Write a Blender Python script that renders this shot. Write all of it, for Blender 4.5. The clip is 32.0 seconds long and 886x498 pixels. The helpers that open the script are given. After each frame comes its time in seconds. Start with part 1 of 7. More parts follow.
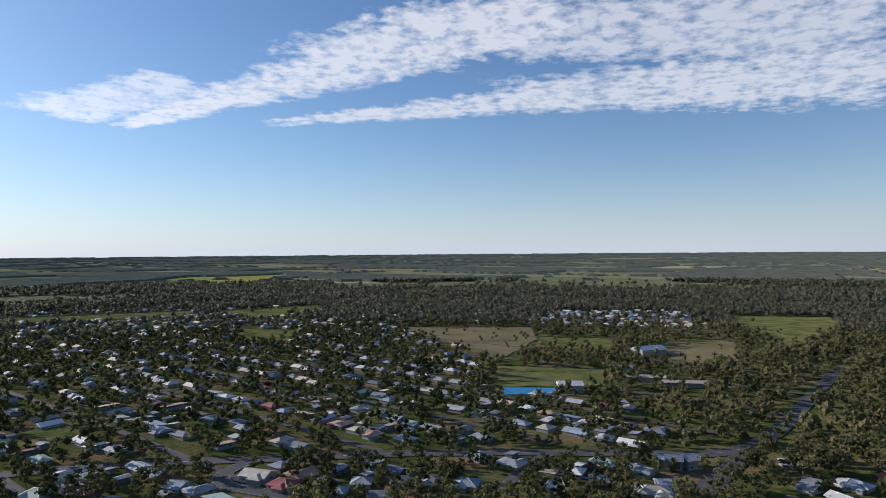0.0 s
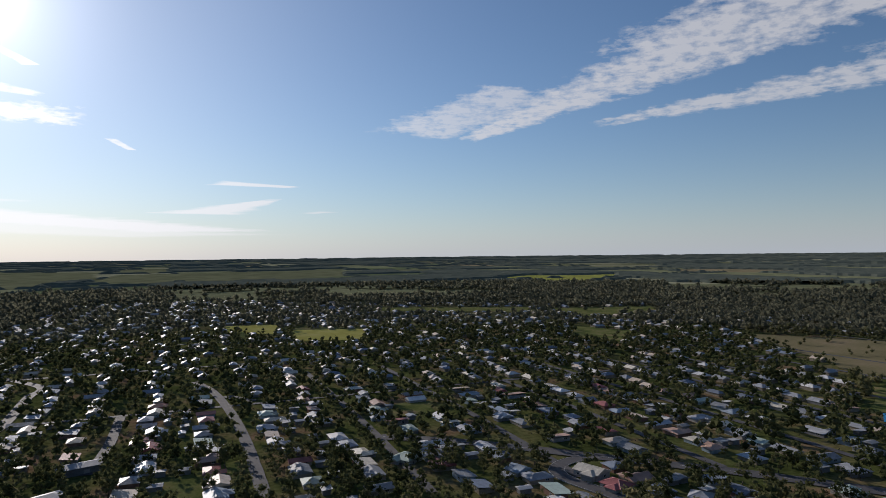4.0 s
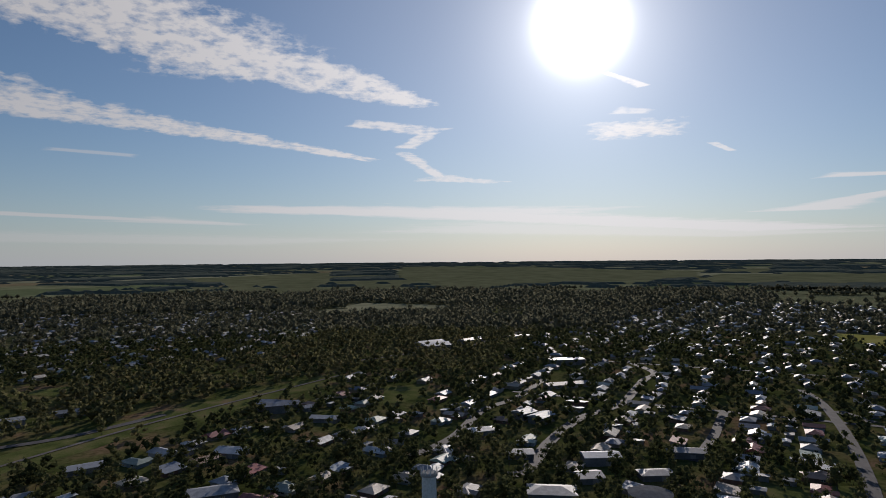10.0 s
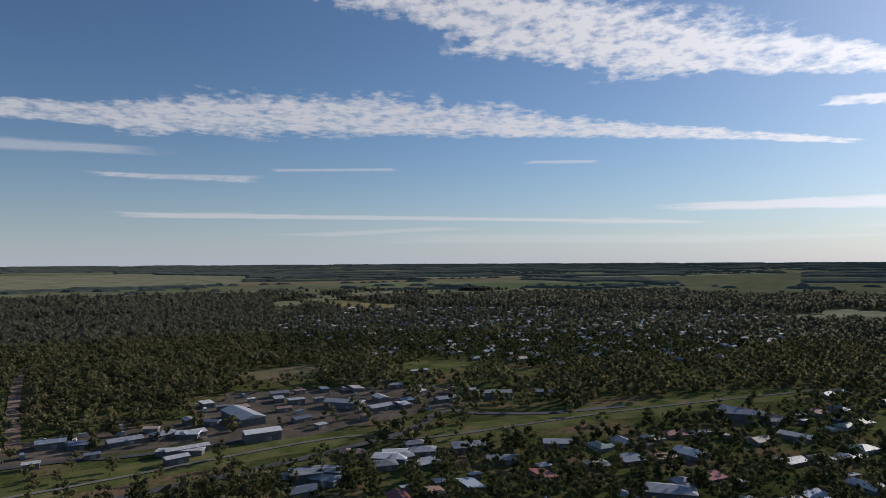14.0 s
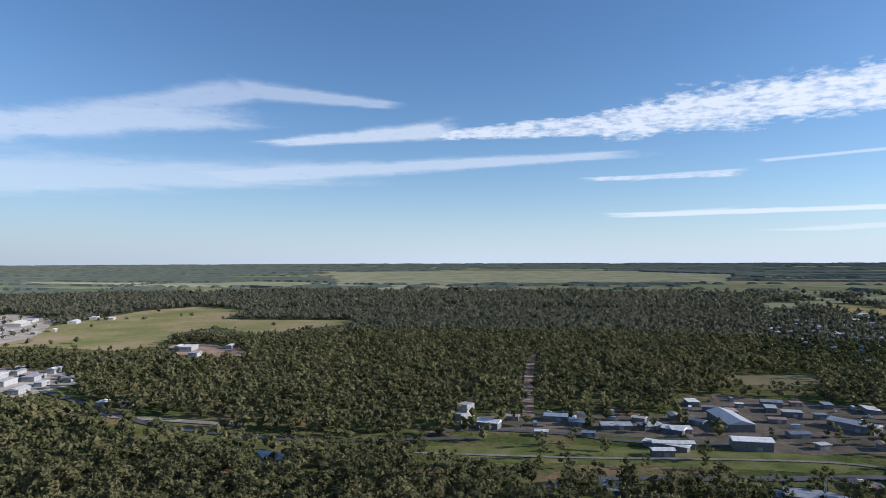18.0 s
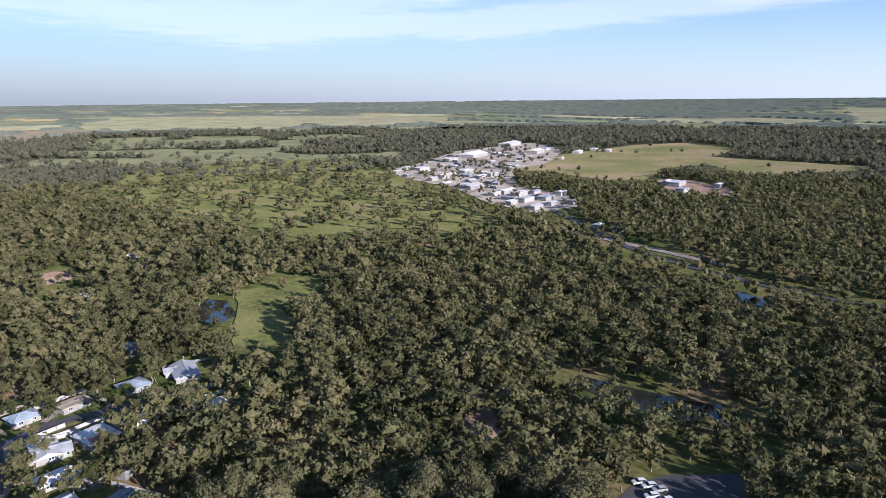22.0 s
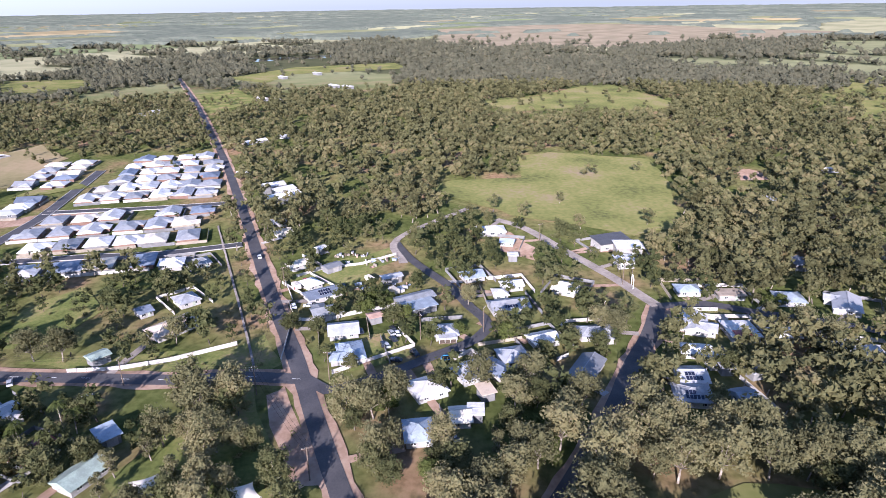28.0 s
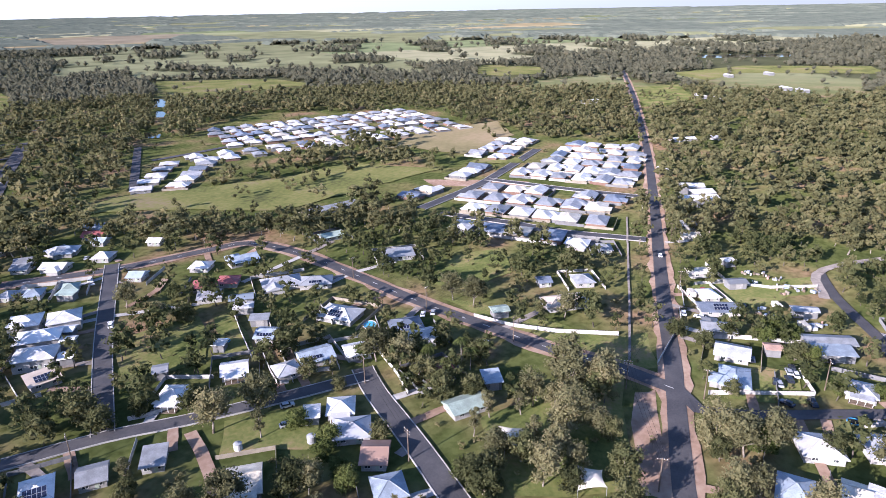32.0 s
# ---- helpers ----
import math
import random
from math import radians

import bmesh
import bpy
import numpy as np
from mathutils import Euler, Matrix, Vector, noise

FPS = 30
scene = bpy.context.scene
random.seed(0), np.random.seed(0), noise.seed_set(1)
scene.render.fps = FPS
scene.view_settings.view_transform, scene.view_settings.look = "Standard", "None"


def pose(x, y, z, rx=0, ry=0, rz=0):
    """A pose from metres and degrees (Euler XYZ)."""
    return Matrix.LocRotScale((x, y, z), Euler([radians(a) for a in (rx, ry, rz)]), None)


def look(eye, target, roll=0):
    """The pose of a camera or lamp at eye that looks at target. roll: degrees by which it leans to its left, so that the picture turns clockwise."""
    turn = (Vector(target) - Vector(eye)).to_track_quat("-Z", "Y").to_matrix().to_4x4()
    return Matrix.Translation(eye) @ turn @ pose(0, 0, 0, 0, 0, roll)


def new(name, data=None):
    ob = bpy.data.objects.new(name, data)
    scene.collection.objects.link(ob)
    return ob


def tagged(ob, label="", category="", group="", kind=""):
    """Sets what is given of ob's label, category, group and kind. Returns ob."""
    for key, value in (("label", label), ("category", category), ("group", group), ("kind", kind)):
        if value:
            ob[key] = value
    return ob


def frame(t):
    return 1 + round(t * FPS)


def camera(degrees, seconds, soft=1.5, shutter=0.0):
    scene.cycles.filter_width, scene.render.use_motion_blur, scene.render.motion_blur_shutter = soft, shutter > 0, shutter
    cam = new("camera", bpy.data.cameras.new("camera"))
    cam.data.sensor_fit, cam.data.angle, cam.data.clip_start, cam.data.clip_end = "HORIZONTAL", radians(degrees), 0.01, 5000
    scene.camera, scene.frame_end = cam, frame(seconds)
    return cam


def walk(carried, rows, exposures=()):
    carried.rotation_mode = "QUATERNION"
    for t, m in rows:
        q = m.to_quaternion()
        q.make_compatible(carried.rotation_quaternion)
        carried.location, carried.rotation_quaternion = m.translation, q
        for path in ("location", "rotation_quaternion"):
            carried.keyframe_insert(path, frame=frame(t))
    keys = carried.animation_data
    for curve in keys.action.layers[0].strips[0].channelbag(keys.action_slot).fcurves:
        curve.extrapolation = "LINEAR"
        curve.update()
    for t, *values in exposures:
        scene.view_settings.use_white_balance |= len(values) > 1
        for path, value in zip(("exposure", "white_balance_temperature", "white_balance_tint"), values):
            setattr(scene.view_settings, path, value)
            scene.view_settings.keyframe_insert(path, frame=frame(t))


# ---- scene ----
H = 115.0
# seconds, yaw, pitch, roll of the hovering camera
VIEW = [
    (0, 0.00, 0.20, 0.44), (0.5, 3.40, 0.22, 0.43), (1, 6.90, 0.23, 0.53), (1.5, 10.40, 0.25, 0.52),
    (2, 13.90, 0.27, 0.61), (2.5, 17.50, 0.28, 0.61), (3, 21.10, 0.30, 0.60), (3.5, 25.00, 0.35, 0.64),
    (5.5, 40.30, 0.63, 0.62), (6, 44.20, 0.68, 0.66), (6.5, 48.30, 0.68, 0.60), (7, 52.50, 0.78, 0.63),
    (7.5, 56.80, 0.78, 0.57), (8, 61.20, 0.78, 0.61), (8.5, 65.60, 0.88, 0.54), (9, 69.90, 0.88, 0.58),
    (9.5, 74.30, 0.93, 0.55), (10, 78.90, 0.89, 0.51), (10.5, 83.70, 0.95, 0.47), (11, 88.60, 1.00, 0.44),
    (11.5, 93.40, 1.04, 0.43), (12, 98.30, 1.08, 0.42), (12.5, 103.20, 1.01, 0.41), (13, 108.00, 1.05, 0.30),
    (13.5, 112.90, 1.10, 0.30), (14, 117.90, 1.04, 0.31), (14.5, 123.10, 1.09, 0.21), (16.5, 143.70, 0.98, 0.13),
    (17, 148.80, 1.03, 0.13), (17.5, 153.90, 0.97, 0.17), (18, 159.00, 1.01, 0.20), (18.5, 164.10, 0.96, 0.14),
    (19, 169.20, 1.00, 0.18), (19.5, 174.70, 0.97, 0.21), (20, 180.00, 0.34, 0.24), (20.5, 185.00, -3.50, 0.27),
    (21, 190.00, -7.93, 0.40), (21.5, 195.10, -10.45, 0.42), (22, 200.40, -13.18, 0.55), (22.5, 205.90, -15.20, 0.57),
    (23, 211.60, -18.22, 0.70), (23.5, 217.30, -20.29, 0.70), (24, 223.20, -20.96, 0.80), (24.5, 229.00, -20.93, 0.70),
    (25, 233.20, -20.90, 0.80), (25.5, 236.70, -20.87, 0.80), (27.5, 254.10, -20.73, 0.80), (28, 258.30, -20.70, 0.80),
    (28.5, 262.70, -20.67, 0.85), (29, 267.20, -20.64, 0.90), (29.5, 271.80, -20.61, 0.95), (30, 276.40, -20.58, 0.90),
    (30.5, 281.00, -20.55, 0.95), (31, 285.60, -20.62, 1.00), (31.5, 290.30, -20.59, 1.05), (32, 295.10, -20.56, 1.00),
]
cam = camera(69.0, 32.0, soft=0.65)
walk(cam, [(t, pose(0, 0, H, 90 + p, r, y)) for t, y, p, r in VIEW],
     exposures=[(0.0, 0.22, 6000, 13), (3.0, -0.1, 6150, 13), (6.0, -0.7, 6350, 14), (9.0, -0.75, 6400, 14), (13.0, -0.55, 6200, 14), (16.0, 0.13, 5900, 12), (19.0, 0.45, 5650, 11), (21.0, 0.55, 5700, 16), (22.2, 0.82, 5750, 19), (23.5, 1.28, 5700, 24), (28.0, 1.28, 5680, 25), (32.0, 1.34, 5730, 24)])

# ---------------------------------------------------------------- light
SUN_AZ, SUN_EL = 66.6, 19.5
sun_dir = Vector((-math.sin(radians(SUN_AZ)) * math.cos(radians(SUN_EL)),
                  math.cos(radians(SUN_AZ)) * math.cos(radians(SUN_EL)), math.sin(radians(SUN_EL))))
sun = new("sun", bpy.data.lights.new("sun", "SUN"))
sun.data.energy, sun.data.angle, sun.data.color = 5.0, radians(0.6), (1.0, 0.9, 0.79)
sun.matrix_world = look(sun_dir * 300, (0, 0, 0))

# cloud streaks on a layer overhead: both ends and half widths, in units of the layer's height, and how dense
CLOUDS = [
    ((-2.75, 4.55), (-1.51, 3.82), 0.35, 0.31, 0.72), ((-2.45, 5.02), (-0.42, 3.39), 0.11, 0.36, 0.9),
    ((-0.55, 3.44), (0.52, 2.69), 0.39, 0.42, 0.9), ((-1.14, 4.93), (0.8, 4.2), 0.15, 0.41, 0.85),
    ((0.72, 4.17), (2.55, 3.69), 0.5, 0.85, 0.82), ((0.31, 2.97), (1.97, 2.86), 0.4, 0.62, 0.75),
    ((-4.06, 0.61), (-3.27, -0.41), 0.13, 0.41, 1.15), ((-3.31, -0.36), (-2.55, -1.04), 0.37, 0.38, 1.2),
    ((-2.57, -0.99), (-1.84, -1.32), 0.29, 0.23, 1.1)]
CLOUDS += [
    ((-6.4, 0.46), (-4.96, -1.2), 0.1, 0.29, 1.1), ((-5.04, -1.13), (-4.06, -2.17), 0.26, 0.54, 1.05),
    ((-4.16, -2.04), (-3.32, -3.16), 0.56, 0.64, 1.0), ((-3.35, -3.09), (-2.97, -4.17), 0.62, 0.49, 0.95),
    ((-4.76, 0.33), (-4.97, 0.87), 0.12, 0.17, 1.0), ((-5.01, 0.88), (-5.72, 0.79), 0.08, 0.09, 1.0),
    ((-5.98, 0.81), (-8.08, 1.63), 0.1, 0.08, 1.0), ((-7.84, 1.47), (-8.14, 2.3), 0.34, 0.17, 0.9)]
CLOUDS += [
    ((-3.24, 1.55), (-3.45, 1.87), 0.02, 0.04, 1.0), ((-4.74, 2.27), (-4.53, 2.64), 0.34, 0.38, 1.1),
    ((-4.06, 2.03), (-4.05, 2.23), 0.11, 0.07, 0.8), ((-5.07, 3.41), (-5.43, 3.85), 0.04, 0.04, 0.9),
    ((-6.9, 6.3), (-6.53, 7.17), 0.27, 0.13, 0.9), ((-12.12, 10.4), (-8.56, 8.79), 0.85, 0.17, 0.9),
    ((-9.97, 11.78), (-9.91, 12.03), 0.44, 0.44, 0.7)]
CLOUDS += [
    ((-12.82, -1.21), (-14.05, 4.82), 0.66, 2.05, 0.9), ((-13.86, 2.2), (-20.97, 17.42), 1.43, 2.46, 1.0),
    ((-16.45, -4.22), (-18.55, -2.15), 1.26, 0.64, 0.6), ((-20.47, 3.96), (-25.6, 20.93), 4.2, 4.25, 0.6),
    ((-9.15, -11.93), (-17.98, -2.44), 0.81, 0.47, 0.8), ((-13.17, -1.11), (-14.29, 4.25), 0.89, 1.29, 1.0),
    ((-19.56, -16.24), (-17.76, -9.11), 1.57, 1.04, 0.5), ((-26.67, -14.85), (-36.82, -1.31), 6.65, 8.01, 0.4),
    ((-5.0, -6.53), (-5.65, -5.52), 0.28, 0.14, 0.5), ((-5.38, -4.89), (-5.96, -3.79), 0.12, 0.13, 0.5),
    ((-6.21, -2.28), (-6.5, -1.7), 0.11, 0.12, 0.5)]
CLOUDS += [
    ((-1.89, -4.78), (-3.53, -3.48), 0.22, 0.46, 0.9), ((-0.65, -5.63), (-1.81, -4.58), 0.18, 0.36, 0.65),
    ((1.63, -6.03), (-0.25, -3.92), 0.34, 0.23, 0.4), ((-0.25, -3.92), (-1.15, -3.98), 0.24, 0.11, 0.4),
    ((4.17, -9.49), (-0.9, -7.76), 2.52, 1.18, 0.38), ((-0.23, -8.15), (-3.61, -5.27), 0.82, 0.26, 0.5),
    ((-4.63, -6.77), (-5.84, -5.76), 0.22, 0.34, 0.7), ((-9.26, -12.19), (-10.2, -10.08), 0.65, 0.84, 0.6), ((4.58, -4.51), (2.68, -4.48), 1.72, 1.12, 0.55),
    ((7.15, -7.46), (2.97, -7.83), 4.27, 2.39, 0.4), ((2.8, -6.43), (-0.03, -4.68), 0.69, 0.45, 0.5)]


def make_world():
    world = bpy.data.worlds.new("world")
    scene.world = world
    world.use_nodes = True
    nt = world.node_tree
    nt.nodes.clear()

    def node(kind, **kw):
        n = nt.nodes.new(kind)
        for k, v in kw.items():
            if k == "op":
                n.operation = v
        return n

    def put(n, i, v):
        if isinstance(v, bpy.types.NodeSocket):
            nt.links.new(v, n.inputs[i])
        else:
            n.inputs[i].default_value = v

    def m(op, a, b=0.0, c=0.0, clamp=False):
        n = node("ShaderNodeMath", op=op)
        n.use_clamp = clamp
        for i, v in enumerate((a, b, c)):
            put(n, i, v)
        return n.outputs[0]

    def vm(op, a, b=(0, 0, 0)):
        n = node("ShaderNodeVectorMath", op=op)
        put(n, 0, a)
        put(n, 1, b)
        return n.outputs["Value"] if op == "DOT_PRODUCT" else n.outputs[0]

    def noise_of(v, scale, detail, rough=0.6):
        n = node("ShaderNodeTexNoise")
        put(n, "Vector", v)
        n.inputs["Scale"].default_value, n.inputs["Detail"].default_value = scale, detail
        n.inputs["Roughness"].default_value = rough
        return n.outputs["Fac"]

    sky = node("ShaderNodeTexSky")
    sky.sky_type, sky.sun_disc = "NISHITA", False
    sky.sun_elevation, sky.sun_rotation = radians(SUN_EL), radians(-SUN_AZ)
    sky.altitude, sky.air_density, sky.dust_density, sky.ozone_density = 100, 1.0, 0.15, 4.0
    way = node("ShaderNodeTexCoord").outputs["Generated"]
    sep = node("ShaderNodeSeparateXYZ")
    put(sep, 0, way)
    dz = m("MAXIMUM", sep.outputs[2], 0.012)
    inv = m("DIVIDE", 1.0, dz)
    comb = node("ShaderNodeCombineXYZ")
    put(comb, 0, m("MULTIPLY", sep.outputs[0], inv))
    put(comb, 1, m("MULTIPLY", sep.outputs[1], inv))
    flat = comb.outputs[0]
    wob = m("SUBTRACT", noise_of(flat, 1.3, 5), 0.5)
    squash = vm("MULTIPLY", way, (1.0, 1.0, 2.0))
    fine = m("SUBTRACT", m("MULTIPLY_ADD", noise_of(flat, 10.0, 4, 0.55), 0.45, m("MULTIPLY", noise_of(squash, 42.0, 4, 0.6), 0.55)), 0.5)
    total = None
    for a, b, wa, wb, dens in CLOUDS:
        a, b = Vector((*a, 0)), Vector((*b, 0))
        ln = (b - a).length
        amp = 1.2 if a.length > 9 else (2.0 if dens < 0.7 else 4.0)
        wa, wb = wa * 1.3, wb * 1.3
        d = (b - a) / ln
        rel = vm("SUBTRACT", flat, tuple(a))
        s = m("MULTIPLY", vm("DOT_PRODUCT", rel, tuple(d)), 1 / ln)
        off = m("ABSOLUTE", vm("DOT_PRODUCT", rel, (-d.y, d.x, 0)))
        wid = m("MAXIMUM", m("MULTIPLY_ADD", s, wb - wa, wa), 0.02)
        side = m("SUBTRACT", 1.0, m("DIVIDE", off, wid))
        edge = max(wa, wb) / ln + 0.06
        ends = m("MULTIPLY", m("MINIMUM", m("ADD", s, edge * 0.4), m("SUBTRACT", 1 + edge * 0.4, s)), 2.2 / edge)
        side = m("ADD", side, m("MULTIPLY", wob, 0.9))
        ends = m("ADD", ends, m("MULTIPLY", wob, 1.6))
        body = m("MINIMUM", m("MULTIPLY", side, 1.8), ends)
        gate = m("MULTIPLY", body, 3.0 if dens > 0.7 else 0.9, clamp=True)
        body = m("ADD", m("MINIMUM", body, 1.0), m("MULTIPLY_ADD", fine, amp, -0.22 if amp > 2 else 0.0))
        body = m("MULTIPLY", m("MULTIPLY", body, 1.1, clamp=True), gate)
        body = m("MULTIPLY", body, dens * 0.85)
        total = body if total is None else m("MAXIMUM", total, body)
    total = m("MINIMUM", total, 0.95)
    # glow of the air round the sun
    cosine = m("MAXIMUM", vm("DOT_PRODUCT", way, tuple(sun_dir)), 0.0)
    halo = m("ADD", m("MULTIPLY", m("POWER", cosine, 1300.0), 30.0),
             m("ADD", m("MULTIPLY", m("POWER", cosine, 150.0), 2.0), m("ADD", m("MULTIPLY", m("POWER", cosine, 14.0), 0.6), m("MULTIPLY", m("POWER", cosine, 4.0), 0.22))))
    cloud_light = m("MULTIPLY_ADD", m("POWER", cosine, 6.0), 5.0, 7.6)
    tint = node("ShaderNodeCombineXYZ")
    for i, k in enumerate((1.0, 0.985, 0.98)):
        put(tint, i, m("MULTIPLY", cloud_light, k))
    mix = node("ShaderNodeMix")
    mix.data_type = "RGBA"
    put(mix, 0, total)
    # pale air above the horizon
    flat_sun = Vector((sun_dir.x, sun_dir.y, 0)).normalized()
    away = m("MULTIPLY", vm("DOT_PRODUCT", way, tuple(flat_sun)), -1.0)
    away = m("MAXIMUM", away, 0.0)
    air = m("MULTIPLY", m("POWER", m("SUBTRACT", 1.0, m("MAXIMUM", sep.outputs[2], 0.0)), m("MULTIPLY_ADD", away, -7.0, 14.0)), m("MULTIPLY_ADD", away, 0.22, 0.72))
    low = node("ShaderNodeMix")
    low.data_type = "RGBA"
    put(low, 0, air)
    put(low, 6, sky.outputs[0])
    deep = m("SUBTRACT", 1.0, m("MULTIPLY", away, 0.55))
    pale = node("ShaderNodeCombineXYZ")
    for i, k in enumerate((5.6, 6.3, 7.2)):
        put(pale, i, m("MULTIPLY", deep, k))
    put(low, 7, pale.outputs[0])
    put(mix, 6, low.outputs[2])
    put(mix, 7, tint.outputs[0])
    glow = node("ShaderNodeCombineXYZ")
    for i, k in enumerate((1.0, 0.97, 0.9)):
        put(glow, i, m("MULTIPLY", halo, 4.0 * k))
    both = vm("ADD", mix.outputs[2], glow.outputs[0])
    bg = node("ShaderNodeBackground")
    put(bg, 0, both)
    bg.inputs[1].default_value = 0.095
    out = node("ShaderNodeOutputWorld")
    nt.links.new(bg.outputs[0], out.inputs[0])


make_world()

# ---------------------------------------------------------------- materials
def surface(name, ramp, scale, rough=0.85, metal=0.0, bump=0.0, fine=8.0, vary=0.0, ribs=0.0, spec=0.12, island=False,
            tint=False, world_space=True, translucent=0.0):
    """Noise at two scales drives a colour ramp; optional ribs (corrugation), per-object and per-island variation."""
    mt = bpy.data.materials.new(name)
    mt.use_nodes = True
    nt = mt.node_tree
    bs = nt.nodes["Principled BSDF"]
    link = nt.links.new
    matt = spec <= 0.12 and not metal
    if matt:
        nt.nodes.remove(bs)
        bs = nt.nodes.new("ShaderNodeBsdfDiffuse")
        link(bs.outputs[0], nt.nodes["Material Output"].inputs["Surface"])
    if world_space:
        vec = nt.nodes.new("ShaderNodeNewGeometry").outputs["Position"]
    else:
        vec = nt.nodes.new("ShaderNodeTexCoord").outputs["Object"]
    n1 = nt.nodes.new("ShaderNodeTexNoise")
    n1.inputs["Scale"].default_value, n1.inputs["Detail"].default_value = scale, 6
    n2 = nt.nodes.new("ShaderNodeTexNoise")
    n2.inputs["Scale"].default_value, n2.inputs["Detail"].default_value = scale * fine, 4
    link(vec, n1.inputs["Vector"])
    link(vec, n2.inputs["Vector"])
    ad = nt.nodes.new("ShaderNodeMath")
    ad.operation = "MULTIPLY_ADD"
    link(n2.outputs["Fac"], ad.inputs[0])
    ad.inputs[1].default_value = 0.55
    half = nt.nodes.new("ShaderNodeMath")
    half.operation = "MULTIPLY_ADD"
    link(n1.outputs["Fac"], half.inputs[0])
    half.inputs[1].default_value, half.inputs[2].default_value = 1.25, -0.4
    link(half.outputs[0], ad.inputs[2])
    fac = ad.outputs[0]
    if vary or island or tint:
        if tint:
            src = nt.nodes.new("ShaderNodeAttribute")
            src.attribute_name = "tint"
            rnd = src.outputs["Fac"]
        elif island:
            rnd = nt.nodes.new("ShaderNodeNewGeometry").outputs["Random Per Island"]
        else:
            rnd = nt.nodes.new("ShaderNodeObjectInfo").outputs["Random"]
        vv = nt.nodes.new("ShaderNodeMath")
        vv.operation = "MULTIPLY_ADD"
        link(rnd, vv.inputs[0])
        vv.inputs[1].default_value = vary
        sub = nt.nodes.new("ShaderNodeMath")
        sub.operation = "SUBTRACT"
        link(fac, sub.inputs[0])
        sub.inputs[1].default_value = vary / 2
        link(sub.outputs[0], vv.inputs[2])
        fac = vv.outputs[0]
    cr = nt.nodes.new("ShaderNodeValToRGB")
    els = cr.color_ramp.elements
    while len(els) < len(ramp):
        els.new(0.5)
    for e, (p, c) in zip(els, ramp):
        e.position, e.color = p, (*c, 1)
    link(fac, cr.inputs[0])
    link(cr.outputs[0], bs.inputs[0])
    bs.inputs["Roughness"].default_value = rough * 0.4 if matt else rough
    if not matt:
        bs.inputs["Metallic"].default_value = metal
        bs.inputs["Specular IOR Level"].default_value = spec
    if ribs:
        wv = nt.nodes.new("ShaderNodeTexWave")
        wv.bands_direction = "X"
        wv.inputs["Scale"].default_value = ribs
        tc = nt.nodes.new("ShaderNodeTexCoord")
        link(tc.outputs["Object"], wv.inputs["Vector"])
        hgt = wv.outputs["Fac"]
        strength, dist = 0.25, 0.03
    else:
        hgt, strength, dist = n2.outputs["Fac"], bump, 0.2
    if bump or ribs:
        bp = nt.nodes.new("ShaderNodeBump")
        bp.inputs["Strength"].default_value, bp.inputs["Distance"].default_value = strength, dist
        link(hgt, bp.inputs["Height"])
        link(bp.outputs[0], bs.inputs["Normal"])
    if translucent:
        tr = nt.nodes.new("ShaderNodeBsdfTranslucent")
        link(cr.outputs[0], tr.inputs["Color"])
        mx = nt.nodes.new("ShaderNodeMixShader")
        mx.inputs[0].default_value = translucent
        link(bs.outputs[0], mx.inputs[1])
        link(tr.outputs[0], mx.inputs[2])
        link(mx.outputs[0], nt.nodes["Material Output"].inputs["Surface"])
    return mt


def two(a, b):
    return [(0.25, a), (0.75, b)]


M = {}
M["grass"] = surface("grass", [(0.22, (0.085, 0.095, 0.035)), (0.42, (0.12, 0.135, 0.045)), (0.6, (0.165, 0.165, 0.065)),
                               (0.78, (0.24, 0.19, 0.105))], 0.018, bump=0.5, fine=9)
M["lawn"] = surface("lawn", [(0.2, (0.068, 0.085, 0.028)), (0.42, (0.12, 0.138, 0.044)), (0.6, (0.175, 0.172, 0.066)), (0.8, (0.26, 0.185, 0.105))], 0.05, bump=0.6, fine=14)
M["paddock"] = surface("paddock", [(0.2, (0.07, 0.075, 0.034)), (0.4, (0.13, 0.14, 0.048)), (0.58, (0.175, 0.17, 0.065)), (0.82, (0.22, 0.17, 0.11))], 0.02, bump=0.6, fine=16)
M["dry"] = surface("dry", [(0.2, (0.15, 0.135, 0.07)), (0.5, (0.21, 0.178, 0.095)), (0.8, (0.27, 0.21, 0.13))], 0.015, bump=0.5, fine=14)
M["straw"] = surface("straw", [(0.2, (0.3, 0.27, 0.07)), (0.5, (0.38, 0.35, 0.1)), (0.8, (0.42, 0.37, 0.14))], 0.02, bump=0.4)
M["meadow"] = surface("meadow", [(0.25, (0.14, 0.15, 0.058)), (0.45, (0.195, 0.185, 0.08)), (0.58, (0.26, 0.21, 0.11)), (0.75, (0.31, 0.235, 0.145))], 0.008, bump=0.4, fine=14)
M["yard"] = surface("yard", [(0.2, (0.09, 0.08, 0.055)), (0.45, (0.135, 0.115, 0.085)), (0.6, (0.18, 0.145, 0.11)), (0.8, (0.25, 0.19, 0.14))], 0.04, bump=0.5)
M["soil"] = surface("soil", [(0.2, (0.19, 0.13, 0.09)), (0.5, (0.3, 0.205, 0.15)), (0.8, (0.38, 0.29, 0.22))], 0.06, bump=0.5)
M["litter"] = surface("litter", [(0.2, (0.05, 0.05, 0.025)), (0.5, (0.09, 0.08, 0.042)), (0.8, (0.16, 0.12, 0.07))], 0.06, bump=0.6)
M["asphalt"] = surface("asphalt", two((0.062, 0.061, 0.066), (0.105, 0.1, 0.1)), 0.12, rough=0.8, bump=0.15, fine=14, spec=0.16)
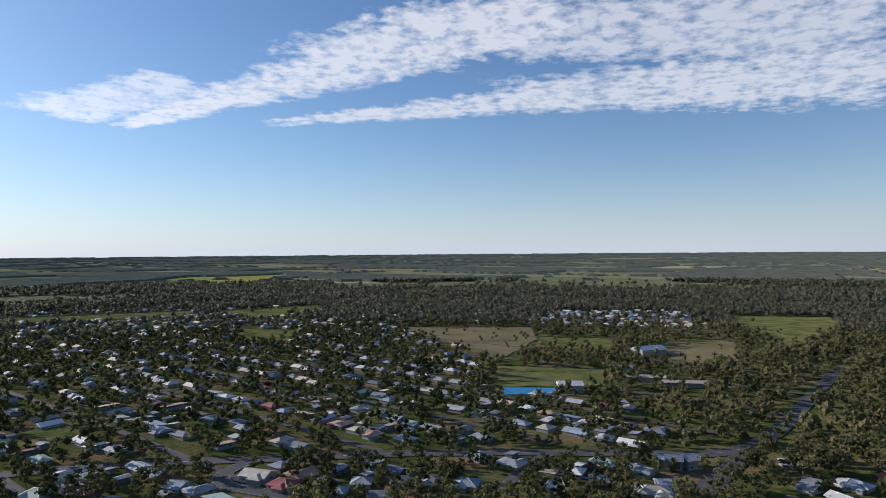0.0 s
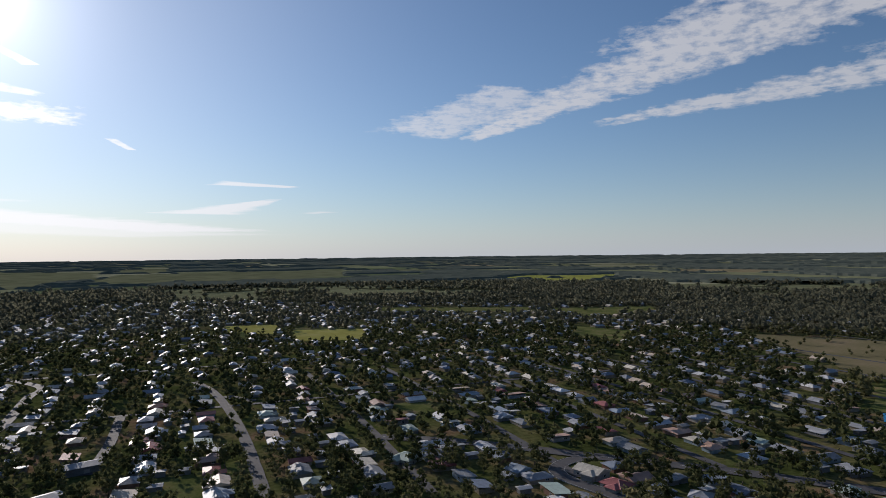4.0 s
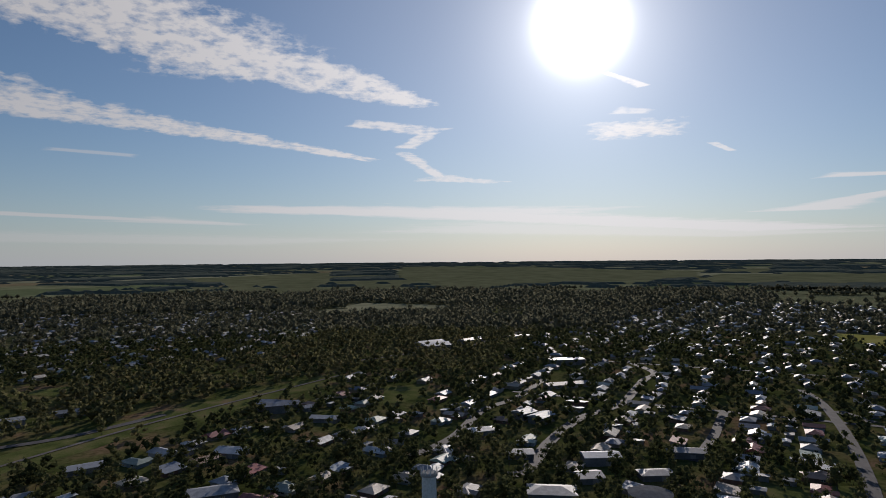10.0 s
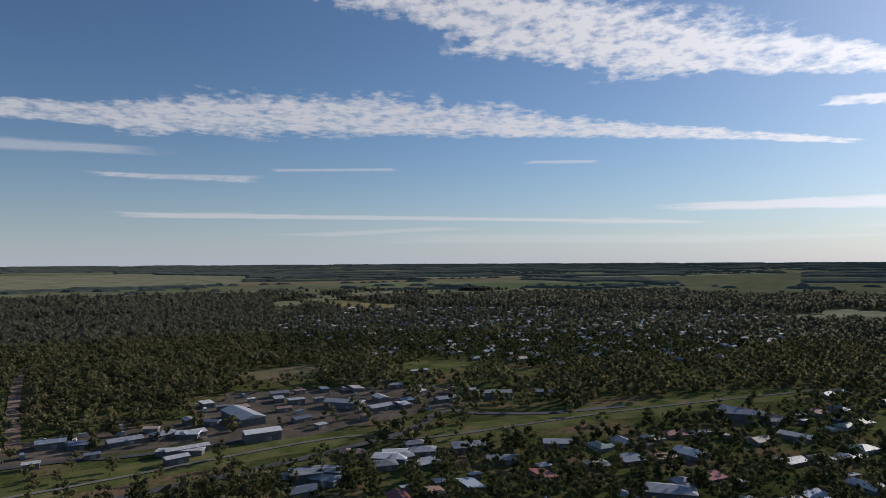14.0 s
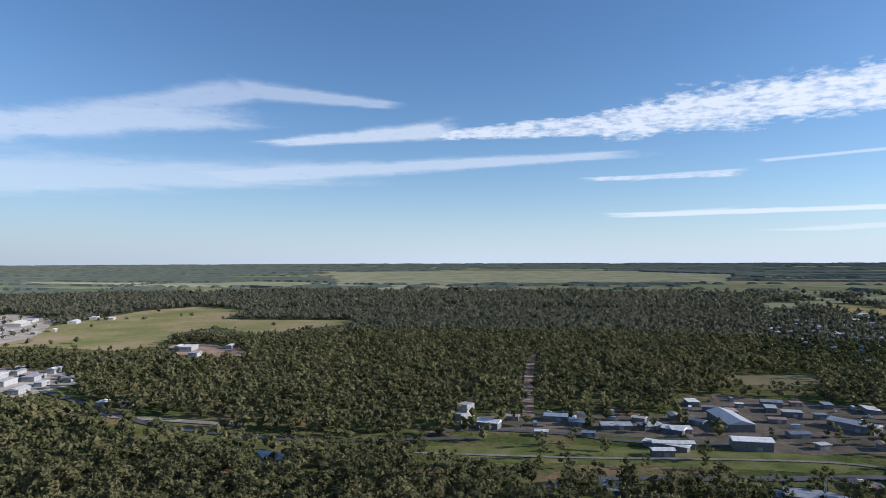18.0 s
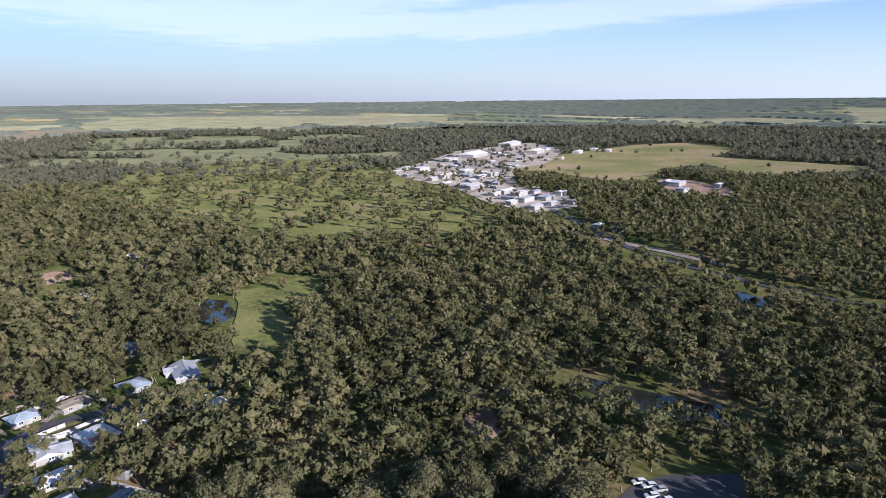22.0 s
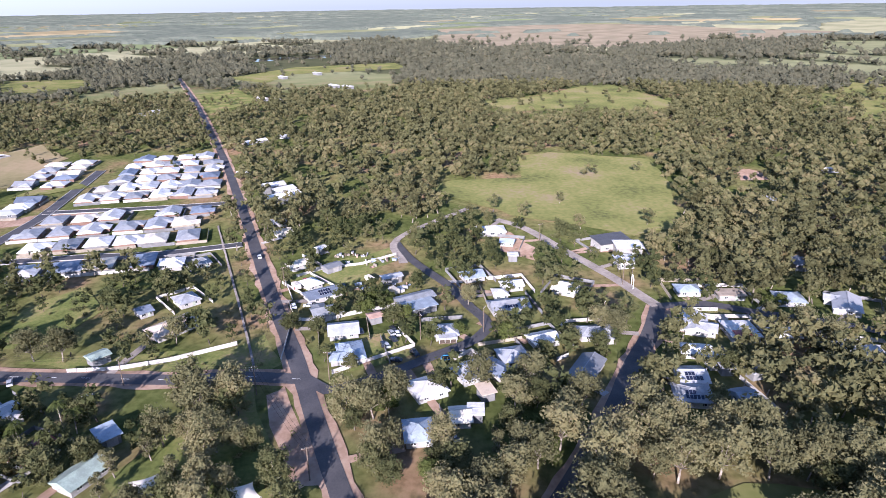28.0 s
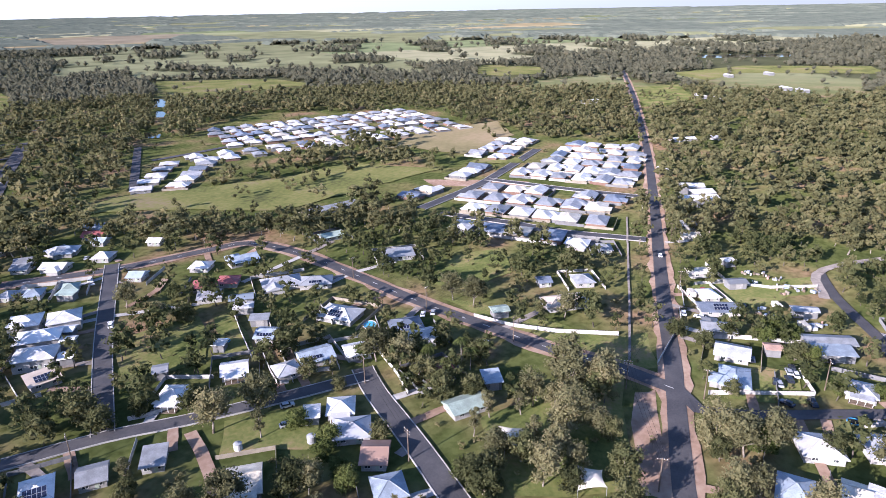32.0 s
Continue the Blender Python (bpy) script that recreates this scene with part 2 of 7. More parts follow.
M["gravel"] = surface("gravel", two((0.17, 0.15, 0.135), (0.3, 0.265, 0.235)), 0.1, rough=0.8, bump=0.4)
M["concrete"] = surface("concrete", two((0.3, 0.29, 0.27), (0.46, 0.44, 0.41)), 0.3, rough=0.8, bump=0.2)
M["paint"] = surface("paint", two((0.6, 0.6, 0.58), (0.8, 0.8, 0.78)), 1.0)
M["water"] = surface("water", two((0.02, 0.022, 0.018), (0.04, 0.04, 0.03)), 0.05, rough=0.06, spec=0.5)
M["court"] = surface("court", two((0.05, 0.22, 0.42), (0.07, 0.28, 0.5)), 0.2, rough=0.6)
M["sandy"] = surface("sandy", [(0.2, (0.24, 0.2, 0.16)), (0.5, (0.34, 0.29, 0.24)), (0.8, (0.44, 0.39, 0.33))], 0.03, bump=0.3)
M["pool_water"] = surface("pool_water", two((0.06, 0.35, 0.5), (0.1, 0.45, 0.6)), 0.5, rough=0.08, spec=0.5)
# far canopy: paled grey-green base colour that stands in for haze
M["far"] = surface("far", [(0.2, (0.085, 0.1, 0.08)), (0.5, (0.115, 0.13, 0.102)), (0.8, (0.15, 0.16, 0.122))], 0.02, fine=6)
M["leaf"] = surface("leaf", [(0.05, (0.078, 0.075, 0.036)), (0.4, (0.13, 0.13, 0.062)), (0.65, (0.178, 0.17, 0.08)),
                             (0.98, (0.245, 0.21, 0.108))], 0.3, rough=0.6, vary=0.62, tint=True, spec=0.1, translucent=0.45)
M["leaf_green"] = surface("leaf_green", [(0.1, (0.055, 0.07, 0.024)), (0.5, (0.095, 0.117, 0.037)), (0.95, (0.155, 0.172, 0.058))], 0.4,
                          rough=0.6, vary=0.5, spec=0.1, translucent=0.4)
M["leaf_olive"] = surface("leaf_olive", [(0.05, (0.05, 0.056, 0.026)), (0.4, (0.088, 0.095, 0.042)), (0.68, (0.125, 0.128, 0.058)), (0.98, (0.18, 0.17, 0.08))], 0.4,
                          rough=0.6, vary=0.6, spec=0.1, translucent=0.4)
M["leaf_gum"] = surface("leaf_gum", [(0.05, (0.085, 0.084, 0.042)), (0.4, (0.148, 0.144, 0.073)), (0.68, (0.205, 0.192, 0.096)), (0.98, (0.27, 0.235, 0.125))], 0.4,
                        rough=0.6, vary=0.6, spec=0.1, translucent=0.4)
M["leaf_garden"] = surface("leaf_garden", [(0.05, (0.042, 0.05, 0.022)), (0.4, (0.075, 0.085, 0.036)), (0.65, (0.108, 0.114, 0.05)),
                                           (0.98, (0.155, 0.145, 0.07))], 0.3, rough=0.6, vary=0.7, tint=True, spec=0.1, translucent=0.4)
# haze of distance put into the leaf colour: greyer and bluer than near leaves
M["leaf_hazed"] = surface("leaf_hazed", [(0.05, (0.098, 0.1, 0.068)), (0.5, (0.148, 0.147, 0.098)), (0.95, (0.2, 0.187, 0.122))], 0.06, rough=0.8, vary=0.5, tint=True, spec=0.05, translucent=0.5)
M["bark"] = surface("bark", two((0.12, 0.095, 0.075), (0.36, 0.32, 0.27)), 0.6, bump=0.4)
M["bark_dark"] = surface("bark_dark", two((0.06, 0.05, 0.04), (0.14, 0.12, 0.1)), 0.6, bump=0.4)
M["timber"] = surface("timber", two((0.1, 0.075, 0.055), (0.2, 0.16, 0.125)), 0.8, bump=0.3)
ROOF = {"white": (0.62, 0.61, 0.59), "zinc": (0.34, 0.35, 0.365), "grey": (0.24, 0.25, 0.26), "slate": (0.17, 0.2, 0.25),
        "blue": (0.3, 0.35, 0.4), "cream": (0.6, 0.55, 0.45), "beige": (0.46, 0.38, 0.3), "green": (0.33, 0.4, 0.34),
        "red": (0.28, 0.09, 0.085), "rust": (0.4, 0.26, 0.2), "dark": (0.07, 0.07, 0.075)}
for key, c in ROOF.items():
    lo, hi = tuple(v * 0.72 for v in c), tuple(min(v * 1.18, 0.85) for v in c)
    M["roof_" + key] = surface("roof_" + key, two(lo, hi), 0.35, rough=0.55, vary=0.6, ribs=1.6, spec=0.3, world_space=False)
WALL = {"white": (0.36, 0.35, 0.33), "cream": (0.3, 0.265, 0.21), "grey": (0.2, 0.2, 0.2), "brick": (0.22, 0.14, 0.11),
        "blue": (0.26, 0.32, 0.36), "fence": (0.48, 0.46, 0.43), "green": (0.4, 0.45, 0.36)}
for key, c in WALL.items():
    lo, hi = tuple(v * 0.75 for v in c), tuple(min(v * 1.1, 0.85) for v in c)
    M["wall_" + key] = surface("wall_" + key, two(lo, hi), 0.5, vary=0.4, bump=0.15, world_space=False)
M["glass"] = surface("glass", two((0.02, 0.025, 0.03), (0.04, 0.05, 0.055)), 0.5, rough=0.08, spec=0.8)
M["solar"] = surface("solar", two((0.012, 0.016, 0.035), (0.025, 0.03, 0.055)), 0.6, rough=0.12, spec=0.8)
M["metal"] = surface("metal", two((0.4, 0.41, 0.42), (0.6, 0.6, 0.6)), 0.5, rough=0.4, metal=0.6)
M["sail"] = surface("sail", two((0.66, 0.6, 0.5), (0.75, 0.7, 0.6)), 0.3)
M["rubber"] = surface("rubber", two((0.015, 0.015, 0.015), (0.03, 0.03, 0.03)), 1.0)
CARS = {"white": (0.75, 0.75, 0.75), "silver": (0.4, 0.41, 0.42), "dark": (0.03, 0.035, 0.05), "red": (0.4, 0.03, 0.03)}
for key, c in CARS.items():
    M["car_" + key] = surface("car_" + key, two(tuple(v * 0.9 for v in c), c), 0.6, rough=0.25, spec=0.6)


# ---------------------------------------------------------------- mesh helpers
def mesh_of(name, verts, faces, materials, smooth=False):
    me = bpy.data.meshes.new(name)
    me.from_pydata(verts, [], faces)
    for mm in (materials if isinstance(materials, (list, tuple)) else [materials]):
        me.materials.append(mm)
    if smooth:
        me.polygons.foreach_set("use_smooth", [True] * len(me.polygons))
    me.update()
    return me


class Form:
    """Collects boxes, slabs and prisms for one mesh."""

    def __init__(self):
        self.v, self.f, self.mi = [], [], []

    def add(self, vs, fs, mi=0):
        k = len(self.v)
        self.v += [tuple(p) for p in vs]
        self.f += [tuple(i + k for i in q) for q in fs]
        self.mi += [mi] * len(fs)
        return self

    def box(self, x, y, z, sx, sy, sz, turn=0.0, mi=0):
        """Centre in plan, z of the underside."""
        c, s = math.cos(turn), math.sin(turn)
        pts = []
        for dz in (0, sz):
            for dx, dy in ((-sx / 2, -sy / 2), (sx / 2, -sy / 2), (sx / 2, sy / 2), (-sx / 2, sy / 2)):
                pts.append((x + dx * c - dy * s, y + dx * s + dy * c, z + dz))
        return self.add(pts, [(3, 2, 1, 0), (4, 5, 6, 7), (0, 1, 5, 4), (1, 2, 6, 5), (2, 3, 7, 6), (3, 0, 4, 7)], mi)

    def tube(self, a, b, r0, r1, n=6, mi=0):
        a, b = Vector(a), Vector(b)
        q = (b - a).to_track_quat("Z", "Y")
        vs = []
        for p, r in ((a, r0), (b, r1)):
            for i in range(n):
                vs.append(p + q @ Vector((r * math.cos(2 * math.pi * i / n), r * math.sin(2 * math.pi * i / n), 0)))
        return self.add(vs, [(i, (i + 1) % n, n + (i + 1) % n, n + i) for i in range(n)] + [tuple(range(n))[::-1], tuple(range(n, 2 * n))], mi)

    def mesh(self, name, materials, smooth=False):
        me = mesh_of(name, self.v, self.f, materials, smooth)
        if any(self.mi):
            me.polygons.foreach_set("material_index", self.mi)
        return me


def part(name, me, parent, label="", m=None):
    ob = new(name, me)
    ob.parent = parent
    if m is not None:
        ob.matrix_basis = m
    if label:
        ob["label"] = label
    return ob


def thing(name, m, label, category, group="", kind=""):
    ob = new(name)
    ob.empty_display_size = 0.5
    ob.matrix_basis = m
    return tagged(ob, label, category, group, kind)


def inside(px, py, poly):
    """Which of the points lie inside the polygon."""
    px, py = np.asarray(px, float), np.asarray(py, float)
    hit = np.zeros(px.shape, bool)
    n = len(poly)
    for i in range(n):
        (x0, y0), (x1, y1) = poly[i], poly[(i + 1) % n]
        if y0 == y1:
            continue
        hit ^= ((y0 > py) != (y1 > py)) & (px < (x1 - x0) * (py - y0) / (y1 - y0) + x0)
    return hit


def near_line(x, y, pts, reach):
    """Whether one point lies within reach of a polyline."""
    for (x0, y0), (x1, y1) in zip(pts, pts[1:]):
        if x < min(x0, x1) - reach or x > max(x0, x1) + reach or y < min(y0, y1) - reach or y > max(y0, y1) + reach:
            continue
        dx, dy = x1 - x0, y1 - y0
        s = min(max(((x - x0) * dx + (y - y0) * dy) / (dx * dx + dy * dy + 1e-9), 0), 1)
        if math.hypot(x - x0 - s * dx, y - y0 - s * dy) < reach:
            return True
    return False


def within(x, y, poly):
    """Whether one point lies inside the polygon."""
    hit = False
    n = len(poly)
    for i in range(n):
        (x0, y0), (x1, y1) = poly[i], poly[(i + 1) % n]
        if (y0 > y) != (y1 > y) and x < (x1 - x0) * (y - y0) / (y1 - y0) + x0:
            hit = not hit
    return hit


def from_line(px, py, pts):
    """Distance of the points from a polyline."""
    best = np.full(np.shape(px), 1e9)
    for (x0, y0), (x1, y1) in zip(pts, pts[1:]):
        dx, dy = x1 - x0, y1 - y0
        s = np.clip(((px - x0) * dx + (py - y0) * dy) / (dx * dx + dy * dy + 1e-9), 0, 1)
        best = np.minimum(best, np.hypot(px - x0 - s * dx, py - y0 - s * dy))
    return best


OPEN = []      # polygons with few trees: points, share of the usual number
LINES = []     # roads: points, width
SPOTS = []     # footprints: x, y, radius

# ---------------------------------------------------------------- land
def land_height(r):
    """Flat round the town, rising gently to a low plateau along the horizon."""
    k = np.clip((np.asarray(r, float) - 2000) / 2950, 0, 1)
    return 86 * k ** 1.5


def polar_sheet(name, radii, count, height, material):
    ang = np.linspace(0, 2 * math.pi, count, endpoint=False)
    rr, aa = np.meshgrid(np.asarray(radii), ang, indexing="ij")
    x, y = rr * np.cos(aa), rr * np.sin(aa)
    z = height(x, y, rr)
    verts = np.stack([x, y, z], -1).reshape(-1, 3)
    n, k = len(radii), count
    i, j = np.meshgrid(np.arange(n - 1), np.arange(k), indexing="ij")
    a, b = i * k + j, i * k + (j + 1) % k
    quads = np.stack([a, a + k, b + k, b], -1).reshape(-1, 4)
    return raw_mesh(name, verts, quads, material)


def raw_mesh(name, verts, polys, materials, mi=None, tint=None, smooth=False):
    """A mesh from arrays; every polygon has the same number of corners."""
    me = bpy.data.meshes.new(name)
    k = polys.shape[1]
    me.vertices.add(len(verts))
    me.vertices.foreach_set("co", np.ascontiguousarray(verts, np.float32).ravel())
    me.loops.add(polys.size)
    me.loops.foreach_set("vertex_index", np.ascontiguousarray(polys, np.int32).ravel())
    me.polygons.add(len(polys))
    me.polygons.foreach_set("loop_start", np.arange(0, polys.size, k, dtype=np.int32))
    for mm in (materials if isinstance(materials, (list, tuple)) else [materials]):
        me.materials.append(mm)
    if mi is not None:
        me.polygons.foreach_set("material_index", np.ascontiguousarray(mi, np.int32))
    if tint is not None:
        at = me.attributes.new("tint", "FLOAT", "POINT")
        at.data.foreach_set("value", np.ascontiguousarray(tint, np.float32))
    me.update(calc_edges=True)
    me.polygons.foreach_set("use_smooth", np.full(len(polys), smooth))
    return me


U, V = Vector((-0.775, 0.632)), Vector((0.632, 0.775))      # the town's grid
FIELDS = []
SOIL = {"wood": (0.075, 0.08, 0.045), "green": (0.195, 0.2, 0.112), "pale": (0.29, 0.28, 0.175), "yg": (0.34, 0.34, 0.09), "dry": (0.27, 0.22, 0.13),
        "straw": (0.36, 0.29, 0.13), "tilled": (0.25, 0.21, 0.15), "crop": (0.15, 0.175, 0.09)}


def field(kind, pts):
    """A single far paddock and its colour."""
    FIELDS.append((SOIL[kind], pts))


field("yg", [(-1113, 2508), (-1069, 2710), (-751, 2779), (-646, 2475), (-914, 2316)])
field("green", [(-1248, 1892), (-804, 2260), (12, 2353), (205, 2318), (964, 2159), (880, 1969), (352, 2081), (10, 1994), (-21, 1756), (-168, 1704), (-75, 1992), (-546, 2092), (-1186, 1797)])
field("green", [(116, 2451), (441, 2607), (838, 2369), (750, 2122), (376, 2222), (122, 2197)])
field("green", [(-3091, 390), (-4432, 560), (-4053, 1373), (-3152, 2010), (-2596, 1686), (-2569, 1095), (-2703, 606)])
field("green", [(-2431, 1492), (-2866, 1970), (-2206, 2866), (-1837, 2385), (-1985, 1818)])
field("yg", [(-1073, 2558), (-713, 2897), (-655, 2660), (-905, 2491)])
field("green", [(-2978, -406), (-3045, 384), (-3018, 1454), (-2756, 1823), (-2464, 746), (-2414, 304), (-2236, -266)])
field("green", [(-1629, -3950), (-2346, -3490), (-2269, -2873), (-1796, -2671), (-1313, -3183)])
field("green", [(-1330, -2398), (-1853, -2059), (-1669, -1825), (-1183, -2098)])
field("green", [(-3363, -648), (-3840, 93), (-3003, 72), (-2940, -499)])
field("straw", [(-1400, -1156), (-1513, -1112), (-1418, -854), (-1346, -819), (-1264, -999)])
field("pale", [(-745, -3880), (-1490, -3725), (-2372, -3208), (-2612, -2583), (-2103, -2142), (-1451, -2349), (-593, -2832)])
field("green", [(-1390, -2209), (-2054, -2032), (-2275, -1581), (-2117, -1472), (-1695, -1805), (-1409, -1754), (-1279, -2032)])
field("dry", [(-283, -1902), (-588, -2013), (-554, -1838), (-310, -1780)])
field("straw", [(-1379, -1123), (-1529, -1164), (-1455, -1012), (-1332, -931), (-1302, -992)])
field("pale", [(2505, -2151), (2601, -2565), (1964, -2966), (1284, -3143), (1109, -2584), (1335, -2235), (1946, -1665)])
field("green", [(1756, -1501), (1520, -1683), (1166, -1815), (820, -1822), (1023, -1537), (1275, -1370), (1550, -1322)])
field("pale", [(38, -2998), (-258, -3128), (-567, -2908), (-223, -2689)])
field("pale", [(-671, -3103), (-959, -3197), (-1019, -2944), (-937, -2703), (-654, -2828)])
field("tilled", [(2943, -589), (3075, -1065), (2904, -1469), (2059, -1837), (1809, -1614), (1721, -934), (1811, -662), (2033, -397)])
field("pale", [(2398, -2175), (2092, -2593), (1546, -3177), (1095, -3041), (957, -2566), (1627, -2020)])
field("green", [(1330, -1654), (978, -2028), (796, -1630), (1141, -1444)])
field("tilled", [(1541, -561), (1562, -693), (1371, -685), (1438, -534)])
field("green", [(1359, -735), (1272, -955), (1001, -1056), (1023, -794), (1104, -692)])
field("green", [(1241, 1349), (1534, 1544), (1920, 1431), (1502, 1030), (1314, 1175)])
field("green", [(2134, 2167), (2579, 1979), (2469, 1219), (2053, 1058), (2062, 1586)])
field("green", [(1190, 1048), (1284, 836), (1246, 617), (1061, 548), (1078, 782)])
field("tilled", [(1734, 2599), (2044, 2531), (2269, 2335), (1925, 2074), (1534, 2188)])

# share of open land round the compass (anticlockwise from the first view): between one and two kilometres out, and beyond
ROUND = (0, 30, 45, 75, 100, 125, 140, 160, 175, 190, 200, 215, 235, 248, 262, 280, 300, 330, 360)
OPEN_MID = (0.3, 0.4, 0.5, 0.55, 0.35, 0.3, 0.05, 0.05, 0.12, 0.12, 0.2, 0.25, 0.25, 0.3, 0.4, 0.48, 0.46, 0.4, 0.3)
OPEN_FAR = (0.58, 0.62, 0.78, 0.82, 0.7, 0.52, 0.66, 0.68, 0.45, 0.45, 0.58, 0.66, 0.68, 0.52, 0.5, 0.62, 0.68, 0.6, 0.58)


def wave_noise(x, y, scale, seed):
    """Smooth pseudo-random field between 0 and 1."""
    rs = np.random.default_rng(seed)
    out = np.zeros(np.shape(x))
    for k in range(7):
        a, f = rs.uniform(0, 2 * math.pi), rs.uniform(0.6, 1.9) / scale
        out += np.sin((x * math.cos(a) + y * math.sin(a)) * f * 2 * math.pi + rs.uniform(0, 7))
    return 0.5 + out / 7 * 0.9


def hashed(a, b, k):
    return np.abs(np.sin(a * 127.1 + b * 311.7 + k * 74.7) * 43758.5453) % 1.0


def land_cover(x, y):
    """Farmland and woods beyond the town: which places are wooded, and the colour of the ground."""
    r = np.hypot(x, y) + 1e-6
    reach = 115.0 / (115.0 - land_height(r))
    az = np.degrees(np.arctan2(-x, y)) % 360
    fx, fy = x * reach, y * reach
    u = fx * U.x + fy * U.y + 150 * wave_noise(fx, fy, 900, 41)
    v = fx * V.x + fy * V.y + 150 * wave_noise(fx, fy, 800, 42)
    line = np.floor(v / 460)
    wide = 500 + 700 * hashed(line, 3.0, 1)
    u = u + 900 * hashed(line, 5.0, 2)
    col = np.floor(u / wide)
    far = r * reach
    share = np.where(far < 2300, np.interp(az, ROUND, OPEN_MID), np.interp(az, ROUND, OPEN_FAR))
    share = share * np.interp(far, (7000, 14000), (1.0, 0.75))
    clear = hashed(line, col, 3) < share
    edge = np.minimum(np.minimum(u / wide - col, 1 - (u / wide - col)) * wide, np.minimum(v / 460 - line, 1 - (v / 460 - line)) * 460)
    wood = ~clear | ((edge < 14 * np.clip(far / 2200, 1, 3)) & (hashed(line, col, 4) < 0.6))
    wood |= clear & (far < 3000) & (wave_noise(fx, fy, 330, 43) > 0.74)
    pick = hashed(line, col, 5)
    names = ("green", "green", "pale", "green", "crop", "green", "dry", "pale")
    tone = np.array([SOIL[n] for n in names])[np.minimum((pick * len(names)).astype(int), len(names) - 1)]
    # random tone per block, with an overall lift that paints in distant haze
    tone = tone * (0.95 + 0.42 * hashed(line, col, 6))[..., None]
    for c, pts in FIELDS:
        hit = inside(x, y, pts)
        tone = np.where(hit[..., None], np.array(c), tone)
        wood &= ~hit | ((far < 3200) & (wave_noise(fx, fy, 260, 44) > 0.8))
    tone = np.where(wood[..., None], np.array(SOIL["wood"]), tone)
    return wood, tone


def ground_material():
    """Mixed grass near, paddocks, tilled and wooded blocks far out."""
    mt = bpy.data.materials.new("countryside")
    mt.use_nodes = True
    nt = mt.node_tree
    nt.nodes.remove(nt.nodes["Principled BSDF"])
    bs = nt.nodes.new("ShaderNodeBsdfDiffuse")
    link = nt.links.new
    link(bs.outputs[0], nt.nodes["Material Output"].inputs["Surface"])
    pos = nt.nodes.new("ShaderNodeNewGeometry").outputs["Position"]

    def noise_at(scale, detail=6):
        n = nt.nodes.new("ShaderNodeTexNoise")
        n.inputs["Scale"].default_value, n.inputs["Detail"].default_value = scale, detail
        link(pos, n.inputs["Vector"])
        return n.outputs["Fac"]

    def ramp(fac, stops):
        cr = nt.nodes.new("ShaderNodeValToRGB")
        els = cr.color_ramp.elements
        while len(els) < len(stops):
            els.new(0.5)
        for e, (p, c) in zip(els, stops):
            e.position, e.color = p, (*c, 1)
        link(fac, cr.inputs[0])
        return cr.outputs[0]

    def mixed(fac, a, b, kind="MIX"):
        mx = nt.nodes.new("ShaderNodeMix")
        mx.data_type, mx.blend_type = "RGBA", kind
        if isinstance(fac, float):
            mx.inputs[0].default_value = fac
        else:
            link(fac, mx.inputs[0])
        link(a, mx.inputs[6])
        link(b, mx.inputs[7])
        return mx.outputs[2]

    near = ramp(noise_at(0.022), [(0.3, (0.065, 0.08, 0.027)), (0.44, (0.1, 0.115, 0.038)), (0.54, (0.155, 0.145, 0.06)), (0.66, (0.25, 0.165, 0.1))])
    near = mixed(1.0, near, ramp(noise_at(0.3, 8), [(0.32, (0.55, 0.58, 0.52)), (0.6, (1.0, 1.0, 1.0))]), "MULTIPLY")
    cover = nt.nodes.new("ShaderNodeAttribute")
    cover.attribute_name = "cover"
    blocks = mixed(1.0, cover.outputs["Color"], ramp(noise_at(0.012, 8), [(0.3, (0.7, 0.72, 0.68)), (0.62, (1.05, 1.03, 1.0))]), "MULTIPLY")
    ln = nt.nodes.new("ShaderNodeVectorMath")
    ln.operation = "LENGTH"
    link(pos, ln.inputs[0])
    far = nt.nodes.new("ShaderNodeMapRange")
    far.inputs[1].default_value, far.inputs[2].default_value = 900.0, 1250.0
    link(ln.outputs["Value"], far.inputs[0])
    link(mixed(far.outputs[0], near, blocks), bs.inputs[0])
    bs.inputs["Roughness"].default_value = 0.3
    bp = nt.nodes.new("ShaderNodeBump")
    bp.inputs["Strength"].default_value, bp.inputs["Distance"].default_value = 0.2, 0.2
    link(noise_at(0.8, 5), bp.inputs["Height"])
    link(bp.outputs[0], bs.inputs["Normal"])
    return mt


ground = new("ground", polar_sheet("ground", [0.5, 200, 500, 850] + list(np.linspace(1000, 2000, 36)) + list(np.linspace(2030, 4960, 110)), 720,
                                   lambda x, y, r: land_height(r), ground_material()))
tagged(ground, "flat grassy plain with paddocks reaching the horizon", "ground", kind="structure")
co = np.empty(len(ground.data.vertices) * 3, np.float32)
ground.data.vertices.foreach_get("co", co)
co = co.reshape(-1, 3)
tones = land_cover(co[:, 0].astype(float), co[:, 1].astype(float))[1]
at = ground.data.attributes.new("cover", "FLOAT_COLOR", "POINT")
at.data.foreach_set("color", np.concatenate([tones, np.ones((len(tones), 1))], 1).astype(np.float32).ravel())

LAYER = [0]


